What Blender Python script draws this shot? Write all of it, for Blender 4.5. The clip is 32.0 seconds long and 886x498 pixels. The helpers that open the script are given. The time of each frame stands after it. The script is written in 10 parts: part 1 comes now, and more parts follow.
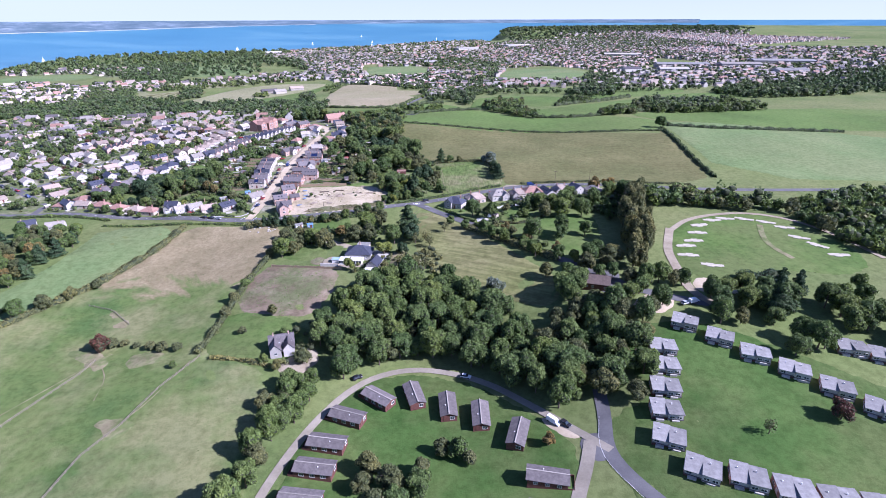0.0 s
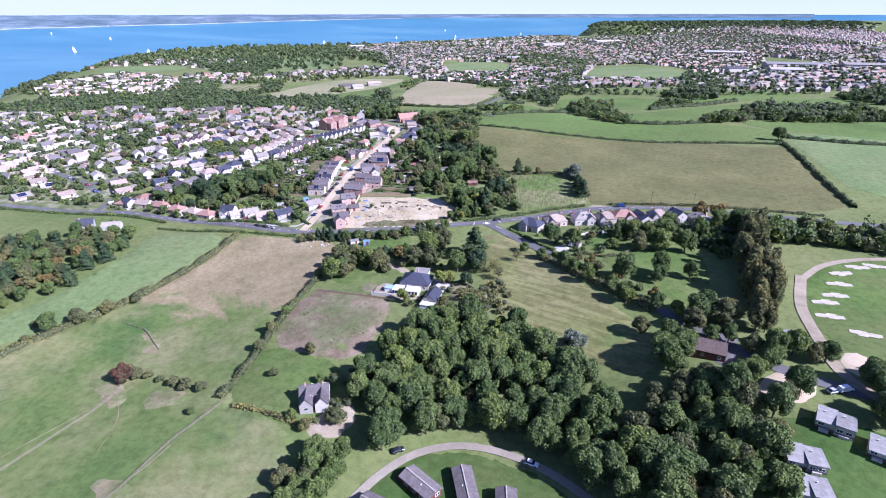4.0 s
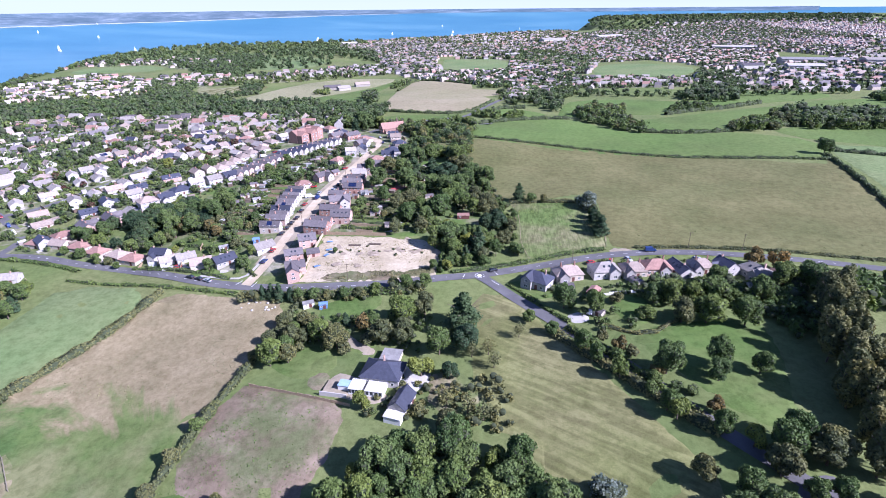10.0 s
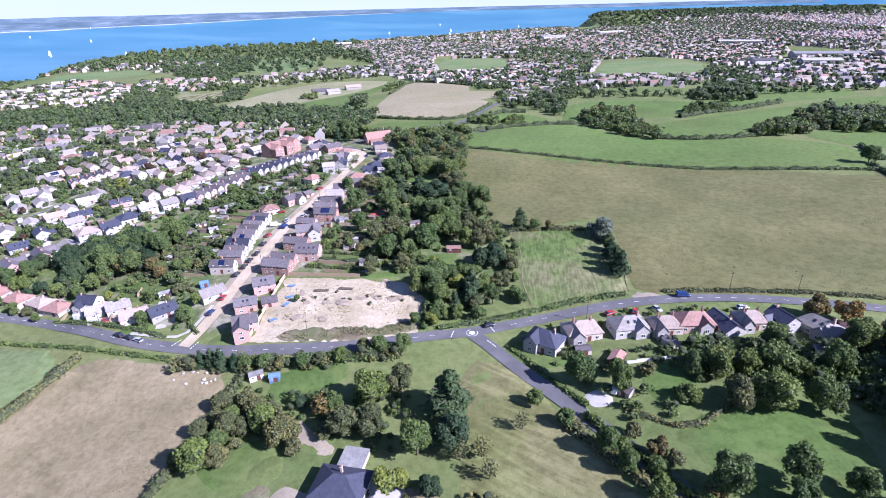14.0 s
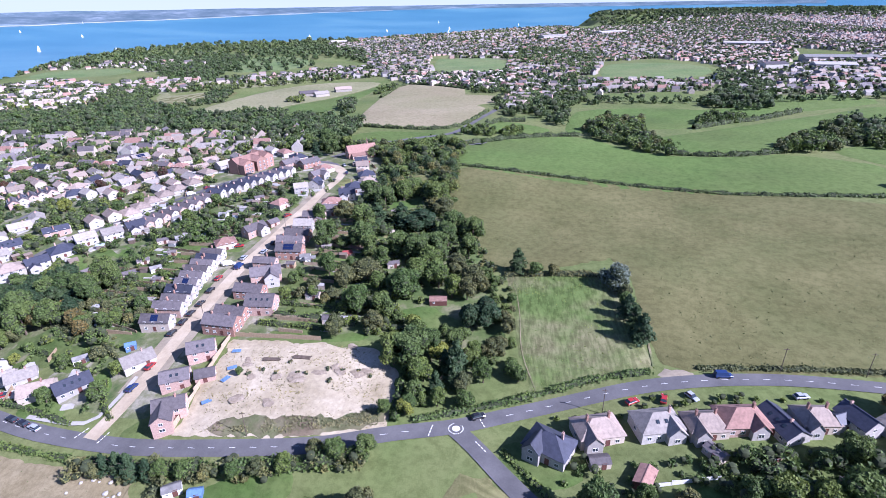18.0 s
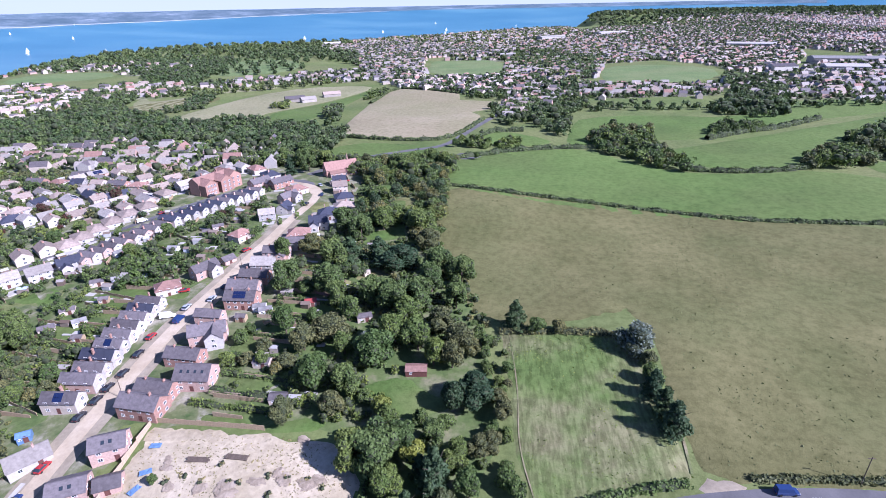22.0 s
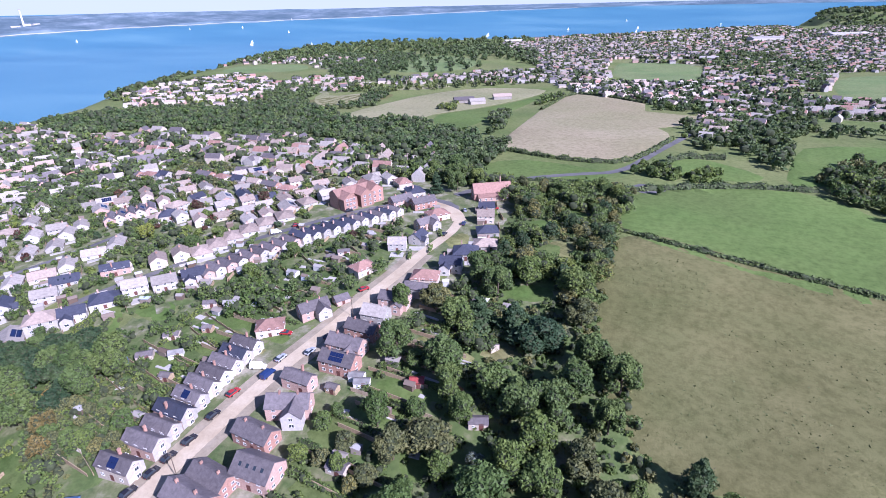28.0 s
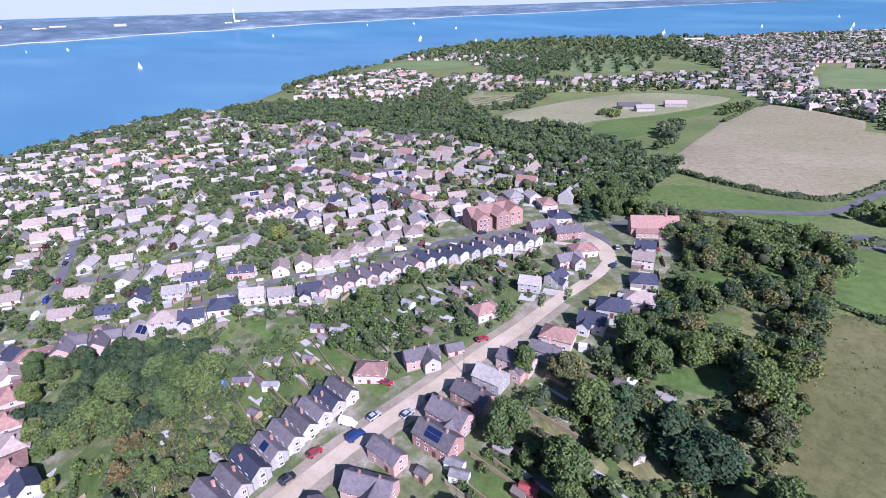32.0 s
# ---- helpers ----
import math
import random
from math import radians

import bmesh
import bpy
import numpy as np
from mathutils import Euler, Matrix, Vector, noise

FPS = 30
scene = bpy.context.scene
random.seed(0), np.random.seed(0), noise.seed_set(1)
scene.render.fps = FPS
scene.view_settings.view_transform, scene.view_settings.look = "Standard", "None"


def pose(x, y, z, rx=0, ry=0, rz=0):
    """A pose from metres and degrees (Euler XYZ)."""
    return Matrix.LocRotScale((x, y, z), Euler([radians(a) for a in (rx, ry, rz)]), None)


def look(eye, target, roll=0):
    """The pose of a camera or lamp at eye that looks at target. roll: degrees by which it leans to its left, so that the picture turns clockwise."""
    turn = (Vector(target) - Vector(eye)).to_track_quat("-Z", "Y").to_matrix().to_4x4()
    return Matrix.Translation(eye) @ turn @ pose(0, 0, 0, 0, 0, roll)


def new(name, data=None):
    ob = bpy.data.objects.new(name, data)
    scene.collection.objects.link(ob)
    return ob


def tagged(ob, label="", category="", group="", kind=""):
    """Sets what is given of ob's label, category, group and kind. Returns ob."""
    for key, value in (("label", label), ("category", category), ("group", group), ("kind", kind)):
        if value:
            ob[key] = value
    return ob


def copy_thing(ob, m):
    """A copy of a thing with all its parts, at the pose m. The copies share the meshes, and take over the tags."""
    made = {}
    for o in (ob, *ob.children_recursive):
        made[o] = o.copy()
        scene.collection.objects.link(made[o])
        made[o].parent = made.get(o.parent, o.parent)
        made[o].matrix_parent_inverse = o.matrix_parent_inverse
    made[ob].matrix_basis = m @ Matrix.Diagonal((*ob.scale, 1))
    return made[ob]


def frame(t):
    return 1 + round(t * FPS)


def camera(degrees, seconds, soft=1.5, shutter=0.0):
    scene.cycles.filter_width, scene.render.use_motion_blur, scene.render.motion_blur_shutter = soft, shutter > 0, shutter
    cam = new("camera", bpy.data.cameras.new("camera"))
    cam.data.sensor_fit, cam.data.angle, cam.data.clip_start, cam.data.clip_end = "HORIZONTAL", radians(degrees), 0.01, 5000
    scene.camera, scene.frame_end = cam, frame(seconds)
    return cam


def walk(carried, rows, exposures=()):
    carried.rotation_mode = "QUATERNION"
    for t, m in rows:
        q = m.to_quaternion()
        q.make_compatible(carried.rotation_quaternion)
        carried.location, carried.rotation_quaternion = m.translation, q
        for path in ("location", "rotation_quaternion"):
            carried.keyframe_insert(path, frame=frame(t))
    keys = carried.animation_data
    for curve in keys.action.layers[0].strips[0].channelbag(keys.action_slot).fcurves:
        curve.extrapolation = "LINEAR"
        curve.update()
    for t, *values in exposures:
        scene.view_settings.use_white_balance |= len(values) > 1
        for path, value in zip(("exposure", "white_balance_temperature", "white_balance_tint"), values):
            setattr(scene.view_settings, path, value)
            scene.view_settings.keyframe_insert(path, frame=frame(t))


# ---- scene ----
cam = camera(80.03, 32.0, 0.9)
# seconds, x, y, z, yaw, pitch, roll of the flight
PATH = [
    (0.0, -0.00, -0.00, 110.00, -2.828, -23.546, -0.166),
    (0.5, 0.27, 5.31, 109.79, -0.730, -23.667, -0.159),
    (1.0, 0.55, 10.65, 109.61, 2.833, -23.765, -0.157),
    (1.5, 0.85, 16.04, 109.48, 5.679, -23.836, -0.143),
    (2.0, 1.13, 21.47, 109.38, 5.890, -23.905, -0.117),
    (2.5, 1.39, 26.97, 109.33, 5.872, -23.939, -0.081),
    (3.0, 1.57, 32.55, 109.32, 5.793, -23.995, -0.066),
    (3.5, 1.66, 38.21, 109.35, 5.698, -24.029, -0.053),
    (5.5, 1.25, 61.70, 109.71, 5.342, -24.160, -0.071),
    (6.0, 1.21, 67.69, 109.74, 5.356, -24.211, -0.061),
    (6.5, 1.21, 73.72, 109.74, 5.364, -24.269, -0.053),
    (7.0, 1.27, 79.78, 109.70, 5.356, -24.299, -0.063),
    (7.5, 1.41, 85.87, 109.62, 5.350, -24.360, -0.063),
    (8.0, 1.64, 91.97, 109.50, 5.434, -24.413, -0.068),
    (8.5, 1.97, 98.08, 109.32, 5.385, -24.460, -0.125),
    (9.0, 2.36, 104.26, 109.08, 5.496, -24.475, -0.269),
    (9.5, 2.80, 110.51, 108.80, 5.552, -24.496, -0.376),
    (10.0, 3.26, 116.82, 108.47, 5.598, -24.493, -0.486),
    (10.5, 3.72, 123.17, 108.08, 5.568, -24.513, -0.625),
    (11.0, 4.13, 129.54, 107.66, 5.662, -24.524, -0.781),
    (11.5, 4.49, 135.91, 107.22, 5.716, -24.549, -0.929),
    (12.0, 4.78, 142.27, 106.81, 5.755, -24.567, -1.053),
    (12.5, 5.03, 148.62, 106.47, 5.805, -24.579, -1.149),
    (13.0, 5.23, 154.93, 106.23, 5.819, -24.565, -1.244),
    (13.5, 5.41, 161.19, 106.11, 5.856, -24.584, -1.356),
    (14.0, 5.57, 167.38, 106.09, 5.844, -24.601, -1.388),
    (14.5, 5.70, 173.51, 106.15, 5.851, -24.601, -1.362),
    (16.5, 6.16, 197.26, 106.96, 5.739, -24.781, -0.957),
    (17.0, 6.45, 203.03, 107.11, 5.732, -24.816, -0.947),
    (17.5, 6.80, 208.73, 107.23, 5.671, -24.844, -0.927),
    (18.0, 7.18, 214.39, 107.31, 5.608, -24.852, -0.898),
    (18.5, 7.57, 220.01, 107.34, 5.505, -24.826, -0.884),
    (19.0, 7.95, 225.58, 107.30, 5.459, -24.810, -0.878),
    (19.5, 8.28, 231.10, 107.18, 5.377, -24.801, -0.901),
    (20.0, 8.56, 236.55, 107.02, 5.324, -24.789, -0.975),
    (20.5, 8.81, 241.93, 106.84, 5.248, -24.763, -1.045),
    (21.0, 9.03, 247.21, 106.68, 5.170, -24.772, -1.083),
    (21.5, 9.22, 252.37, 106.57, 5.102, -24.789, -1.067),
    (22.0, 9.37, 257.40, 106.52, 5.447, -24.782, -1.037),
    (22.5, 9.46, 262.29, 106.55, 7.217, -24.784, -1.005),
    (23.0, 9.50, 267.07, 106.65, 9.280, -24.797, -0.972),
    (23.5, 9.46, 271.76, 106.78, 10.633, -24.812, -0.952),
    (24.0, 9.33, 276.39, 106.91, 11.910, -24.845, -0.955),
    (24.5, 9.05, 280.98, 107.03, 14.015, -24.833, -1.025),
    (25.0, 8.61, 285.52, 107.12, 16.090, -24.808, -1.099),
    (25.5, 7.98, 290.03, 107.18, 17.835, -24.769, -1.166),
    (27.5, 3.53, 307.73, 107.21, 21.468, -24.776, -1.176),
    (28.0, 2.02, 312.13, 107.20, 23.940, -24.775, -1.179),
    (28.5, 0.34, 316.53, 107.20, 27.150, -24.768, -1.221),
    (29.0, -1.49, 320.90, 107.21, 30.515, -24.771, -1.283),
    (29.5, -3.44, 325.21, 107.25, 33.463, -24.766, -1.360),
    (30.0, -5.46, 329.46, 107.31, 36.285, -24.768, -1.451),
    (30.5, -7.53, 333.64, 107.36, 37.769, -24.802, -1.532),
    (31.0, -9.60, 337.77, 107.41, 38.786, -24.822, -1.578),
    (31.5, -11.69, 341.86, 107.46, 39.857, -24.798, -1.618),
    (32.0, -13.78, 345.92, 107.50, 40.719, -24.758, -1.656),
]

def flown(x, y, z, yaw, pitch, roll):
    return pose(x, y, z, 90 + pitch, 0, yaw) @ pose(0, 0, 0, 0, 0, roll)


walk(cam, [(row[0], flown(*row[1:])) for row in PATH], [(0.0, 1.11, 5340, 33), (7.0, 1.2, 5350, 33), (14.0, 1.2, 5350, 33), (17.0, 1.13, 5340, 32), (20.0, 1.04, 5330, 32), (25.0, 1.04, 5340, 34), (29.0, 0.98, 5340, 35), (32.0, 0.89, 5340, 35)])
# ---- end of walk ----

# ---- world, sun and exposure ----
SUN_AZ, SUN_EL = 22.0, 37.0          # degrees clockwise past +x, and above the horizon
world = bpy.data.worlds.new("world")
scene.world = world
world.use_nodes = True
wn = world.node_tree
sky = wn.nodes.new("ShaderNodeTexSky")
sky.sky_type = "NISHITA"
sky.sun_disc = False
sky.sun_elevation = radians(SUN_EL)
sky.sun_rotation = radians(90 + SUN_AZ)
sky.air_density, sky.dust_density, sky.ozone_density = 1.0, 0.6, 1.5
wn.nodes["Background"].inputs["Strength"].default_value = 0.058
tint = wn.nodes.new("ShaderNodeMix")
tint.data_type, tint.blend_type = "RGBA", "MULTIPLY"
tint.inputs[0].default_value = 1.0
tint.inputs[7].default_value = (0.84, 0.93, 1.12, 1.0)
wn.links.new(sky.outputs[0], tint.inputs[6])
# pale haze low over the horizon
way = wn.nodes.new("ShaderNodeTexCoord")
split = wn.nodes.new("ShaderNodeSeparateXYZ")
wn.links.new(way.outputs["Generated"], split.inputs[0])
low = wn.nodes.new("ShaderNodeMapRange")
low.inputs["From Min"].default_value, low.inputs["From Max"].default_value = 0.0, 0.16
low.inputs["To Min"].default_value, low.inputs["To Max"].default_value = 0.9, 0.0
wn.links.new(split.outputs["Z"], low.inputs["Value"])
haze = wn.nodes.new("ShaderNodeMix")
haze.data_type = "RGBA"
haze.inputs[7].default_value = (6.9, 7.9, 9.2, 1.0)
wn.links.new(low.outputs[0], haze.inputs[0])
wn.links.new(tint.outputs[2], haze.inputs[6])
wn.links.new(haze.outputs[2], wn.nodes["Background"].inputs["Color"])
sun = new("sun", bpy.data.lights.new("sun", "SUN"))
sun.data.energy, sun.data.angle, sun.data.color = 5.0, radians(0.6), (1.0, 0.965, 0.91)
sx, sy = math.cos(radians(SUN_AZ)), -math.sin(radians(SUN_AZ))
ce, se = math.cos(radians(SUN_EL)), math.sin(radians(SUN_EL))
sun.matrix_world = look((sx * ce * 900, sy * ce * 900 + 200, se * 900), (0, 200, 0))

# ---- small helpers ----
rnd = random.Random(7)


def link_mesh(name, me, parent=None, label="", mat=None):
    ob = new(name, me)
    if mat is not None and not me.materials:
        me.materials.append(mat)
    if parent is not None:
        ob.parent = parent
    if label:
        ob["label"] = label
    return ob


def part(name, bm, material, parent=None, label=""):
    """Link a bmesh as one mesh object, under a thing or a part."""
    me = bpy.data.meshes.new(name)
    bm.normal_update()
    bm.to_mesh(me)
    bm.free()
    for m in material if isinstance(material, (list, tuple)) else [material]:
        me.materials.append(m)
    return link_mesh(name, me, parent, label)


def raw_mesh(name, verts, faces, mats, index=None):
    """A mesh from arrays of corners and quads or triangles."""
    me = bpy.data.meshes.new(name)
    verts = np.asarray(verts, np.float32)
    faces = np.asarray(faces, np.int32)
    k = faces.shape[1]
    me.vertices.add(len(verts))
    me.vertices.foreach_set("co", verts.ravel())
    me.loops.add(faces.size)
    me.loops.foreach_set("vertex_index", faces.ravel())
    me.polygons.add(len(faces))
    me.polygons.foreach_set("loop_start", np.arange(0, faces.size, k, dtype=np.int32))
    if index is not None:
        me.polygons.foreach_set("material_index", np.asarray(index, np.int32))
    for m in mats:
        me.materials.append(m)
    me.update(calc_edges=True)
    return me


def box(bm, x0, x1, y0, y1, z0, z1, mi=0):
    v = [bm.verts.new((x, y, z)) for z in (z0, z1) for x, y in ((x0, y0), (x1, y0), (x1, y1), (x0, y1))]
    for q in ((3, 2, 1, 0), (4, 5, 6, 7), (0, 1, 5, 4), (1, 2, 6, 5), (2, 3, 7, 6), (3, 0, 4, 7)):
        bm.faces.new([v[i] for i in q]).material_index = mi
    return v


def boxed(*dims):
    bm = bmesh.new()
    box(bm, *dims)
    return bm


# ---- the lie of the land ----
SEA = -48.0
NEAR_HEIGHTS = [(0, 163, -20), (-135, 215, -19), (-126, 277, -16), (-79, 277, -10), (-31, 267, -8), (116, 224, 0), (84, 288, 3),
                (107, 331, 5), (-1, 326, 0), (-186, 348, -15), (-267, 381, -16), (-187, 392, -7), (-107, 323, -8), (-80, 358, 0),
                (-49, 370, 4), (-75, 385, 4), (-100, 410, 5.5), (-77, 415, 7), (-54, 420, 7), (-90, 473, 11), (-203, 440, 5),
                (-265, 415, 0), (-159, 401, 4), (-76, 579, 10), (-149, 539, 9), (-13, 536, 14), (240, 515, 11), (-22, 666, 10),
                (60, 410, 8), (-258, 554, 2), (-420, 500, -8)]
FAR_HEIGHTS = [(-200, 60, -24), (120, 60, -10), (0, 1000, 0), (-250, 1000, -8), (300, 1000, 4), (600, 600, 8), (600, 200, 4),
               (0, 1500, -10), (500, 1600, -2), (-350, 760, -6), (900, 1500, 8), (900, 3300, 40), (1700, 3500, 45), (620, 2850, 5), (2400, 2800, 30), (1600, 2500, 18), (-500, 300, -22), (-500, 100, -26)]
KNOTS = np.array(NEAR_HEIGHTS + FAR_HEIGHTS, float)
COAST = np.array([(-700, -3000), (-760, -800), (-790, 100), (-823, 475), (-848, 561), (-905, 759), (-967, 850), (-1031, 989),
                  (-1097, 1157), (-1165, 1369), (-1250, 1600), (-1290, 1900), (-1180, 2180), (-1020, 2330), (-700, 2560),
                  (-300, 2740), (63, 2883), (330, 3050), (440, 3300), (470, 3700), (560, 4300), (900, 5600), (1700, 7600),
                  (4500, 9000), (9000, 9500), (9000, -3000)], float)
COAST[2:16] = (COAST[2:16] - (0, 300)) * 0.92 + (0, 300)


def coast_depth(x, y):
    """Metres inland of the shore; negative out at sea."""
    x, y = np.asarray(x, float), np.asarray(y, float)
    best = np.full(x.shape, 1e9)
    inside = np.zeros(x.shape, bool)
    for a, b in zip(COAST, np.roll(COAST, -1, 0)):
        e = b - a
        u = np.clip(((x - a[0]) * e[0] + (y - a[1]) * e[1]) / (e @ e), 0, 1)
        best = np.minimum(best, np.hypot(x - a[0] - u * e[0], y - a[1] - u * e[1]))
        if e[1]:
            cross = ((a[1] > y) != (b[1] > y)) & (x < a[0] + e[0] * (y - a[1]) / e[1])
            inside ^= cross
    return np.where(inside, best, -best)


def lie(x, y):
    x, y = np.asarray(x, float), np.asarray(y, float)
    out = np.empty(x.size)
    xs, ys = x.ravel(), y.ravel()
    for i in range(0, x.size, 20000):
        d = (xs[i:i + 20000, None] - KNOTS[:, 0]) ** 2 + (ys[i:i + 20000, None] - KNOTS[:, 1]) ** 2
        w = (d + 35.0 ** 2) ** -1.75
        out[i:i + 20000] = (w * KNOTS[:, 2]).sum(1) / w.sum(1)
    out = out.reshape(x.shape)
    s = np.clip(coast_depth(x, y) / 150, 0, 1)
    s = s * s * (3 - 2 * s)
    z = SEA - 0.5 + (out - SEA + 0.5) * s
    far = np.hypot(x, y - 200)
    return np.where(s <= 0, SEA - 4, z + np.where(far > 2600, 12 * np.clip((far - 2600) / 1500, 0, 1) * s, 0))


def ground_z(x, y):
    return float(lie(np.array([x]), np.array([y]))[0])


EYE_Z, NEAR_R, FAR_R = 107.0, 3000.0, 4550.0


def drawn_in(x, y, z):
    """Brings what lies past NEAR_R closer along its line of sight, so that the horizon stays within reach."""
    x, y, z = (np.asarray(q, float) for q in (x, y, z))
    dx, dy = x, y - 180.0
    r = np.maximum(np.hypot(dx, dy), 1e-6)
    s = np.where(r > NEAR_R, NEAR_R + (FAR_R - NEAR_R) * (1 - NEAR_R / r), r) / r
    return dx * s, dy * s + 180.0, EYE_Z + (z - EYE_Z) * s


def smooth_line(pts, closed=False, rounds=2):
    p = np.array(pts, float)
    for _ in range(rounds):
        q = np.roll(p, -1, 0) if closed else p[1:]
        a = p if closed else p[:-1]
        r = np.empty((2 * len(a), 2))
        r[0::2], r[1::2] = a * 0.75 + q * 0.25, a * 0.25 + q * 0.75
        p = r if closed else np.vstack([p[:1], r, p[-1:]])
    return p


def walk_line(pts, step):
    """Evenly spaced points along a line, with the heading at each."""
    p = np.array(pts, float)
    seg = np.hypot(*np.diff(p, axis=0).T)
    s = np.concatenate([[0], np.cumsum(seg)])
    n = max(int(s[-1] / step), 1)
    at = np.linspace(0, s[-1], n + 1)
    q = np.stack([np.interp(at, s, p[:, 0]), np.interp(at, s, p[:, 1])], 1)
    d = np.gradient(q, axis=0)
    return q, np.arctan2(d[:, 1], d[:, 0])


def in_poly(x, y, poly):
    x, y = np.asarray(x, float), np.asarray(y, float)
    inside = np.zeros(x.shape, bool)
    p = np.array(poly, float)
    for a, b in zip(p, np.roll(p, -1, 0)):
        if a[1] != b[1]:
            inside ^= ((a[1] > y) != (b[1] > y)) & (x < a[0] + (b[0] - a[0]) * (y - a[1]) / (b[1] - a[1]))
    return inside


# ---- materials ----
def nodes_of(name, rough=0.8, spec=0.3):
    m = bpy.data.materials.new(name)
    m.use_nodes = True
    t = m.node_tree
    b = t.nodes["Principled BSDF"]
    b.inputs["Roughness"].default_value = rough
    b.inputs["Specular IOR Level"].default_value = spec
    return m, t, b


def rgb(c):
    return (c[0], c[1], c[2], 1.0)


def noise_at(t, scale, detail=4.0, rough=0.6, coord="Object", stretch=None):
    tc = t.nodes.new("ShaderNodeTexCoord")
    n = t.nodes.new("ShaderNodeTexNoise")
    n.inputs["Scale"].default_value, n.inputs["Detail"].default_value, n.inputs["Roughness"].default_value = scale, detail, rough
    if stretch:
        mp = t.nodes.new("ShaderNodeMapping")
        mp.inputs["Scale"].default_value = stretch[:3]
        if len(stretch) > 3:
            turn = t.nodes.new("ShaderNodeMapping")
            turn.inputs["Rotation"].default_value = (0, 0, stretch[3])
            t.links.new(tc.outputs[coord], turn.inputs[0])
            t.links.new(turn.outputs[0], mp.inputs[0])
        else:
            t.links.new(tc.outputs[coord], mp.inputs[0])
        t.links.new(mp.outputs[0], n.inputs["Vector"])
    else:
        t.links.new(tc.outputs[coord], n.inputs["Vector"])
    return n.outputs["Fac"]


def ramp(t, fac, stops):
    r = t.nodes.new("ShaderNodeValToRGB")
    e = r.color_ramp.elements
    while len(e) < len(stops):
        e.new(0.5)
    for el, (p, c) in zip(e, stops):
        el.position, el.color = p, rgb(c)
    t.links.new(fac, r.inputs[0])
    return r.outputs[0]


def mix(t, fac, a, b, kind="MIX"):
    n = t.nodes.new("ShaderNodeMix")
    n.data_type, n.blend_type = "RGBA", kind
    for sock, val in ((n.inputs[0], fac), (n.inputs[6], a), (n.inputs[7], b)):
        if isinstance(val, (int, float)):
            sock.default_value = val
        elif isinstance(val, tuple):
            sock.default_value = rgb(val)
        else:
            t.links.new(val, sock)
    return n.outputs[2]


def bump(t, b, fac, strength=0.4, dist=0.1):
    n = t.nodes.new("ShaderNodeBump")
    n.inputs["Strength"].default_value, n.inputs["Distance"].default_value = strength, dist
    t.links.new(fac, n.inputs["Height"])
    t.links.new(n.outputs[0], b.inputs["Normal"])


def two_scale(name, dark, mid, light, big=0.03, small=0.6, rough=0.9, bumped=0.3, amount=0.45, stretch=None):
    """A surface with broad patches and fine grain."""
    m, t, b = nodes_of(name, rough, 0.15)
    base = ramp(t, noise_at(t, big, 5, 0.62), [(0.3, dark), (0.5, mid), (0.7, light)])
    fine = noise_at(t, small, 3, 0.7, stretch=stretch)
    g = ramp(t, fine, [(0.25, (0.45, 0.45, 0.45)), (0.75, (1.0, 1.0, 1.0))])
    col = mix(t, amount, base, g, "MULTIPLY")
    t.links.new(col, b.inputs["Base Color"])
    if bumped:
        bump(t, b, fine, bumped, 0.2)
    return m


def plain(name, col, rough=0.6, var=0.25, scale=1.5, metal=0.0, spec=0.3, by_object=0.0):
    """A painted or built surface: one colour with grain, stains and a shade that differs from piece to piece."""
    m, t, b = nodes_of(name, rough, spec)
    n = noise_at(t, scale, 5, 0.65)
    lo = tuple(c * (1 - var) for c in col)
    hi = tuple(min(c * (1 + var * 0.5), 0.95) for c in col)
    out = ramp(t, n, [(0.3, lo), (0.7, hi)])
    if by_object:
        oi = t.nodes.new("ShaderNodeObjectInfo")
        sh = ramp(t, oi.outputs["Random"], [(0.0, (1 - by_object,) * 3), (1.0, (1.0, 1.0, 1.0))])
        out = mix(t, 1.0, out, sh, "MULTIPLY")
    t.links.new(out, b.inputs["Base Color"])
    b.inputs["Metallic"].default_value = metal
    return m


def grass_mat(name, dark, mid, light, dry=None, dry_amount=0.5, big=0.02, rows=None, row_depth=0.75):
    m, t, b = nodes_of(name, 0.95, 0.1)
    base = ramp(t, noise_at(t, big, 6, 0.6), [(0.32, dark), (0.5, mid), (0.68, light)])
    if dry:
        f = ramp(t, noise_at(t, big * 0.7, 5, 0.65), [(0.42, (0, 0, 0)), (0.6, (dry_amount,) * 3)])
        base = mix(t, f, base, dry)
    if rows:
        lines = noise_at(t, 1.0, 2, 0.5, stretch=rows)
        base = mix(t, row_depth, base, ramp(t, lines, [(0.42, (0.45, 0.45, 0.42)), (0.58, (1.0, 1.0, 1.0))]), "MULTIPLY")
    tuft = noise_at(t, 0.3, 5, 0.8)
    base = mix(t, 0.55, base, ramp(t, tuft, [(0.36, (0.42, 0.45, 0.36)), (0.58, (1.0, 1.0, 1.0))]), "MULTIPLY")
    t.links.new(base, b.inputs["Base Color"])
    bump(t, b, noise_at(t, 1.2, 4, 0.8), 0.5, 0.3)
    return m


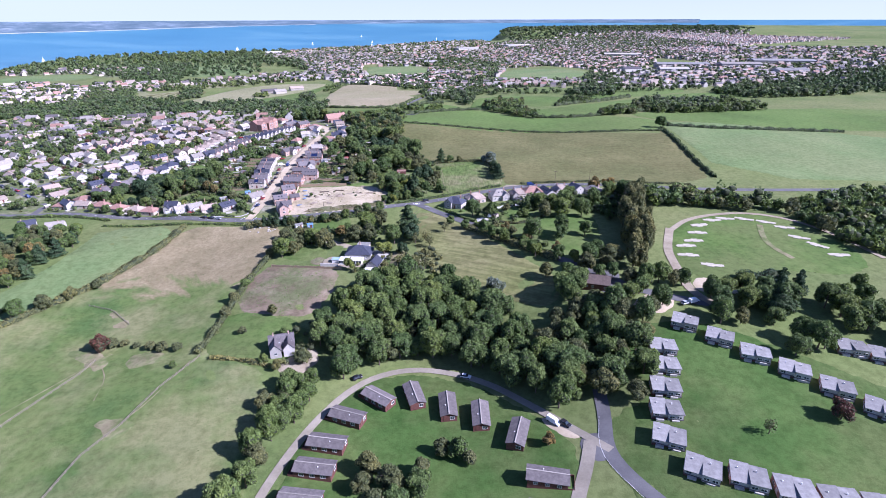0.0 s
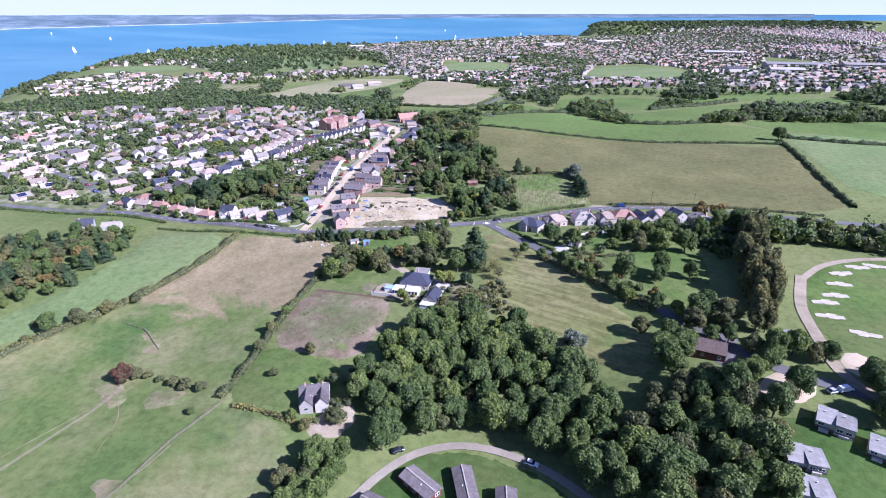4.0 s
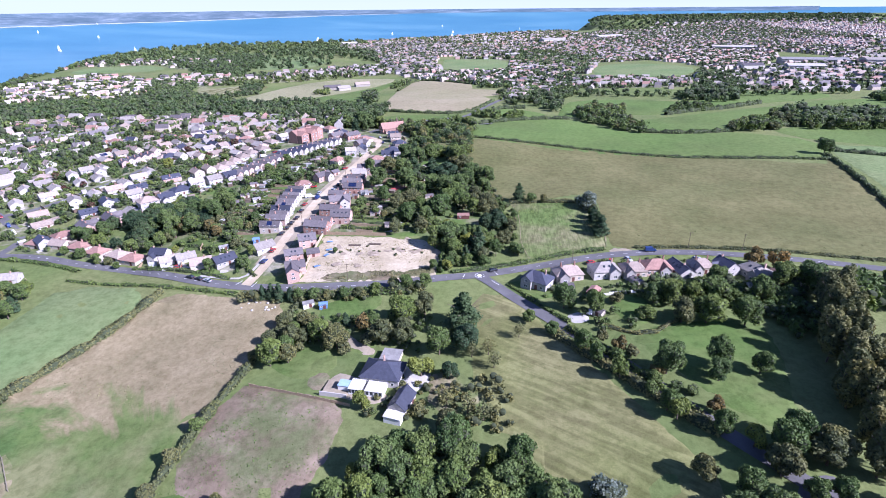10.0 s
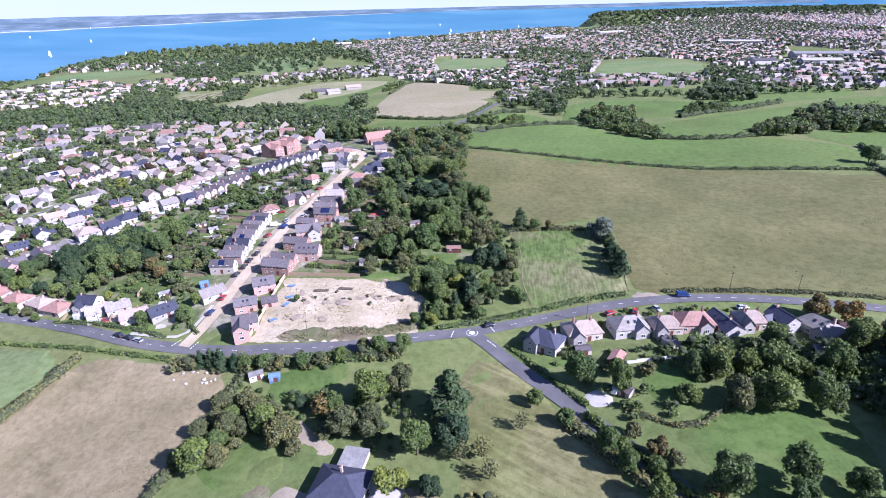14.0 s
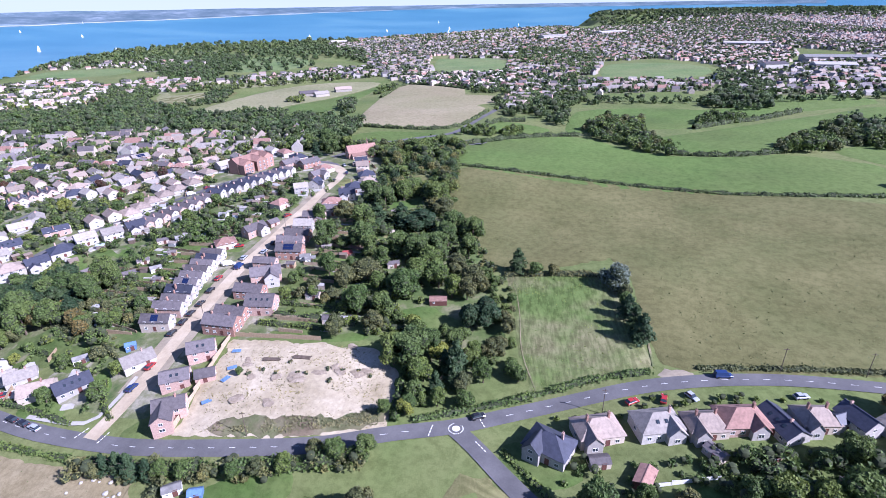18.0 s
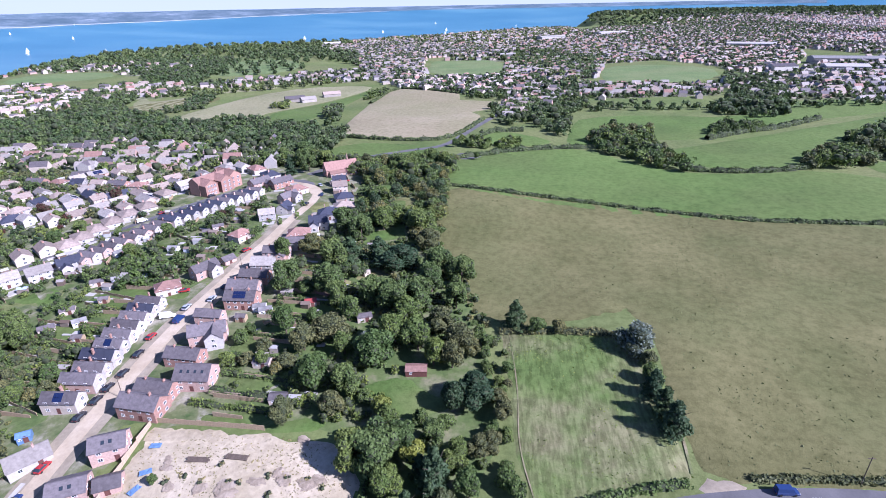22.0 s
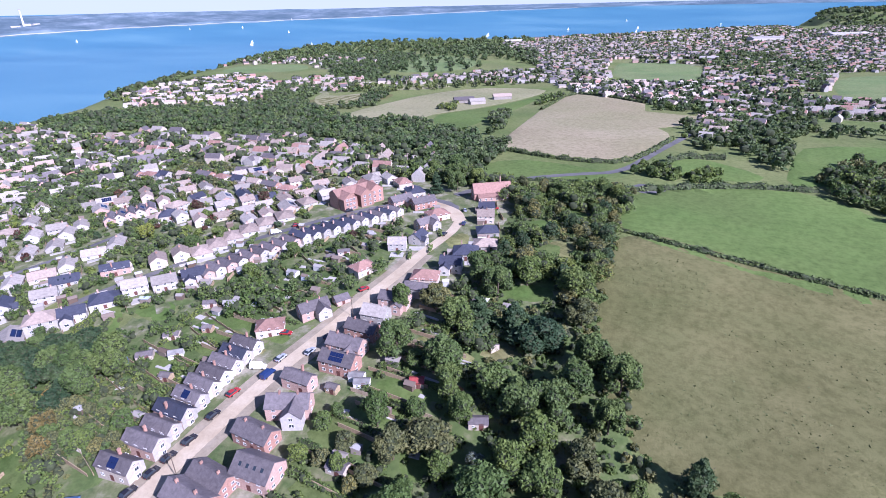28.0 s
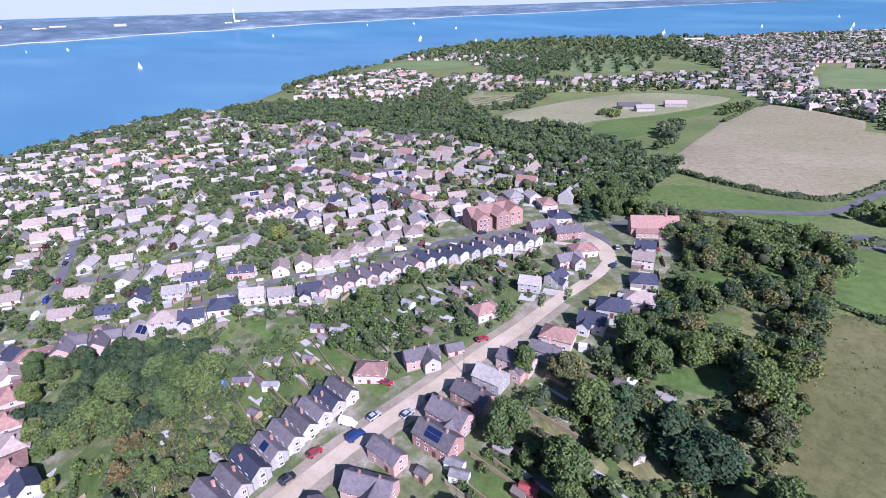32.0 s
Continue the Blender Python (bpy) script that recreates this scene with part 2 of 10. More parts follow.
def leaf_mat(name, dark, mid, light):
    m, t, b = nodes_of(name, 0.65, 0.25)
    gi = t.nodes.new("ShaderNodeNewGeometry")
    oi = t.nodes.new("ShaderNodeObjectInfo")
    soft = lambda c_: tuple(0.55 * a_ + 0.45 * b_ for a_, b_ in zip(c_, mid))
    c = ramp(t, gi.outputs["Random Per Island"], [(0.0, soft(dark)), (0.5, mid), (1.0, soft(light))])
    o = ramp(t, oi.outputs["Random"], [(0.0, (0.7, 0.8, 0.74)), (0.5, (0.95, 0.98, 0.9)), (0.85, (1.12, 1.1, 0.92)), (1.0, (1.28, 1.18, 0.9))])
    c = mix(t, 1.0, c, o, "MULTIPLY")
    drift = ramp(t, noise_at(t, 0.17, 1.5, 0.5), [(0.3, (0.66, 0.73, 0.7)), (0.5, (0.98, 0.98, 0.96)), (0.7, (1.22, 1.16, 0.98))])
    c = mix(t, 1.0, c, drift, "MULTIPLY")
    t.links.new(c, b.inputs["Base Color"])
    tr = t.nodes.new("ShaderNodeBsdfTranslucent")
    t.links.new(c, tr.inputs["Color"])
    ms = t.nodes.new("ShaderNodeMixShader")
    ms.inputs[0].default_value = 0.24
    t.links.new(b.outputs[0], ms.inputs[1])
    t.links.new(tr.outputs[0], ms.inputs[2])
    t.links.new(ms.outputs[0], t.nodes["Material Output"].inputs["Surface"])
    return m


M = {}
M["ground"] = grass_mat("grassland", (0.1, 0.14, 0.046), (0.132, 0.17, 0.056), (0.168, 0.198, 0.072), (0.205, 0.195, 0.092), 0.4, 0.012)
M["meadow"] = grass_mat("worn_meadow", (0.072, 0.122, 0.036), (0.108, 0.153, 0.046), (0.155, 0.18, 0.066), (0.29, 0.25, 0.14), 0.46, 0.035)
_mt = M["meadow"].node_tree
_mb = _mt.nodes["Principled BSDF"]
_grass = _mb.inputs["Base Color"].links[0].from_socket
_soil = ramp(_mt, noise_at(_mt, 0.05, 6, 0.65), [(0.32, (0.19, 0.165, 0.09)), (0.5, (0.255, 0.212, 0.122)), (0.68, (0.31, 0.262, 0.158))])
_soil = mix(_mt, 0.6, _soil, ramp(_mt, noise_at(_mt, 0.5, 5, 0.8), [(0.36, (0.5, 0.48, 0.42)), (0.6, (1.0, 1.0, 1.0))]), "MULTIPLY")
_at = _mt.nodes.new("ShaderNodeSeparateXYZ")
_mt.links.new(_mt.nodes.new("ShaderNodeTexCoord").outputs["Object"], _at.inputs[0])
_far = _mt.nodes.new("ShaderNodeMapRange")
_far.inputs["From Min"].default_value, _far.inputs["From Max"].default_value = 215.0, 285.0
_mt.links.new(_at.outputs["Y"], _far.inputs["Value"])
_sum = _mt.nodes.new("ShaderNodeMath")
_mt.links.new(_far.outputs[0], _sum.inputs[0])
_mt.links.new(noise_at(_mt, 1.0, 6, 0.62, stretch=(0.055, 0.016, 1.0, radians(-20))), _sum.inputs[1])
_mt.links.new(mix(_mt, ramp(_mt, _sum.outputs[0], [(0.86, (0, 0, 0)), (1.04, (1, 1, 1))]), _grass, _soil), _mb.inputs["Base Color"])
M["lawn"] = grass_mat("lawn", (0.07, 0.12, 0.03), (0.092, 0.148, 0.038), (0.122, 0.172, 0.05), (0.155, 0.162, 0.068), 0.45, 0.03)
M["park_lawn"] = grass_mat("lush_lawn", (0.044, 0.092, 0.021), (0.06, 0.113, 0.027), (0.084, 0.135, 0.036), (0.13, 0.142, 0.055), 0.5, 0.03)
M["pale_green"] = grass_mat("pale_green_field", (0.12, 0.176, 0.068), (0.148, 0.206, 0.08), (0.18, 0.228, 0.096), (0.19, 0.2, 0.095), 0.4, 0.015)
M["green_field"] = grass_mat("green_field", (0.084, 0.128, 0.036), (0.106, 0.165, 0.044), (0.132, 0.192, 0.055), (0.14, 0.16, 0.058), 0.35, 0.009)
M["pasture"] = grass_mat("dry_pasture", (0.116, 0.114, 0.045), (0.145, 0.139, 0.058), (0.172, 0.162, 0.07), (0.108, 0.121, 0.045), 0.5, 0.03)
M["plough"] = grass_mat("ploughed_field", (0.275, 0.235, 0.145), (0.32, 0.275, 0.172), (0.355, 0.31, 0.2), (0.21, 0.215, 0.1), 0.5, 0.006)
M["hay"] = grass_mat("stubble_field", (0.23, 0.22, 0.125), (0.27, 0.255, 0.145), (0.3, 0.28, 0.165), (0.19, 0.22, 0.095), 0.4, 0.008)
M["plot"] = grass_mat("rough_plot", (0.145, 0.115, 0.075), (0.2, 0.155, 0.108), (0.27, 0.215, 0.155), (0.1, 0.145, 0.048), 0.62, 0.085)
M["mown"] = grass_mat("mown_field", (0.165, 0.18, 0.064), (0.2, 0.21, 0.08), (0.24, 0.24, 0.102), (0.26, 0.22, 0.12), 0.4, 0.03, rows=(0.03, 0.45, 1.0, radians(31)), row_depth=0.5)
M["crop"] = grass_mat("crop_rows", (0.11, 0.165, 0.047), (0.135, 0.188, 0.057), (0.16, 0.2, 0.072), (0.24, 0.225, 0.12), 0.9, 0.045, rows=(1.0, 0.16, 1.0), row_depth=0.55)
M["site"] = two_scale("bare_chalky_soil", (0.33, 0.275, 0.17), (0.47, 0.4, 0.272), (0.57, 0.49, 0.355), 0.07, 0.6, 0.95, 0.6, 0.6)
M["asphalt"] = two_scale("asphalt", (0.1, 0.098, 0.1), (0.128, 0.125, 0.126), (0.158, 0.153, 0.153), 0.1, 2.0, 0.9, 0.2, 0.3)
M["gravel_lane"] = two_scale("pale_gravel", (0.36, 0.29, 0.195), (0.46, 0.38, 0.265), (0.53, 0.45, 0.33), 0.08, 1.2, 0.95, 0.3, 0.35)
M["path"] = two_scale("worn_path", (0.24, 0.2, 0.14), (0.31, 0.265, 0.19), (0.37, 0.32, 0.24), 0.15, 1.0, 0.95, 0.3, 0.45)
M["grey_gravel"] = two_scale("grey_gravel", (0.22, 0.195, 0.15), (0.275, 0.245, 0.19), (0.33, 0.295, 0.235), 0.1, 1.2, 0.95, 0.3, 0.35)
M["worn_grass"] = grass_mat("trodden_grass", (0.19, 0.165, 0.095), (0.25, 0.215, 0.13), (0.3, 0.262, 0.165), (0.115, 0.155, 0.05), 0.85, 0.12)
M["concrete"] = two_scale("pale_concrete", (0.34, 0.32, 0.29), (0.42, 0.40, 0.36), (0.48, 0.46, 0.42), 0.2, 1.5, 0.9, 0.1, 0.3)
M["white_line"] = plain("road_paint", (0.75, 0.75, 0.73), 0.7, 0.2)
M["slate"] = plain("blue_slate", (0.158, 0.14, 0.141), 0.55, 0.35, 0.9, by_object=0.4)
M["dark_slate"] = plain("dark_slate", (0.06, 0.065, 0.09), 0.5, 0.3, 0.9, by_object=0.3)
M["tile"] = plain("brown_tile", (0.36, 0.29, 0.238), 0.8, 0.3, 0.9, by_object=0.4)
M["red_tile"] = plain("red_tile", (0.33, 0.195, 0.155), 0.8, 0.3, 0.9, by_object=0.3)
M["grey_tile"] = plain("grey_tile", (0.37, 0.335, 0.295), 0.8, 0.3, 0.9, by_object=0.4)
M["felt"] = plain("roof_felt", (0.17, 0.15, 0.145), 0.9, 0.35, 0.8, by_object=0.3)
M["pale_felt"] = plain("pale_flat_roof", (0.28, 0.272, 0.26), 0.8, 0.35, 0.5, by_object=0.35)
M["brick"] = plain("red_brick", (0.42, 0.245, 0.19), 0.85, 0.35, 2.0, by_object=0.3)
M["dark_felt"] = plain("brown_felt", (0.115, 0.085, 0.072), 0.85, 0.35, 0.9)
M["pink_brick"] = plain("pale_brick", (0.53, 0.365, 0.3), 0.85, 0.3, 2.0, by_object=0.25)
M["render"] = plain("white_render", (0.51, 0.48, 0.44), 0.8, 0.2, 1.0, by_object=0.4)
M["cream"] = plain("cream_render", (0.55, 0.47, 0.385), 0.8, 0.2, 1.0, by_object=0.25)
M["timber"] = plain("dark_timber", (0.13, 0.055, 0.045), 0.75, 0.4, 3.0)
M["pale_timber"] = plain("pale_timber", (0.42, 0.33, 0.23), 0.8, 0.3, 2.0)
M["fence_wood"] = plain("fence_wood", (0.36, 0.27, 0.17), 0.85, 0.35, 2.0)
M["rail"] = plain("weathered_rail", (0.24, 0.205, 0.155), 0.9, 0.35, 2.0)
M["frame_white"] = plain("white_frame", (0.66, 0.655, 0.635), 0.5, 0.08)
M["gardens"] = two_scale("garden_ground", (0.07, 0.112, 0.036), (0.155, 0.172, 0.08), (0.36, 0.33, 0.26), 0.13, 0.9, 0.95, 0.3, 0.6)
M["back_gardens"] = two_scale("back_garden_ground", (0.065, 0.105, 0.032), (0.11, 0.15, 0.05), (0.24, 0.225, 0.135), 0.11, 0.7, 0.95, 0.3, 0.6)
M["bark"] = plain("bark", (0.13, 0.10, 0.075), 0.95, 0.4, 3.0)
M["pot"] = plain("chimney_pot", (0.3, 0.2, 0.155), 0.9, 0.3)
gm, gt, gb = nodes_of("window_glass", 0.06, 0.6)
gb.inputs["Base Color"].default_value = (0.03, 0.04, 0.05, 1)
M["glass"] = gm
sm, st_, sb = nodes_of("solar_glass", 0.15, 0.6)
sb.inputs["Base Color"].default_value = (0.012, 0.02, 0.06, 1)
M["solar"] = sm
M["oak"] = leaf_mat("oak_leaf", (0.085, 0.120, 0.041), (0.122, 0.168, 0.054), (0.175, 0.224, 0.075))
M["ash"] = leaf_mat("ash_leaf", (0.088, 0.13, 0.04), (0.122, 0.17, 0.05), (0.168, 0.215, 0.066))
M["autumn"] = leaf_mat("turning_leaf", (0.13, 0.095, 0.035), (0.205, 0.148, 0.055), (0.28, 0.205, 0.08))
M["olive"] = leaf_mat("olive_leaf", (0.113, 0.119, 0.051), (0.156, 0.158, 0.067), (0.215, 0.201, 0.090))
M["silver"] = leaf_mat("silver_leaf", (0.17, 0.19, 0.16), (0.23, 0.245, 0.21), (0.3, 0.31, 0.27))
M["conifer"] = leaf_mat("conifer_needle", (0.041, 0.071, 0.037), (0.057, 0.094, 0.046), (0.081, 0.121, 0.057))
M["wood"] = leaf_mat("woodland_leaf", (0.086, 0.122, 0.052), (0.104, 0.142, 0.06), (0.128, 0.165, 0.07))
M["copper"] = leaf_mat("copper_leaf", (0.045, 0.022, 0.02), (0.085, 0.04, 0.034), (0.13, 0.065, 0.05))
# dark cores of crowns and hedges: shade between leaves put in as colour
M["inner_shade"] = plain("shade_between_leaves", (0.05, 0.062, 0.03), 0.95, 0.4, 0.8)
M["lime"] = leaf_mat("lime_leaf", (0.14, 0.165, 0.04), (0.19, 0.22, 0.052), (0.25, 0.27, 0.07))

wm, wt, wb = nodes_of("sea_water", 0.35, 0.38)
wc = ramp(wt, noise_at(wt, 0.0016, 4, 0.5, stretch=(1, 2.2, 1)), [(0.3, (0.046, 0.158, 0.225)), (0.5, (0.062, 0.185, 0.25)), (0.72, (0.1, 0.235, 0.285))])
wt.links.new(wc, wb.inputs["Base Color"])
bump(wt, wb, noise_at(wt, 0.12, 4, 0.7), 0.5, 0.6)
M["sea"] = wm
# far shore: the blue-grey of distance haze is painted into this base colour
fm, ft, fb = nodes_of("haze_tinted_land", 0.95, 0.05)
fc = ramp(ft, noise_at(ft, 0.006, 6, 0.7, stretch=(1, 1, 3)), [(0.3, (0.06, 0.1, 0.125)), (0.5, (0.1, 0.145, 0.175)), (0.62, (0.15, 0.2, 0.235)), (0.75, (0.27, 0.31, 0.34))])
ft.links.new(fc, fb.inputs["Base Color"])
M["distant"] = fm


# ---- ground, sea and far shore ----
def sheet(name, r0, r1, rings, segs, z_of, mat, a0=0.0, a1=360.0, grow=1.0):
    u = np.linspace(0, 1, rings + 1)
    rad = r0 + (r1 - r0) * (u ** grow)
    ang = np.radians(np.linspace(a0, a1, segs + 1))
    R, A = np.meshgrid(rad, ang, indexing="ij")
    x, y = R * np.cos(A), R * np.sin(A) + 200
    v = np.stack(drawn_in(x, y, z_of(x, y)), -1).reshape(-1, 3)
    i, j = np.meshgrid(np.arange(rings), np.arange(segs), indexing="ij")
    a = (i * (segs + 1) + j).ravel()
    f = np.stack([a, a + segs + 1, a + segs + 2, a + 1], 1)
    me = raw_mesh(name, v, f, [mat])
    me.polygons.foreach_set("use_smooth", np.ones(len(f), bool))
    return new(name, me)


tagged(sheet("ground", 0, 9000, 190, 400, lie, M["ground"], grow=2.2), "rolling grassland falling to the shore", "ground", kind="structure")
tagged(sheet("sea", 0, 90000, 130, 120, lambda x, y: np.full(x.shape, SEA), M["sea"], 20, 290, grow=4.0), "calm blue strait with faint ripples", "water", kind="structure")


def shore_r(deg):
    return np.interp(deg, [60, 95, 108, 118, 128, 137, 147, 158, 166, 200, 250], [26000, 24000, 15000, 10500, 8600, 7400, 6000, 5000, 4400, 4300, 4300])


def mainland():
    ang = np.linspace(62, 250, 260)
    k = np.concatenate([[1.0], 1.0 + 0.02 * np.arange(1, 10), np.linspace(1.25, 9, 26)])
    wob = np.array([noise.noise((a * 0.35, 3.1, 0.0)) for a in ang])
    R = shore_r(ang)[None, :] * k[:, None] * (1 + 0.05 * wob)[None, :]
    A = np.radians(ang)[None, :] + 0 * R
    x, y = R * np.cos(A), R * np.sin(A) + 200
    hill = np.array([[noise.noise((a * 0.16, kk * 0.9, 7.0)) for a in ang] for kk in k])
    z = SEA + 2 + np.where(k[:, None] > 1.01, 8 + 14 * np.clip(hill + 0.2, 0, 1) * np.minimum(k[:, None], 4) * 1.6, 0.0)
    v = np.stack(drawn_in(x, y, z), -1).reshape(-1, 3)
    i, j = np.meshgrid(np.arange(len(k) - 1), np.arange(len(ang) - 1), indexing="ij")
    a = (i * len(ang) + j).ravel()
    f = np.stack([a, a + len(ang), a + len(ang) + 1, a + 1], 1)
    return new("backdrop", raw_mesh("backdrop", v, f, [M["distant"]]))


tagged(mainland(), "low mainland across the water, haze in its colour", "distant land", kind="structure")


def drape(name, poly, mat, lift=0.12, cell=12.0, rounds=1, label="", ragged=0.0):
    """A flat piece of ground cover that follows the land."""
    p = smooth_line(poly, True, rounds) if rounds else np.array(poly, float)
    if ragged:
        q, a = walk_line(np.vstack([p, p[:1]]), 1.6)
        wob = np.array([noise.noise((u[0] * 0.21, u[1] * 0.21, 2.0)) + 0.6 * noise.noise((u[0] * 0.6, u[1] * 0.6, 5.0)) for u in q]) * ragged
        p = np.stack([q[:, 0] - np.sin(a) * wob, q[:, 1] + np.cos(a) * wob], 1)[:-1]
    bm = bmesh.new()
    bm.faces.new([bm.verts.new((q[0], q[1], 0)) for q in p])
    lo, hi = p.min(0), p.max(0)
    for ax in (0, 1):
        no = (1, 0, 0) if ax == 0 else (0, 1, 0)
        step = max(cell, (hi[ax] - lo[ax]) / 40)
        for c in np.arange(lo[ax] + step, hi[ax], step):
            co = (c, 0, 0) if ax == 0 else (0, c, 0)
            bmesh.ops.bisect_plane(bm, geom=bm.verts[:] + bm.edges[:] + bm.faces[:], plane_co=co, plane_no=no)
    bm.verts.ensure_lookup_table()
    xy = np.array([v.co[:2] for v in bm.verts])
    zz = lie(xy[:, 0], xy[:, 1]) + lift
    for v, z in zip(bm.verts, zz):
        v.co.z = z
    # a gentle edge that runs into the ground
    away = {}
    rim = [e for e in bm.edges if e.is_boundary]
    for e in rim:
        a_, b_ = e.verts
        n_ = Vector((b_.co.y - a_.co.y, a_.co.x - b_.co.x, 0))
        mid = (a_.co + b_.co) / 2
        if n_.dot(e.link_faces[0].calc_center_median() - mid) > 0:
            n_ = -n_
        n_.normalize()
        for v in e.verts:
            away[v] = away.get(v, Vector()) + n_
    low = {v: bm.verts.new(v.co + (n_.normalized() * (lift * 6) if n_.length > 0.05 else Vector()) + Vector((0, 0, -lift * 1.5))) for v, n_ in away.items()}
    for e in rim:
        a_, b_ = e.verts
        bm.faces.new((a_, b_, low[b_], low[a_]))
    bm.normal_update()
    for f in bm.faces:
        f.smooth = True
        if f.normal.z < 0:
            f.normal_flip()
    ob = part(name, bm, M[mat])
    return tagged(ob, label, "", kind="structure")


def strip(name, pts, width, mat, lift=0.2, label="", step=4.0, depth=0.0, parent=None):
    """A road or path of even width that follows the land."""
    q, a = walk_line(smooth_line(pts), step)
    nx, ny = -np.sin(a), np.cos(a)
    cols = np.array([-0.5, -0.17, 0.17, 0.5]) * width
    x = q[:, :1] + nx[:, None] * cols
    y = q[:, 1:] + ny[:, None] * cols
    z = lie(x, y) + lift
    v = np.stack([x, y, z], -1).reshape(-1, 3)
    i, j = np.meshgrid(np.arange(len(q) - 1), np.arange(3), indexing="ij")
    k = (i * 4 + j).ravel()
    f = np.stack([k, k + 4, k + 5, k + 1], 1)[:, ::-1]
    ob = new(name, raw_mesh(name, v, f, [M[mat]]))
    ob.data.polygons.foreach_set("use_smooth", np.ones(len(f), bool))
    if parent is not None:
        ob.parent = parent
        return ob
    return tagged(ob, label, "", kind="structure")


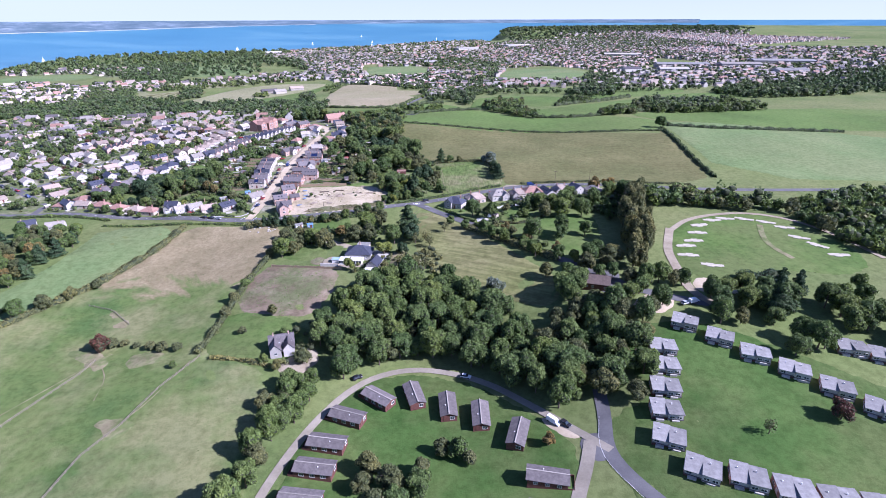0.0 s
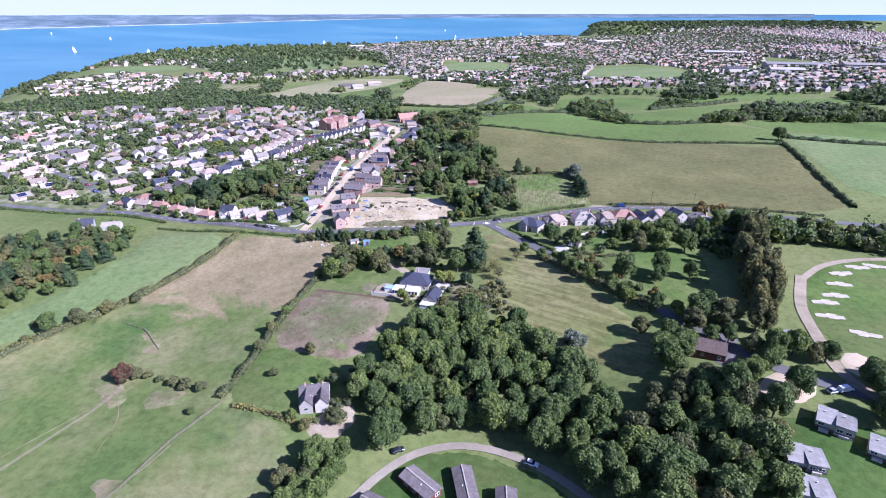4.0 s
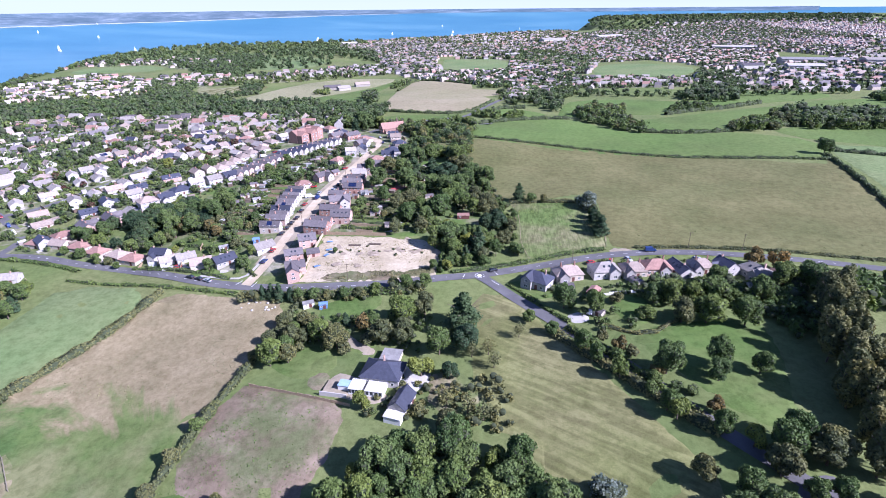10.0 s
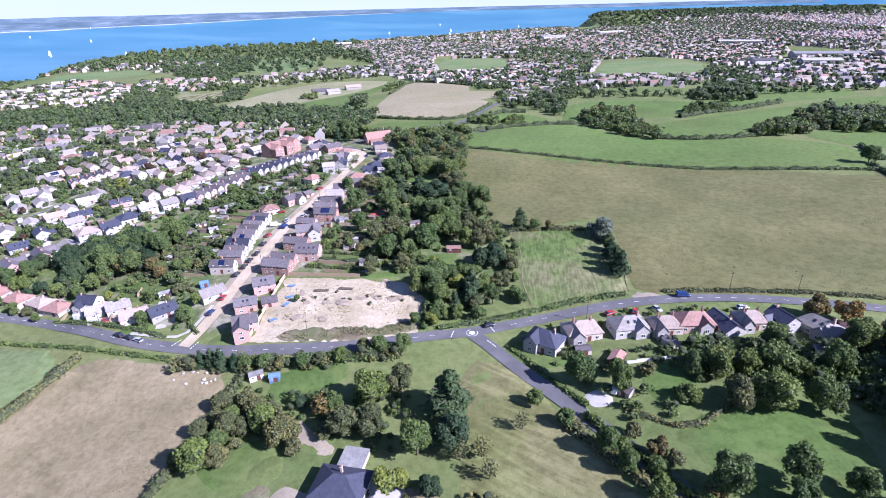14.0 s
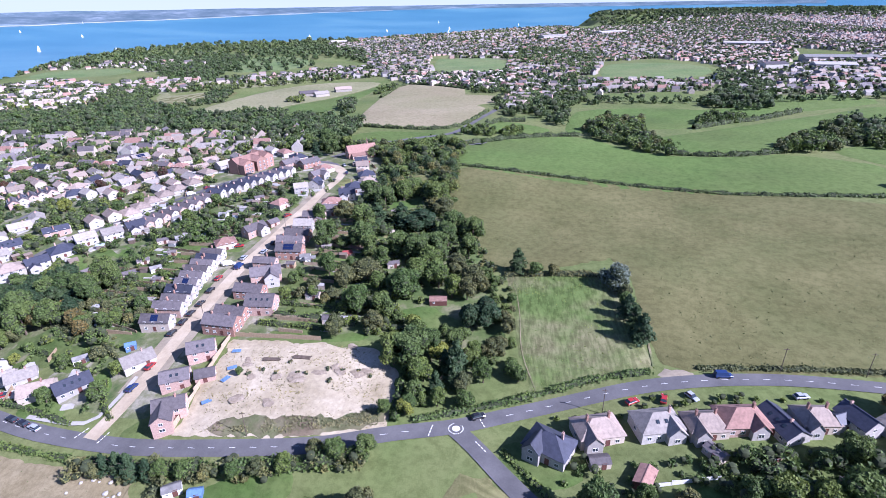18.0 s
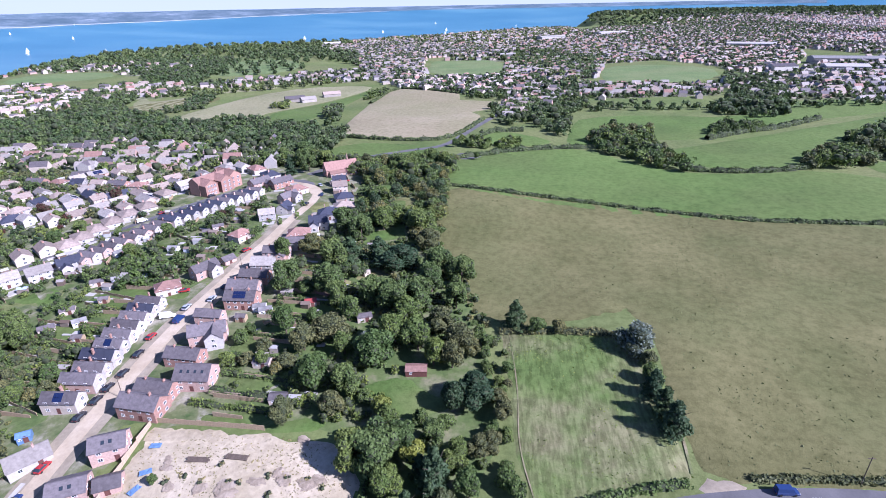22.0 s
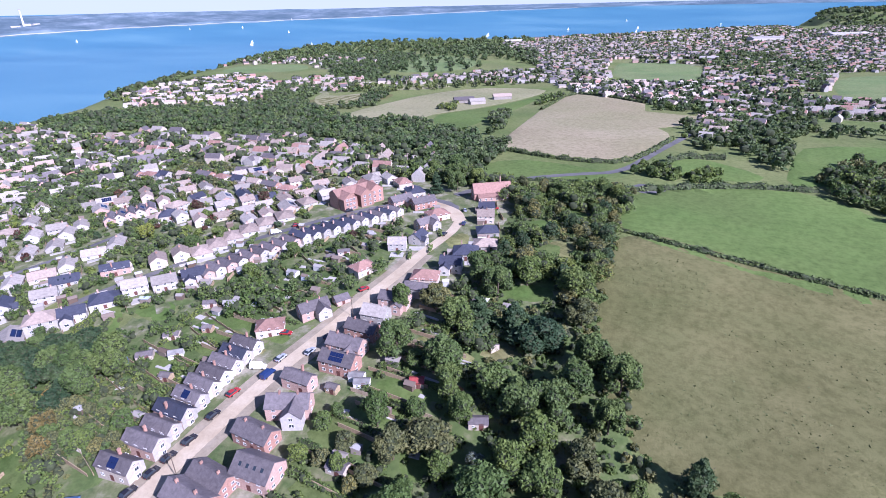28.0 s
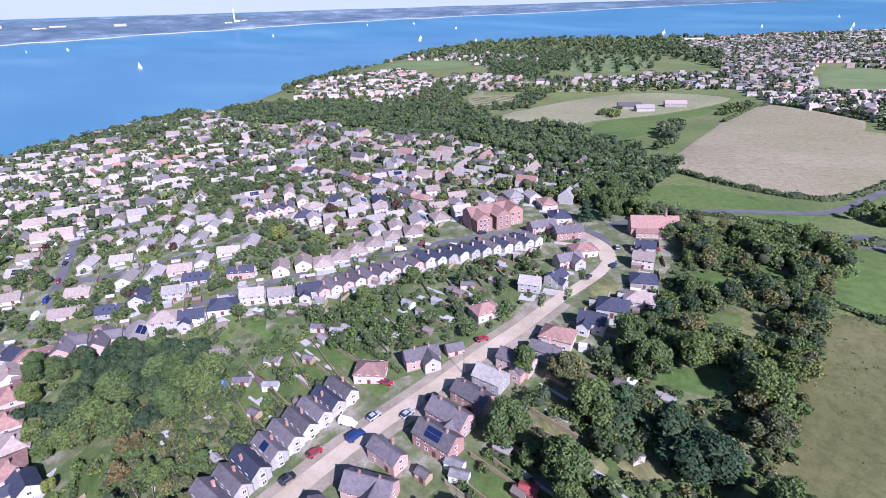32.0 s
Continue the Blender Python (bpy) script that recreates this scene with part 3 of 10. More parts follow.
FIELDS = {
    "pasture.006": [(-456, 861), (-454, 918), (-393, 996), (-369, 994), (-361, 942), (-388, 877), (-413, 863)],
    "hay.001": [(-438, 1056), (-344, 1116), (-320, 1081), (-406, 1017)],
    "gardens": [(-300, 345), (-262, 356), (-160, 342), (-112, 330), (-90, 328), (-86, 362), (-50, 366), (-36, 384), (-36, 440), (-50, 470), (-60, 560), (-90, 592), (-140, 600), (-230, 612), (-340, 640), (-480, 620), (-590, 560), (-620, 440), (-520, 390), (-400, 370)],
    "back_gardens": [(-205, 352), (-150, 352), (-122, 360), (-116, 366), (-116, 418), (-110, 432), (-102, 446), (-98, 500), (-112, 534), (-126, 522), (-148, 492), (-170, 456), (-196, 412), (-214, 384)],
    "back_gardens.001": [(-78, 366), (-50, 367), (-20, 360), (-14, 345), (14, 350), (10, 400), (-2, 440), (-14, 470), (-14, 520), (-20, 565), (-58, 600), (-70, 560), (-64, 520), (-62, 480), (-70, 440)],
    "meadow": [(-400, 20), (-58, 20), (-56, 60), (-50, 105), (-54, 130), (-58, 165), (-66, 174), (-90, 182), (-88, 209), (-86, 244), (-82, 268), (-80, 308), (-112, 312), (-146, 315), (-153, 280), (-161, 255), (-172, 236), (-186, 212), (-200, 195), (-300, 160)],
    "green_field": [(-198, 322), (-149, 318), (-156, 281), (-165, 255), (-178, 232), (-191, 214), (-240, 165), (-262, 175), (-218, 214), (-203, 240), (-197, 270), (-196, 290)],
    "plot": [(-86, 212), (-83, 256), (-71, 255), (-43, 249), (-41, 234), (-46, 212), (-54, 206)],
    "lawn.004": [(-91, 184), (-89, 209), (-68, 207), (-56, 206), (-46, 190), (-52, 172), (-66, 174)],
    "mown": [(-2, 311), (11, 311), (34, 275), (51, 244), (66, 220), (60, 200), (43, 208), (15, 231), (1, 252), (-4, 285)],
    "lawn": [(54, 280), (68, 288), (97, 294), (104, 287), (98, 262), (92, 240), (80, 242), (69, 257), (61, 270)],
    "pasture": [(-18, 550), (54, 532), (119, 523), (159, 509), (228, 484), (237, 505), (225, 430), (216, 366), (190, 352), (149, 354), (105, 352), (71, 352), (59, 356), (66, 428), (37, 414), (12, 414), (-4, 436), (-16, 462), (-24, 482)],
    "crop": [(15, 408), (54, 407), (56, 387), (59, 353), (39, 346), (21, 342), (18, 363)],
    "green_field.001": [(-20, 611), (37, 641), (80, 649), (100, 616), (130, 591), (178, 588), (213, 595), (261, 559), (240, 500), (165, 505), (109, 515), (58, 520), (1, 535), (-15, 550)],
    "green_field.002": [(65, 654), (78, 725), (96, 783), (171, 803), (234, 787), (358, 865), (314, 782), (218, 724), (172, 688), (123, 685), (91, 669)],
    "green_field.003": [(129, 647), (203, 688), (296, 748), (432, 831), (520, 800), (420, 700), (281, 640), (220, 607), (192, 600), (138, 607)],
    "green_field.004": [(316, 873), (395, 904), (444, 850), (344, 794), (279, 775)],
    "meadow.001": [(246, 512), (262, 556), (420, 500), (520, 400), (400, 340), (228, 360)],
    "green_field.005": [(262, 556), (240, 600), (270, 622), (330, 650), (560, 640), (600, 520), (425, 503)],
    "plough": [(-123, 696), (-128, 763), (-141, 919), (-136, 1057), (-83, 1016), (-34, 975), (-30, 925), (26, 908), (21, 861), (-12, 816), (-3, 791), (0, 763), (-10, 713), (-25, 675), (-52, 669), (-87, 678)],
    "hay": [(-352, 810), (-288, 774), (-247, 788), (-255, 852), (-237, 898), (-195, 993), (-167, 1081), (-200, 1105), (-280, 1096), (-334, 1012), (-348, 892)],
    "green_field.006": [(-246, 847), (-234, 891), (-192, 986), (-164, 1068), (-174, 925), (-180, 763), (-206, 775)],
    "pasture.002": [(-101, 1203), (-127, 1475), (-121, 1541), (34, 1548), (27, 1257), (6, 1195)],
    "pasture.003": [(170, 1099), (214, 1308), (303, 1348), (386, 1253), (343, 1096), (258, 1044), (187, 1046)],
    "pasture.004": [(-855, 1155), (-877, 1248), (-748, 1298), (-672, 1199), (-789, 1105)],
    "pasture.005": [(-577, 1333), (-564, 1549), (-446, 1527), (-374, 1336), (-405, 1255), (-496, 1211)],
    "hay.002": [(-457, 917), (-480, 985), (-443, 940), (-417, 990), (-394, 1020), (-370, 965), (-383, 913), (-402, 862)],
    "site": [(-82, 362), (-49, 360), (-30, 358), (-21, 348), (-21, 325), (-54, 322), (-82, 323)],
    "green_field.007": [(-2, 693), (19, 705), (57, 675), (51, 659), (19, 650), (2, 663)],
    "green_field.008": [(-119, 629), (-102, 664), (-54, 657), (-30, 646), (-33, 625), (-57, 626), (-79, 611), (-106, 610)],
    "lawn.001": [(140, 267), (164, 286), (192, 294), (215, 286), (224, 259), (223, 224), (200, 211), (177, 218), (133, 208), (127, 220), (129, 239)],
    "lawn.002": [(-40, 140), (-23, 167), (-6, 172), (12, 168), (31, 153), (46, 132), (48, 122), (38, 90), (-44, 90)],
    "lawn.003": [(80, 178), (97, 180), (117, 174), (136, 158), (156, 140), (180, 118), (170, 76), (60, 76), (58, 125), (66, 138), (76, 140)],
}
FIELD_LABELS = {"back_gardens": "long green back gardens with beds and paths", "gardens": "patchwork of gardens, drives and yards", "meadow": "grazed meadow with worn bare patches", "green_field": "bright green grass field", 
                "plot": "rough weedy plot of turned soil", "mown": "mown yellow-green field with faint stripes", "lawn": "short green lawn",
                "pasture": "dry tufted pasture", "crop": "small plot of crop rows", "plough": "pale ploughed field", "hay": "pale stubble field",
                "site": "cleared building plot of pale chalky soil"}
for key, poly in FIELDS.items():
    kind = key.split(".")[0]
    cover = {"green_field": "pale_green", "meadow.001": "pale_green", "pasture.002": "pale_green", "pasture.003": "pale_green", "pasture.004": "pale_green", "pasture.005": "pale_green", "lawn.002": "park_lawn", "lawn.003": "park_lawn"}.get(key, kind)
    drape(kind if kind != "site" else "building_plot", poly, cover, {"site": 0.14, "gardens": 0.05, "back_gardens": 0.08}.get(kind, 0.10), rounds=0 if kind in ("site", "crop", "plough") else 1, ragged=0 if max(abs(q[1]) for q in poly) > 700 or kind in ("gardens", "back_gardens") else 1.2, label=FIELD_LABELS[kind])

ROADS = [
    ("main_road", [(-330, 352), (-260, 352), (-215, 344), (-185, 341), (-166, 335), (-134, 324), (-109, 320), (-89, 318), (-62, 318), (-38, 319), (-19, 324), (-1, 327), (12, 332), (33, 339), (53, 345), (74, 348), (94, 349), (113, 348), (143, 345), (200, 335), (300, 330)], 5.5, "asphalt", "grey asphalt road between hedges"),
    ("branch_road", [(-1, 326), (4, 321), (12, 311), (20, 302), (27, 294), (38, 281), (52, 262), (68, 240), (84, 222), (94, 206), (108, 196), (125, 188)], 5.2, "asphalt", "grey asphalt lane leaving a junction"),
    ("street", [(-108, 321), (-106, 331), (-104, 345), (-103, 364), (-101, 385), (-100, 411), (-97, 437), (-94, 458), (-91, 476), (-91, 498), (-89, 516), (-88, 529), (-90, 541)], 5.0, "gravel_lane", "pale unmade gravel street between houses"),
    ("street_end", [(-90, 540), (-95, 549), (-104, 555), (-117, 560)], 7.0, "gravel_lane", "pale gravel apron joining two roads"),
    ("upper_road", [(-241, 372), (-222, 400), (-206, 430), (-198, 446), (-192, 467), (-182, 488), (-167, 506), (-149, 530), (-136, 549), (-117, 558)], 3.8, "asphalt", "narrow asphalt road behind a terrace"),
    ("estate_road", [(-262, 352), (-267, 374), (-283, 386), (-308, 401), (-340, 416), (-364, 428), (-395, 442), (-450, 470)], 5.0, "asphalt", "asphalt estate road"),
    ("estate_road", [(-302, 397), (-277, 410), (-267, 435), (-261, 462), (-258, 483), (-262, 500)], 3.6, "asphalt", "narrow asphalt estate road"),
    ("estate_road", [(-364, 428), (-366, 440), (-358, 456), (-346, 456), (-340, 446), (-352, 424)], 3.2, "asphalt", "asphalt loop round a small green"),
    ("church_lane", [(-106, 575), (-92, 600), (-78, 619), (-50, 638), (-24, 650), (-9, 705), (9, 768), (29, 859), (51, 984), (80, 1100)], 5.5, "asphalt", "asphalt lane past a church"),
    ("park_road", [(-50, 80), (-48, 109), (-45, 122), (-40, 138), (-34, 151), (-28, 161), (-19, 170), (-5, 175), (11, 172), (26, 163), (37, 150), (44, 141), (52, 130), (58, 122)], 2.9, "grey_gravel", "grey-beige gravel loop road round chalets"),
    ("park_drive", [(63, 150), (61, 137), (57, 124), (58, 115), (63, 103), (70, 92), (80, 76)], 4.4, "asphalt", "asphalt drive with painted edge line"),
    ("park_road", [(53, 127), (49, 117), (42, 104), (34, 84)], 4.0, "grey_gravel", "short grey link road over grass"),
    ("pitch_road", [(141, 270), (131, 250), (127, 240), (123, 220), (119, 199), (125, 187)], 4.4, "path", "wide pale gravel track"),
    ("pitch_road", [(141, 268), (158, 284), (192, 293), (215, 285), (228, 263), (232, 228)], 3.0, "path", "curving gravel track round a green"),
]
strip("forecourt", [(-105, 338), (-103, 364), (-101, 385), (-100, 411), (-97, 437), (-94, 458), (-91, 476), (-91, 498)], 11.5, "path", 0.13, "pale trodden forecourts beside a street")
for name, pts, w, mat, label in ROADS:
    strip(name, pts, w, mat, 0.2 if mat == "asphalt" else 0.24, label)

# ---- trees and hedges ----
def crown_points(r, h, n, seed, form="round"):
    """Places and outward ways of the leaf clumps of one crown; its foot is at z = 0."""
    g = np.random.default_rng(seed)
    if form == "cone":
        u = g.random(n) ** 0.8
        z = h * (1 - u)
        tier = 0.7 + 0.3 * np.sin(z * 2.6 + g.random(n))
        rr = r * (0.12 + u ** 0.7) * tier * (0.45 + 0.55 * g.random(n) ** 0.4)
        a = g.random(n) * 2 * np.pi
        wob = 1 + 0.3 * np.sin(a * 3 + seed + z * 0.7)
        c = np.stack([rr * wob * np.cos(a), rr * wob * np.sin(a), z + g.normal(0, 0.1, n)], 1)
        nn = np.stack([np.cos(a), np.sin(a), np.full(n, 0.7)], 1)
        zc = np.linspace(0.08, 0.85, 7) * h
        return c, nn, np.stack([0 * zc, 0 * zc, zc], 1), r * 0.62 * (1 - zc / h) ** 0.7 + 0.1
    k = int(g.integers(22, 32)) if form == "round" else 30
    la = g.random(k) * 2 * np.pi
    lz = g.random(k) * 0.8 + 0.05 if form == "round" else np.linspace(-0.12, 0.95, k)
    lr = r * 0.62 * np.sqrt(np.clip(1 - (lz - 0.25) ** 2 * 1.5, 0.05, 1)) * (0.55 + 0.6 * g.random(k))
    lobes = np.stack([lr * np.cos(la), lr * np.sin(la), h * (0.18 + 0.62 * lz)], 1)
    lobes[0] = (g.normal(0, r * 0.15), g.normal(0, r * 0.15), h * 0.72)
    size = r * (0.2 + 0.2 * g.random(k))
    w = size ** 2
    pick = g.choice(k, n, p=w / w.sum())
    d = g.normal(0, 1, (n, 3))
    d[:, 2] += 0.35
    d /= np.linalg.norm(d, axis=1)[:, None]
    rad = size[pick] * (0.84 + 0.3 * g.random(n))
    c = lobes[pick] + d * rad[:, None] * np.array([1, 1, 0.85 * h / (1.6 * r)])
    c[:, 2] = np.maximum(c[:, 2], 0.02 * h)
    return c, d, lobes, size * 0.9


g2 = np.linspace(-1, 1, 3)
BALL_V, BALL_F = [], []
for ax in range(3):
    for sgn in (-1, 1):
        o = len(BALL_V)
        for a_ in g2:
            for b_ in g2:
                v_ = [0.0, 0.0, 0.0]
                v_[ax], v_[(ax + 1) % 3], v_[(ax + 2) % 3] = sgn, a_, b_
                BALL_V.append(v_)
        BALL_F += [(o + 3 * i_ + j_, o + 3 * i_ + 3 + j_, o + 3 * i_ + 4 + j_, o + 3 * i_ + 1 + j_) for i_ in range(2) for j_ in range(2)]
BALL_V = np.array(BALL_V)
BALL_V /= np.linalg.norm(BALL_V, axis=1)[:, None]
BALL_F = np.array([t_ for q_ in BALL_F for t_ in ((q_[0], q_[1], q_[2]), (q_[0], q_[2], q_[3]))])


CUBE_V = np.array([(x_, y_, z_) for x_ in (-0.6, 0.6) for y_ in (-0.6, 0.6) for z_ in (-0.55, 0.62)])
CUBE_F = np.array([(0, 1, 3, 2), (4, 6, 7, 5), (0, 4, 5, 1), (2, 3, 7, 6), (1, 5, 7, 3), (0, 2, 6, 4)])
CUBE_F = np.concatenate([CUBE_F[:, [0, 1, 2]], CUBE_F[:, [0, 2, 3]]])


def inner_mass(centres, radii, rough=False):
    """The inside of a crown, coloured dark for the shade between leaves: a rough lump in each lobe, below the leaf
    clumps.
    """
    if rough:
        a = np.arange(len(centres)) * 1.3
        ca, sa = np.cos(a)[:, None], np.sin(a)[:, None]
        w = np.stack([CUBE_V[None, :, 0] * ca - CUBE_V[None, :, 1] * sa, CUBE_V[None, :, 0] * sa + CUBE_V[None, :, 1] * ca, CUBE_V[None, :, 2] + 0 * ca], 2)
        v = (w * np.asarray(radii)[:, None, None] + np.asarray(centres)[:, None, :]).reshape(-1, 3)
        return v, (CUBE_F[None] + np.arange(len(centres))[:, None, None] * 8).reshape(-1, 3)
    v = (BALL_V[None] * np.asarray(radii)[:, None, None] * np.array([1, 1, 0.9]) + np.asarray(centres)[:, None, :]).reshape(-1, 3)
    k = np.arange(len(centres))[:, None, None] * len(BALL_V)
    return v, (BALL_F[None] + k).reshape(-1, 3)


def leaf_quads(c, d, size, seed):
    g = np.random.default_rng(seed + 99)
    n = len(c)
    w = d + g.normal(0, 0.75, (n, 3))
    w /= np.linalg.norm(w, axis=1)[:, None] + 1e-9
    a = np.cross(w, g.normal(0, 1, (n, 3)))
    a /= np.linalg.norm(a, axis=1)[:, None] + 1e-9
    b = np.cross(w, a)
    s = (np.asarray(size) * (0.6 + 0.8 * g.random(n)))[:, None] * 0.5
    k = 0.7 + 0.5 * g.random((n, 1))
    v = np.stack([c - a * s * 1.15 - b * s * 0.75, c + a * s * 1.15 - b * s * k * 0.7, c + a * s * (k - 0.9) + b * s * 1.4], 1).reshape(-1, 3)
    f = np.arange(3 * n).reshape(n, 3)
    return v, f


def trunk_bm(h, r, limbs, seed):
    """A tapered trunk with limbs that run up into the crown."""
    g = random.Random(seed)
    bm = bmesh.new()

    def limb(p, q, r0, r1, sides=6):
        d = (q - p).normalized()
        x = d.orthogonal().normalized()
        y = d.cross(x)
        rings = []
        for k in range(3):
            o = p.lerp(q, k / 2) + (x * g.uniform(-0.5, 0.5) * r0 if k == 1 else Vector())
            rr = r0 + (r1 - r0) * k / 2
            rings.append([bm.verts.new(o + (x * math.cos(t) + y * math.sin(t)) * rr) for t in (2 * math.pi * i / sides for i in range(sides))])
        for lo, hi in zip(rings, rings[1:]):
            for i in range(sides):
                bm.faces.new((lo[i], lo[(i + 1) % sides], hi[(i + 1) % sides], hi[i]))

    top = Vector((g.uniform(-0.3, 0.3), g.uniform(-0.3, 0.3), h * 0.72))
    limb(Vector((0, 0, -1.0)), top, r, r * 0.35)
    for i in range(limbs):
        a = 2 * math.pi * i / limbs + g.uniform(-0.4, 0.4)
        z = h * g.uniform(0.28, 0.55)
        limb(Vector((0, 0, z)), Vector((math.cos(a) * h * 0.27, math.sin(a) * h * 0.27, z + h * 0.26)), r * 0.5, r * 0.12, 5)
    return bm


TREE_KINDS = {
    # kind: leaf, crown radius, height, clumps, clump size, form, label
    "oak": ("oak", 5.6, 12.5, 2898, 0.66, "round", "broad dark green oak tree in full leaf"),
    "oak_b": ("oak", 4.8, 13.5, 2520, 0.62, "round", "tall dark green oak tree"),
    "ash": ("ash", 4.6, 11.5, 2394, 0.59, "round", "mid green ash tree in full leaf"),
    "olive": ("olive", 4.4, 10.5, 2142, 0.59, "round", "olive green tree beginning to turn"),
    "autumn": ("autumn", 3.2, 7.0, 1008, 0.59, "round", "small tree with leaves turned orange"),
    "silver": ("silver", 5.4, 8.0, 1134, 0.59, "round", "tree with silvery grey leaves"),
    "conifer": ("conifer", 3.7, 11.0, 1764, 0.72, "cone", "dark green pointed conifer"),
    "cypress": ("conifer", 3.9, 14.5, 1890, 0.8, "cone", "tall dense green conifer"),
    "column": ("olive", 3.9, 15.5, 3024, 0.63, "tall", "tall dense olive green tree in a row"),
    "copper": ("copper", 4.0, 8.0, 1134, 0.63, "round", "tree with dark copper leaves"),
    "small": ("ash", 2.5, 5.5, 1134, 0.41, "round", "large round green garden shrub"),
    "small_b": ("olive", 2.2, 4.6, 1008, 0.38, "round", "large olive green garden shrub"),
    "thin": ("olive", 2.4, 7.0, 238, 0.47, "round", "thin sparse young tree"),
    "holly": ("conifer", 4.6, 10.0, 2300, 0.62, "round", "broad dense dark evergreen tree"),
    "lime": ("lime", 3.4, 7.5, 1600, 0.55, "round", "small bright yellow-green garden tree"),
    "bush": ("oak", 1.9, 2.9, 882, 0.34, "round", "rounded dark green bush"),
}
TREE_PROTO = {}


def plant(kind, x, y, scale=1.0, tall=1.0, sink=0.0):
    z = ground_z(x, y) - sink
    m = pose(x, y, z, 0, 0, rnd.uniform(0, 360))
    if kind not in TREE_PROTO:
        leaf, r, h, n, size, form, label = TREE_KINDS[kind]
        n, size = (int(n * 1.9), size * 0.8) if kind != "thin" else (n, size)
        sort = {"bush": "bush", "small": "shrub", "small_b": "shrub", "conifer": "conifer", "cypress": "conifer", "oak": "oak_tree", "oak_b": "oak_tree", "ash": "ash_tree", "column": "hedgerow_tree", "holly": "evergreen_tree"}.get(kind, "tree")
        root = tagged(new(sort), label, sort.replace("_", " "))
        seed = sum(map(ord, kind))
        foot = 0.1 if form == "cone" or kind == "bush" else (-0.12 if kind == "silver" else 0.12)
        part("trunk", trunk_bm(h, r * 0.06 + 0.05, 5, seed), M["bark"], root)
        c, d, lobes, fat = crown_points(r, h * (1 - foot), n, seed, form)
        c[:, 2] += h * foot
        lobes[:, 2] += h * foot
        v, f = leaf_quads(c, d, size, seed)
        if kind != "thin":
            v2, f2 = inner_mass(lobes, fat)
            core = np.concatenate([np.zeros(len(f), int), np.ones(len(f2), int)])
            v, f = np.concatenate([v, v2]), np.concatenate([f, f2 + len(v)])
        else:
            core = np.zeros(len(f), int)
        link_mesh("crown", raw_mesh("crown", v, f, [M[leaf], M["inner_shade"]], core), root)
        root.matrix_basis = m
        TREE_PROTO[kind] = root
        return root
    return copy_thing(TREE_PROTO[kind], m @ Matrix.Diagonal((scale, scale, scale * tall, 1)))


def scatter(poly, gap, seed=1, limit=4000):
    """Uneven points inside an outline, no two nearer than gap."""
    g = np.random.default_rng(seed)
    p = np.array(poly, float)
    lo, hi = p.min(0), p.max(0)
    nx, ny = int((hi[0] - lo[0]) / gap) + 2, int((hi[1] - lo[1]) / gap) + 2
    i, j = np.meshgrid(np.arange(nx), np.arange(ny), indexing="ij")
    x = lo[0] + (i + 0.5 * (j % 2) + g.uniform(-0.33, 0.33, i.shape)) * gap
    y = lo[1] + (j + g.uniform(-0.33, 0.33, i.shape)) * gap
    ok = in_poly(x, y, poly)
    return np.stack([x[ok], y[ok]], 1)[:limit]


def wood_mesh(name, pts, r, h, n, size, leaf, seed, label, kind="stuff", category="woodland", var=0.35):
    """Far trees, joined: many crowns of leaf clumps of uneven size."""
    g = np.random.default_rng(seed)
    cs, ds, ms, mr = [], [], [], []
    zs = lie(pts[:, 0], pts[:, 1])
    bank = [crown_points(1.0, 1.6, n, seed * 17 + k, "round") for k in range(7)]
    for (x, y), z in zip(pts, zs):
        c, d, lobes, fat = bank[int(g.integers(7))]
        s = 1 + g.uniform(-var, var)
        a = g.random() * 6.283
        rot = np.array([[math.cos(a), -math.sin(a), 0], [math.sin(a), math.cos(a), 0], [0, 0, 1]])
        k3 = np.array([r * s, r * s, h / 1.6 * s * g.uniform(0.8, 1.2)])
        cs.append((c @ rot.T) * k3 + np.array([x, y, z]))
        ds.append(d @ rot.T)
        big = np.argsort(-fat)[:1 if n < 20 else 2 if n < 150 else 5]
        ms.append((lobes[big] @ rot.T) * k3 + np.array([x, y, z]))
        mr.append(fat[big] * r * s * (1.6 if n < 20 else 1.25 if n < 150 else 1.0))
    c, d = np.concatenate(cs), np.concatenate(ds)
    v, f = leaf_quads(c, d, size, seed)
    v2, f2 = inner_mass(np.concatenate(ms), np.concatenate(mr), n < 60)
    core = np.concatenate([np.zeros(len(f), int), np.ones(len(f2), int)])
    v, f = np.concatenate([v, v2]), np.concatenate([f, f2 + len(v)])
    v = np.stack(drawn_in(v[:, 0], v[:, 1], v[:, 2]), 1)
    return tagged(new(name, raw_mesh(name, v, f, [M[leaf], M["inner_shade"]], core)), label, category, kind=kind)


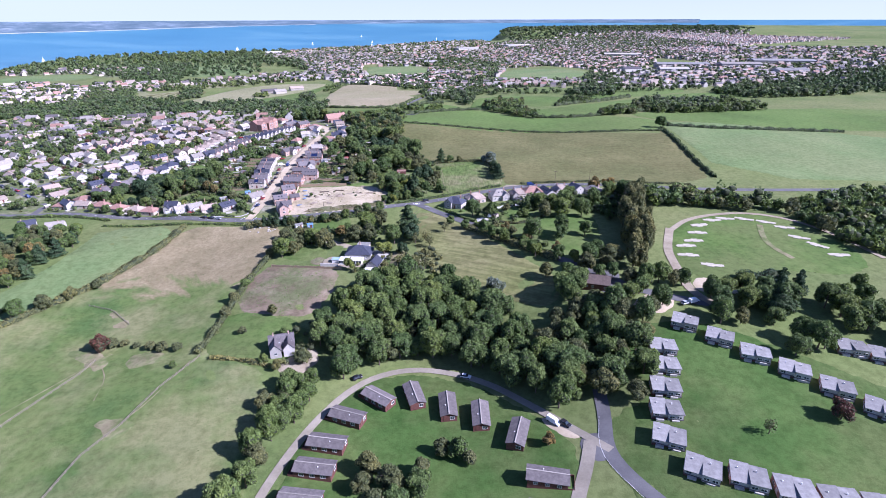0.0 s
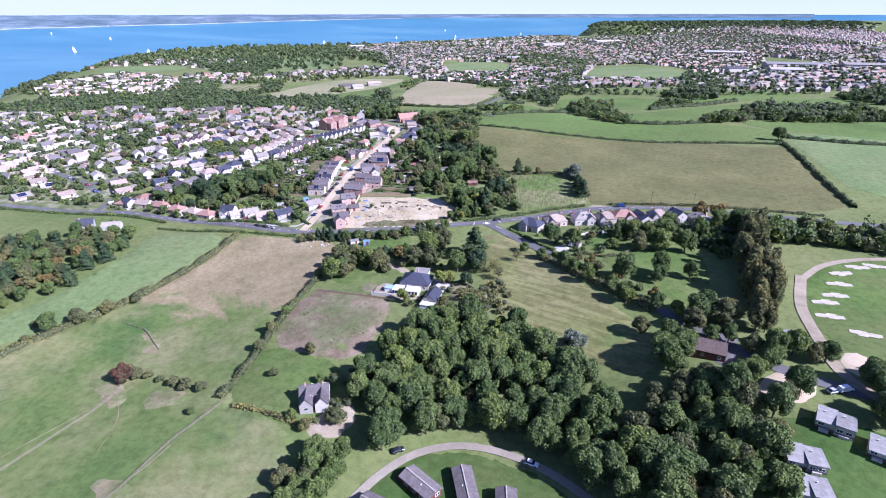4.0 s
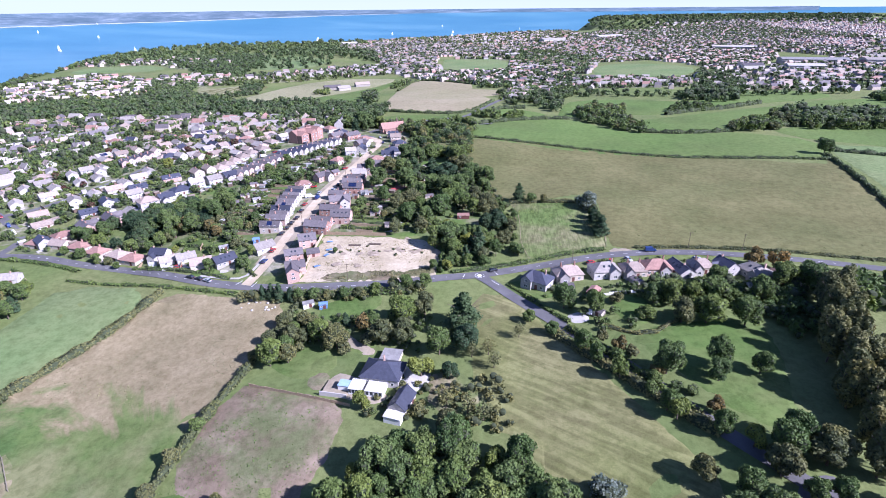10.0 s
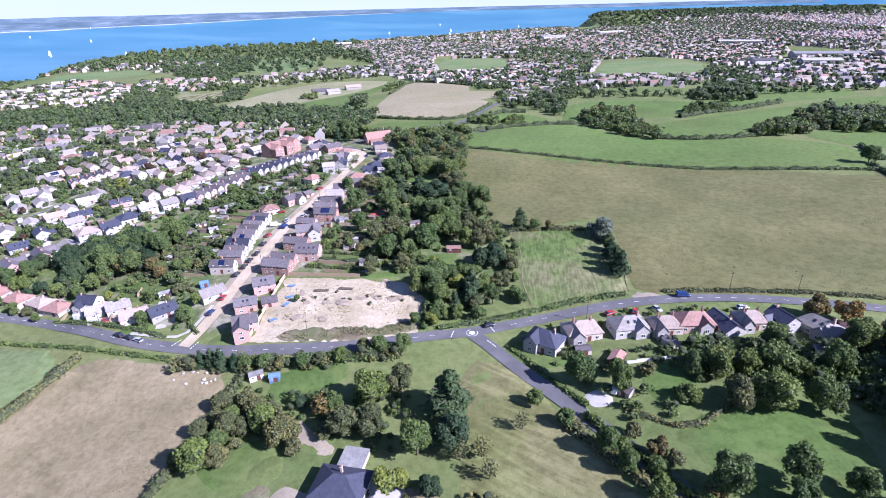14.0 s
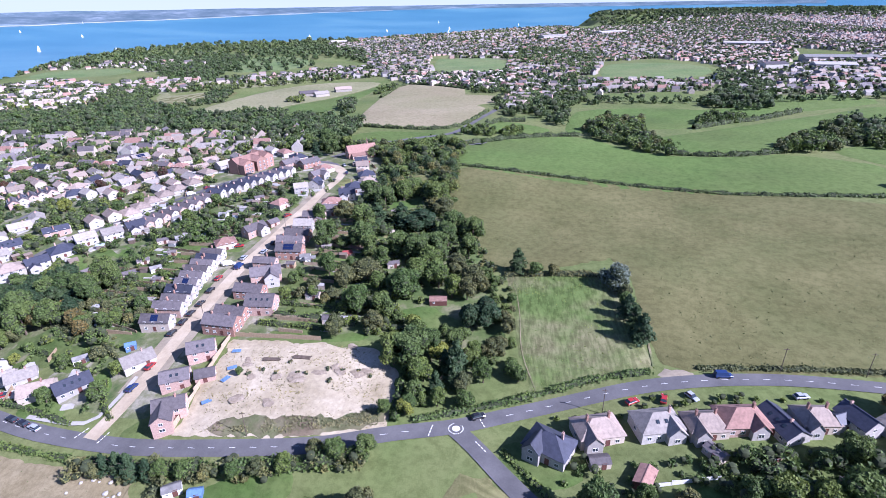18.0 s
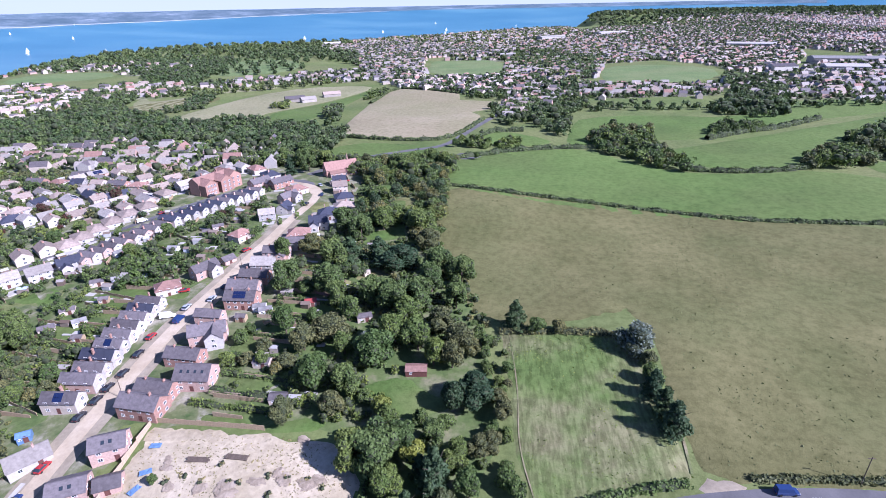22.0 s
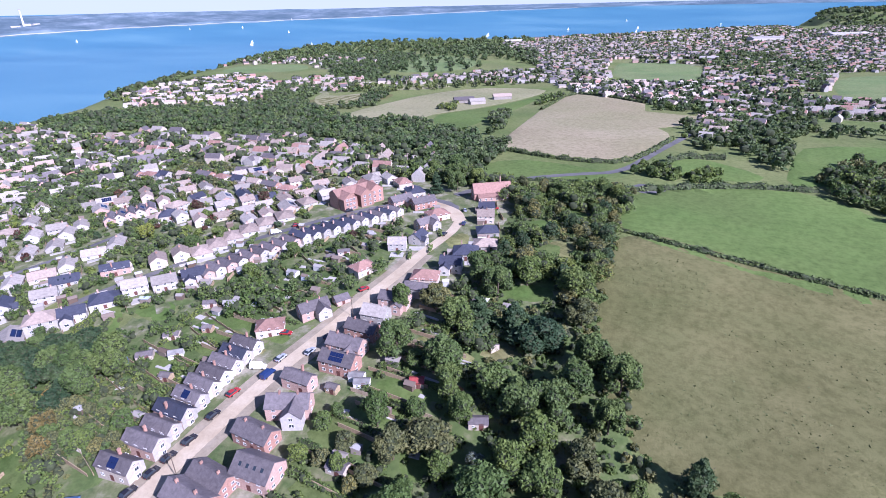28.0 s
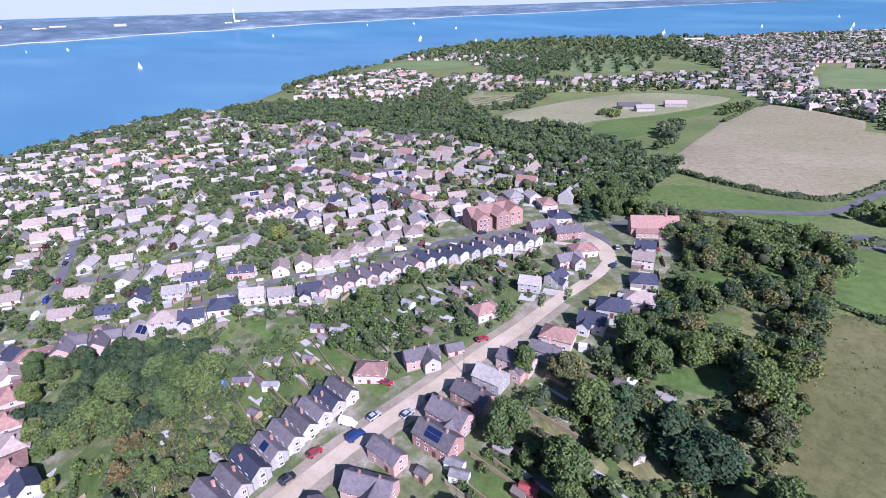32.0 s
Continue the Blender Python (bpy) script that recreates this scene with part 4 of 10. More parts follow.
def hedge(pts, width, height, leaf="oak", dens=7.0, size=0.6, label="clipped field hedge", seed=5, name="hedge"):
    q, a = walk_line(smooth_line(pts, rounds=1), 1.0)
    g = np.random.default_rng(seed)
    n = int(len(q) * dens)
    i = g.integers(0, len(q), n)
    th = g.uniform(-0.1, np.pi + 0.1, n)
    swell = 1 + 0.35 * np.sin(i * 0.45 + seed) * np.sin(i * 0.13)
    off = np.cos(th) * width / 2 * (0.7 + 0.4 * g.random(n)) * swell
    x = q[i, 0] - np.sin(a[i]) * off + g.normal(0, 0.3, n)
    y = q[i, 1] + np.cos(a[i]) * off + g.normal(0, 0.3, n)
    z = lie(x, y) + height * (0.15 + 0.85 * np.sin(np.clip(th, 0.05, 3.09))) * (0.75 + 0.3 * g.random(n)) * swell
    d = np.stack([-np.sin(a[i]) * np.cos(th), np.cos(a[i]) * np.cos(th), np.sin(th) + 0.2], 1)
    v, f = leaf_quads(np.stack([x, y, z], 1), d, size, seed)
    # hedge core, in the dark colour that paints shade behind its leaves
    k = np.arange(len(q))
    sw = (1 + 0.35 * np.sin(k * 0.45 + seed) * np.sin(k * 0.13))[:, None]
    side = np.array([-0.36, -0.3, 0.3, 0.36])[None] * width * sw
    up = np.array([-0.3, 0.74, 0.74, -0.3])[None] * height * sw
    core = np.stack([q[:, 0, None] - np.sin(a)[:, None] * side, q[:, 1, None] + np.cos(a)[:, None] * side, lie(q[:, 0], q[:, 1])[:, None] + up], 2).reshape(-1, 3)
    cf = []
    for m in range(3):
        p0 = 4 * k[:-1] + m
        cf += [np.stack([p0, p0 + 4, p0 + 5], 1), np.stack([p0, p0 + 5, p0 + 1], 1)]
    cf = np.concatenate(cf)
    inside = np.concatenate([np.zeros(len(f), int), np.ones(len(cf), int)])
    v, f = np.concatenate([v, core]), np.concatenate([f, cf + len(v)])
    return tagged(new(name, raw_mesh(name, v, f, [M[leaf], M["inner_shade"]], inside)), label, "hedge")


NEAR_WOODS = [
    # outline, gap, kinds, scale range
    ([(-44, 194), (-36, 214), (-24, 228), (-10, 232), (8, 230), (22, 215), (34, 203), (46, 192), (50, 181), (60, 168), (65, 152), (60, 139), (46, 145), (38, 155), (25, 168), (9, 178), (-8, 179), (-22, 174), (-33, 166), (-40, 176)], 7.3, ["oak", "oak_b", "ash", "oak", "ash", "oak_b", "olive", "ash", "oak", "lime"], (0.88, 1.18)),
    ([(-44, 169), (-37, 160), (-43, 141), (-48, 128), (-52, 112), (-53, 90), (-62, 90), (-58, 114), (-53, 131), (-56, 152)], 5.6, ["ash", "oak", "ash", "olive"], (0.7, 0.98)),
    ([(64, 214), (72, 214), (70, 199), (62, 193)], 7.5, ["ash", "oak"], (0.8, 1.0)),
    ([(96, 222), (116, 214), (124, 200), (112, 202), (100, 204), (95, 212)], 8.0, ["ash", "oak", "olive", "ash"], (0.75, 1.0)),
    ([(69, 187), (84, 192), (90, 180), (84, 161), (74, 140), (64, 140), (66, 167)], 7.8, ["oak", "ash", "oak_b", "olive", "oak"], (0.85, 1.15)),
    ([(156, 182), (140, 178), (131, 186), (122, 184), (122, 192), (138, 204), (150, 200)], 9.0, ["oak", "ash", "oak_b", "oak"], (0.8, 1.0)),
    ([(172, 200), (196, 198), (190, 156), (165, 160), (162, 179)], 10.5, ["oak", "ash", "holly", "oak"], (0.8, 1.05)),
    ([(116, 182), (131, 184), (146, 175), (135, 165), (120, 171)], 9.5, ["oak", "ash", "olive"], (0.7, 0.9)),
    ([(45, 190), (58, 188), (74, 196), (78, 180), (74, 163), (60, 166), (52, 178)], 7.4, ["oak", "ash", "oak_b", "olive", "ash"], (0.85, 1.1)),
    ([(-79, 270), (-70, 284), (-52, 297), (-42, 290), (-24, 297), (-12, 285), (-18, 272), (-40, 280), (-57, 280), (-72, 262)], 6.5, ["small", "olive", "small_b", "ash"], (0.7, 1.15)),
]
for i, (poly, gap, kinds, (lo, hi)) in enumerate(NEAR_WOODS):
    for x, y in scatter(poly, gap, 31 + i):
        if poly is NEAR_WOODS[-1][0] and x > -56:
            continue
        plant(rnd.choice(kinds), x, y, rnd.uniform(lo, hi), rnd.uniform(0.85, 1.15))
for x, y in scatter([(128, 305), (137, 303), (120, 250), (107, 222), (101, 222), (112, 267)], 5.4, 77):
    plant("column", x, y, rnd.uniform(0.98, 1.15) * (0.85 if y < 240 else 1.0), 1.12)
GARDEN_WOOD = [(-66, 570), (-60, 605), (-17, 570), (-12, 519), (-13, 478), (-10, 462), (0, 448), (8, 420), (14, 409), (12, 392), (11, 371), (14, 350), (3, 344), (-18, 338), (-17, 360), (-30, 382), (-36, 416), (-50, 443), (-52, 475)]
CLEARINGS = [[(-45, 518), (-38, 528), (-29, 521), (-28, 509), (-38, 508)], [(-49, 481), (-41, 489), (-29, 487), (-32, 479), (-46, 476)], [(-43, 459), (-35, 463), (-32, 459), (-40, 455)],
             [(-66, 441), (-65, 445), (-45, 441), (-45, 436)], [(-68, 418), (-66, 421), (-50, 420), (-49, 415), (-57, 410)], [(-29, 380), (-14, 386), (-10, 380), (-25, 376)], [(-46, 444), (-36, 450), (-32, 444), (-38, 440)], [(-178, 426), (-177, 436), (-166, 434), (-162, 423)],
             [(-133, 430), (-133, 435), (-107, 430), (-108, 424)], [(-136, 423), (-135, 428), (-111, 422), (-111, 417)], [(-148, 423), (-148, 431), (-139, 429), (-138, 422)], [(-163, 348), (-151, 360), (-141, 358), (-151, 350)], [(-88, 517), (-81, 528), (-76, 517), (-81, 508)], [(-60, 545), (-50, 552), (-44, 545), (-52, 536)], [(-27, 562), (-38, 570), (-46, 562), (-36, 552)],
             [(-25, 382), (-15, 385), (-9, 380), (1, 375), (-6, 372), (-13, 369), (-16, 373)], [(-75, 398), (-64, 403), (-57, 396), (-67, 394), (-75, 394)], [(-66, 377), (-62, 382), (-52, 384), (-51, 381), (-62, 376)], [(-71, 367), (-52, 368), (-51, 365), (-68, 364)], [(-50, 364), (-36, 367), (-34, 364), (-49, 362)], [(-59, 419), (-55, 425), (-45, 425), (-45, 419)], [(-220, 378), (-209, 383), (-170, 372), (-183, 367)], [(-183, 428), (-169, 433), (-165, 427), (-177, 423)], [(-151, 431), (-127, 426), (-131, 440), (-148, 444)], [(-148, 421), (-125, 416), (-123, 411), (-147, 416.5)], [(-154, 414), (-146, 413), (-128, 398), (-136, 395)], [(-202, 432), (-183, 423), (-175, 412), (-188, 415)]]

BACK_GARDENS = [(-82, 393), (-76, 456), (-60, 470), (-20, 480), (1, 453), (9, 430), (16, 404), (16, 351), (-30, 351), (-34, 364), (-72, 363)]


def clear_of(pts, room=0.0):
    """The points that stand on no clearing, nor nearer to its middle than its size and room."""
    keep = np.ones(len(pts), bool)
    for poly in CLEARINGS:
        q = np.array(poly, float)
        q = q.mean(0) + (q - q.mean(0)) * (1 + room / max(np.ptp(q[:, 0]), np.ptp(q[:, 1])) * 2)
        keep &= ~in_poly(pts[:, 0], pts[:, 1], q)
    return pts[keep]


BACK_TREES = []
for x, y in clear_of(scatter(GARDEN_WOOD, 7.4, 91), 2.5):
    if in_poly(np.array([x]), np.array([y]), BACK_GARDENS)[0]:
        continue
    if y > 478:
        BACK_TREES.append((x, y))
        continue
    plant(rnd.choice(["oak", "ash", "olive", "ash", "oak_b", "small", "lime", "small_b", "conifer", "oak", "ash", "cypress", "ash"]), x, y, rnd.uniform(0.62, 1.0) if x < -22 else rnd.uniform(0.8, 1.1), rnd.uniform(0.75, 1.05))
back = np.array(BACK_TREES)
for k, (leaf, r, h) in enumerate((("oak", 4.7, 8.5), ("ash", 4.2, 7.5), ("oak", 3.6, 6.0), ("olive", 4.0, 7.0), ("conifer", 3.4, 8.5))):
    wood_mesh("garden_trees", back[k::5], r, h, 900, 0.56, leaf, 1500 + k, "mixed garden trees behind the houses", category="trees")
# undergrowth and hedges between the garden trees
under = clear_of(scatter([(-66, 570), (-60, 605), (-17, 570), (-12, 519), (-13, 478), (-10, 462), (0, 448), (8, 420), (14, 400), (-20, 395), (-44, 430), (-62, 452), (-64, 500), (-58, 540)], 4.4, 93), 0.5)
for k, (leaf, r, h) in enumerate((("oak", 2.1, 2.6), ("ash", 1.8, 2.0), ("olive", 1.9, 2.3))):
    wood_mesh("garden_shrubs", under[k::3], r, h, 90, 0.66, leaf, 1520 + k, "dense undergrowth below garden trees", category="shrubs")
LONE_TREES = [("autumn", -46, 292, 1.1), ("cypress", -3, 299, 0.95), ("oak", -5, 286, 0.9), ("ash", -12, 275, 0.85), ("thin", 20, 289, 1.1),
              ("silver", 56, 400, 1.25), ("conifer", 57, 372, 0.9), ("conifer", 58, 366, 1.0), ("conifer", 56, 379, 0.85), ("small", 57, 385, 1.2), ("conifer", 19, 412, 1.0), ("conifer", 13, 413, 0.9), ("oak", 8, 412, 0.7), ("small", 26, 409, 1.2), ("small_b", 33, 409, 1.2), ("small_b", 58, 392, 1.2),
              ("cypress", 10, 391, 0.8), ("oak", -17, 365, 0.95), ("olive", -72, 282, 0.8), ("thin", 4, 273, 1.2), ("thin", 22, 261, 1.0),
              ("small", 11, 127, 1.45), ("small_b", 6, 129, 1.4), ("small_b", 14, 124, 1.2), ("oak", -8, 107, 0.75), ("olive", -1, 120, 0.7), ("olive", -18, 114, 0.75), ("autumn", 40, 128, 0.75), ("copper", 133, 126, 0.75), ("conifer", 157, 197, 1.1), ("cypress", 162, 193, 0.9),
              ("ash", 81, 262, 0.7), ("oak", 241, 516, 1.0), ("ash", -35, 243, 0.6), ("ash", -17, 268, 0.75), ("small", -5, 296, 1.1),
              ("olive", -17, 121, 0.9), ("olive", -10, 114, 1.0), ("oak", -2, 112, 0.8), ("olive", -14, 106, 0.9), ("ash", 143, 163, 1.0), ("ash", 150, 158, 0.9), ("oak", 137, 155, 0.8),
              ("ash", 69, 217, 0.85), ("oak", 65, 209, 0.85), ("ash", 89, 215, 0.75), ("olive", 95, 210, 0.8), ("oak", 89, 195, 0.8), ("ash", 99, 203, 0.75), ("oak", 101, 190, 0.8), ("olive", 60, 222, 0.8), ("thin", 107, 122, 0.9), ("autumn", 118, 336, 1.4), ("autumn", 126, 333, 1.5), ("small", 62, 252, 1.0), ("small", -97, 176, 0.6), ("small", -58, 194, 0.7), ("olive", -47, 176, 0.7)]
LONE_TREES += [("cypress", -5, 294, 0.85), ("oak_b", -4, 283, 0.95), ("oak", -12, 276, 0.85), ("ash", -17, 264, 0.9), ("small", -10, 262, 1.2), ("autumn", -46, 293, 1.3), ("ash", -41, 297, 0.75), ("small", -35, 291, 1.5), ("olive", -28, 291, 0.75), ("ash", -25, 298, 0.8),
               ("oak", -22, 292, 0.7), ("olive", -35, 281, 0.7), ("small", -29, 282, 1.5), ("small_b", -70, 292, 1.6), ("olive", -67, 281, 0.7), ("ash", -72, 286, 0.6), ("small_b", -73, 277, 1.5), ("thin", -52, 280, 1.0), ("small_b", -56, 277, 1.2), ("ash", -35, 245, 0.55), ("olive", -7, 238, 0.9),
               ("oak", 0, 242, 0.8), ("thin", -3, 279, 1.1), ("thin", 4, 269, 1.3), ("thin", 15, 283, 1.0), ("thin", 25, 287, 1.3), ("small", 29, 283, 1.2), ("small", 38, 273, 1.2), ("small", 43, 268, 1.1), ("small", 50, 259, 1.2), ("small", 56, 253, 1.1), ("small", 61, 247, 1.2), ("small", 64, 243, 1.2), ("oak", 64, 262, 0.75),
               ("autumn", 73, 244, 1.0), ("copper", 57, 268, 0.45), ("copper", 34, 303, 0.7), ("small", 80, 262, 1.3), ("oak", 96, 318, 0.8), ("ash", 92, 305, 0.75), ("oak", 82, 304, 0.7), ("olive", 79, 311, 0.6), ("ash", 103, 294, 0.7), ("small", 84, 293, 1.3), ("small", 76, 291, 1.2),
               ("oak", 68, 204, 0.95), ("olive", 92, 226, 0.95), ("autumn", 94, 229, 1.3), ("ash", 89, 238, 0.85), ("olive", 79, 227, 0.8), ("ash", 83, 215, 0.7), ("oak", 73, 189, 0.9), ("oak", 77, 184, 0.85), ("ash", 96, 200, 0.8), ("olive", 114, 206, 0.8), ("oak", 121, 318, 1.0), ("oak", 131, 317, 1.1), ("oak_b", 132, 309, 1.1)]
LONE_TREES += [("oak", -45, 402, 0.75), ("ash", -60, 407, 0.65), ("olive", -51, 398, 0.6), ("ash", -15, 378, 0.6), ("oak", -20, 388, 0.8), ("ash", -28, 404, 0.85), ("ash", -30, 394, 0.75), ("small", -39, 396, 1.2), ("oak", -51, 441, 0.8), ("ash", -65, 453, 0.6), ("olive", -46, 371, 0.6), ("small", -43, 378, 1.3),
               ("oak", -34, 436, 0.9), ("ash", -40, 427, 0.8), ("small", -58, 430, 1.2), ("olive", -62, 462, 0.7), ("cypress", -66, 401, 0.35), ("oak", -42, 412, 0.8), ("small", -115, 336, 1.3), ("ash", -115, 346, 0.55), ("small_b", -127, 353, 1.3), ("olive", -118, 372, 0.6)]
LONE_TREES += [("ash", -7, 335, 0.6), ("oak", 6, 357, 0.8), ("small", 15, 349, 1.2), ("olive", -2, 362, 0.7), ("oak", -11, 353, 1.05), ("cypress", 13, 369, 0.6), ("small", 1, 335, 1.2), ("ash", -15, 333, 0.55), ("conifer", 149, 186, 1.3), ("ash", 6, 346, 0.8), ("oak", 12, 353, 0.8), ("ash", 8, 361, 0.9), ("olive", 0, 342, 0.7), ("cypress", -8, 340, 0.6), ("ash", 13, 368, 0.8), ("small", 17, 347, 1.1), ("oak_b", 4, 355, 0.9), ("small", -14, 338, 1.2), ("conifer", 8, 385, 1.1), ("ash", -2, 366, 0.9), ("conifer", -26, 450, 1.3)]
# back gardens east of the street
LONE_TREES += [("olive", -59, 401, 0.8), ("ash", -70, 434, 0.6), ("olive", -63, 452, 0.8), ("ash", -56, 457, 0.8), ("ash", -49, 462, 0.8), ("oak", -48, 430, 0.75), ("ash", -34, 432, 1.0), ("holly", -27, 448, 1.25), ("silver", -18, 470, 0.7), ("oak", -44, 410, 0.7), ("oak", -12, 447, 0.9), ("oak", -4, 441, 1.2),
               ("oak", 1, 449, 1.1), ("oak_b", 2, 440, 1.1), ("oak", -18, 364, 1.05), ("holly", 8, 382, 1.05), ("cypress", 5, 361, 0.7), ("lime", -16, 331, 0.8), ("lime", -8, 355, 0.6), ("ash", -9, 414, 0.95), ("ash", -22, 405, 0.9), ("oak", -7, 450, 0.9), ("ash", -20, 450, 0.9), ("ash", -41, 403, 0.8), ("lime", -161, 354, 0.6)]
LONE_TREES += [("oak", -48, 587, 0.9), ("oak", -30, 594, 1.0), ("oak_b", -20, 582, 1.0), ("oak", -26, 588, 0.9), ("ash", -43, 604, 0.7), ("olive", -60, 589, 0.9), ("olive", -73, 595, 0.9), ("oak", -120, 612, 1.1), ("oak_b", -117, 594, 1.0), ("oak", -135, 610, 0.9), ("ash", -128, 600, 0.9), ("oak", -124, 622, 1.0), ("ash", -17, 648, 0.6), ("oak", -7, 648, 0.6), ("ash", 8, 653, 0.6), ("oak", 22, 654, 0.6), ("ash", 0, 612, 0.5), ("olive", -14, 606, 0.5)]
# along the hedges of the meadow
LONE_TREES += [("copper", -134, 193, 1.0), ("olive", -177, 226, 0.85), ("ash", -184, 218, 0.9), ("olive", -170, 236, 0.7), ("small_b", -163, 246, 1.2), ("olive", -78, 291, 0.75), ("small_b", -80, 280, 1.5), ("thin", -76, 284, 1.0), ("olive", -82, 270, 0.5), ("small", -86, 236, 1.0), ("small_b", -88, 224, 1.3), ("small_b", -88, 212, 1.2), ("olive", -66, 209, 0.55), ("small_b", -76, 196, 0.9), ("olive", -56, 172, 0.5),
               ("small", -62, 176, 0.8), ("oak", 150, 182, 1.15), ("holly", 146, 182, 1.2), ("oak", 121, 179, 0.85)]
# the mixed wood west of the green field
for x, y in scatter([(-262, 300), (-236, 306), (-203, 314), (-199, 285), (-203, 247), (-222, 214), (-246, 200), (-268, 230)], 7.6, 140):
    if min(math.hypot(x + 228, y - 322), math.hypot(x + 243, y - 320)) > 8:
        plant(rnd.choice(["ash", "olive", "oak", "olive", "olive", "autumn", "conifer", "ash"]), x, y, rnd.uniform(0.65, 0.95), rnd.uniform(0.85, 1.1))
LONE_TREES += [("olive", -214, 300, 0.8), ("ash", -207, 306, 0.8), ("olive", -220, 290, 0.9), ("autumn", -211, 276, 1.6), ("conifer", -202, 254, 1.0), ("conifer", -201, 279, 1.0), ("cypress", -204, 270, 0.75)]
# the tall grove behind the street's gardens
GROVE = [(-215, 380), (-208, 397), (-181, 407), (-158, 403), (-146, 392), (-152, 380), (-160, 368), (-185, 364)]
for x, y in scatter(GROVE, 7.2, 150):
    # the dark-leaved kind is picked often, its colour standing for shade within the crowns
    plant(rnd.choice(["holly", "oak_b", "holly", "oak", "holly"]), x, y, rnd.uniform(0.8, 1.15), rnd.uniform(0.6, 1.15))
for x, y in scatter([(-165, 382), (-150, 384), (-128, 384), (-122, 374), (-139, 366), (-157, 370)], 5.0, 151):
    plant(rnd.choice(["small_b", "small", "bush", "small_b"]), x, y, rnd.uniform(0.6, 1.2))
LONE_TREES += [("autumn", -165, 372, 1.5), ("autumn", -160, 381, 0.9), ("olive", -172, 366, 0.8), ("ash", -208, 362, 0.75), ("oak_b", -213, 372, 0.8), ("cypress", -205, 380, 0.7), ("holly", -203, 357, 0.6)]
LONE_TREES += [("oak", -220, 366, 0.75), ("ash", -211, 361, 0.7), ("holly", -199, 361, 0.7), ("oak", -188, 357, 0.7), ("ash", -177, 357, 0.65), ("oak_b", -174, 362, 0.75), ("oak", -227, 368, 0.7), ("ash", -238, 372, 0.55), ("olive", -193, 345, 0.5), ("oak", -200, 346, 0.5), ("ash", -186, 341, 0.4), ("oak", -211, 349, 0.55), ("ash", -222, 351, 0.5)]
# scrub and overgrown beds behind the gabled row
scrub = clear_of(scatter([(-170, 384), (-158, 362), (-126, 360), (-121, 376), (-122, 398), (-140, 408), (-148, 396)], 3.6, 152), 0.5)
for k, (leaf, r, h) in enumerate((("olive", 1.9, 2.0), ("oak", 1.7, 1.9), ("ash", 1.5, 1.5), ("olive", 1.4, 1.2))):
    wood_mesh("garden_shrubs", scrub[k::4], r, h, 150, 0.5, leaf, 1700 + k, "overgrown shrubs and beds in back gardens", category="shrubs", var=0.5)
# trees round the house with the navy roof and along the branch lane
LANE_TREES = [
    ("lime", 18, 210, 1.5), ("lime", 34, 200, 1.7), ("ash", 65, 202, 1.35), ("olive", 92, 227, 1.35), ("ash", 86, 233, 1.1), ("olive", 79, 223, 1.0), ("silver", 35, 217, 1.0), ("ash", 102, 190, 0.9), ("olive", 94, 184, 0.9), ("holly", 146, 179, 1.5), ("ash", 147, 158, 1.2),
    ("autumn", -45, 290, 1.35), ("small", 19, 292, 1.05), ("small", 27, 284, 1.15), ("ash", 36, 274, 0.78), ("ash", 40, 268, 0.67), ("ash", 46, 259, 0.74), ("small", 54, 252, 0.93), ("ash", 57, 245, 0.72), ("lime", 59, 242, 1.06), ("lime", 76, 232, 1.01), ("ash", 69, 236, 0.77), ("autumn", 48, 272, 0.98), ("autumn", 70, 244, 0.90), ("small_b", 44, 279, 1.15), ("small_b", 52, 270, 1.15), ("bush", 62, 254, 1.15),
    ("bush", 66, 252, 1.15), ("oak", 61, 261, 1.04), ("ash", 78, 264, 1.06), ("ash", 83, 290, 1.46), ("olive", 74, 290, 1.07), ("oak", 96, 289, 0.98), ("small", 62, 292, 1.53), ("oak", 74, 303, 0.89), ("ash", 90, 305, 1.34), ("ash", 44, 296, 0.86), ("oak", 33, 301, 0.92), ("ash", 83, 230, 1.12), ("olive", 93, 229, 1.37), ("olive", 78, 226, 0.72), ("ash", 108, 305, 1.06), ("small", 98, 305, 1.58),
    ("ash", 82, 304, 0.87), ("oak", 68, 304, 0.72), ("small_b", 54, 304, 1.39), ("cypress", -6, 289, 1.74), ("holly", -5, 278, 1.27), ("ash", -14, 275, 1.17), ("lime", -19, 263, 1.58), ("holly", -9, 262, 0.71), ("thin", -2, 273, 1.18), ("thin", 4, 274, 1.34), ("thin", 6, 267, 1.14), ("thin", -9, 248, 1.26), ("thin", -2, 246, 1.23), ("thin", 3, 243, 1.34), ("lime", -36, 246, 0.96), ("bush", -32, 244, 0.89),
    ("small_b", -18, 245, 1.14), ("ash", -41, 290, 0.70), ("ash", -30, 294, 1.41), ("olive", -22, 298, 1.09), ("olive", -36, 281, 1.17), ("olive", -28, 282, 1.16), ("small_b", -41, 281, 1.88), ("olive", -53, 278, 1.18), ("small_b", -49, 275, 1.39), ("conifer", -53, 292, 0.54), ("small", -33, 294, 1.73), ("ash", -4, 233, 1.00), ("ash", 13, 226, 1.08),
]
for kind, x, y, s in LANE_TREES:
    plant(kind, x, y, s * 0.95, min(1.1, 1.15 / s))


def by_lane(x, y):
    return (15 < x < 112 and 224 < y < 312) or (-56 < x < 8 and 240 < y < 300)


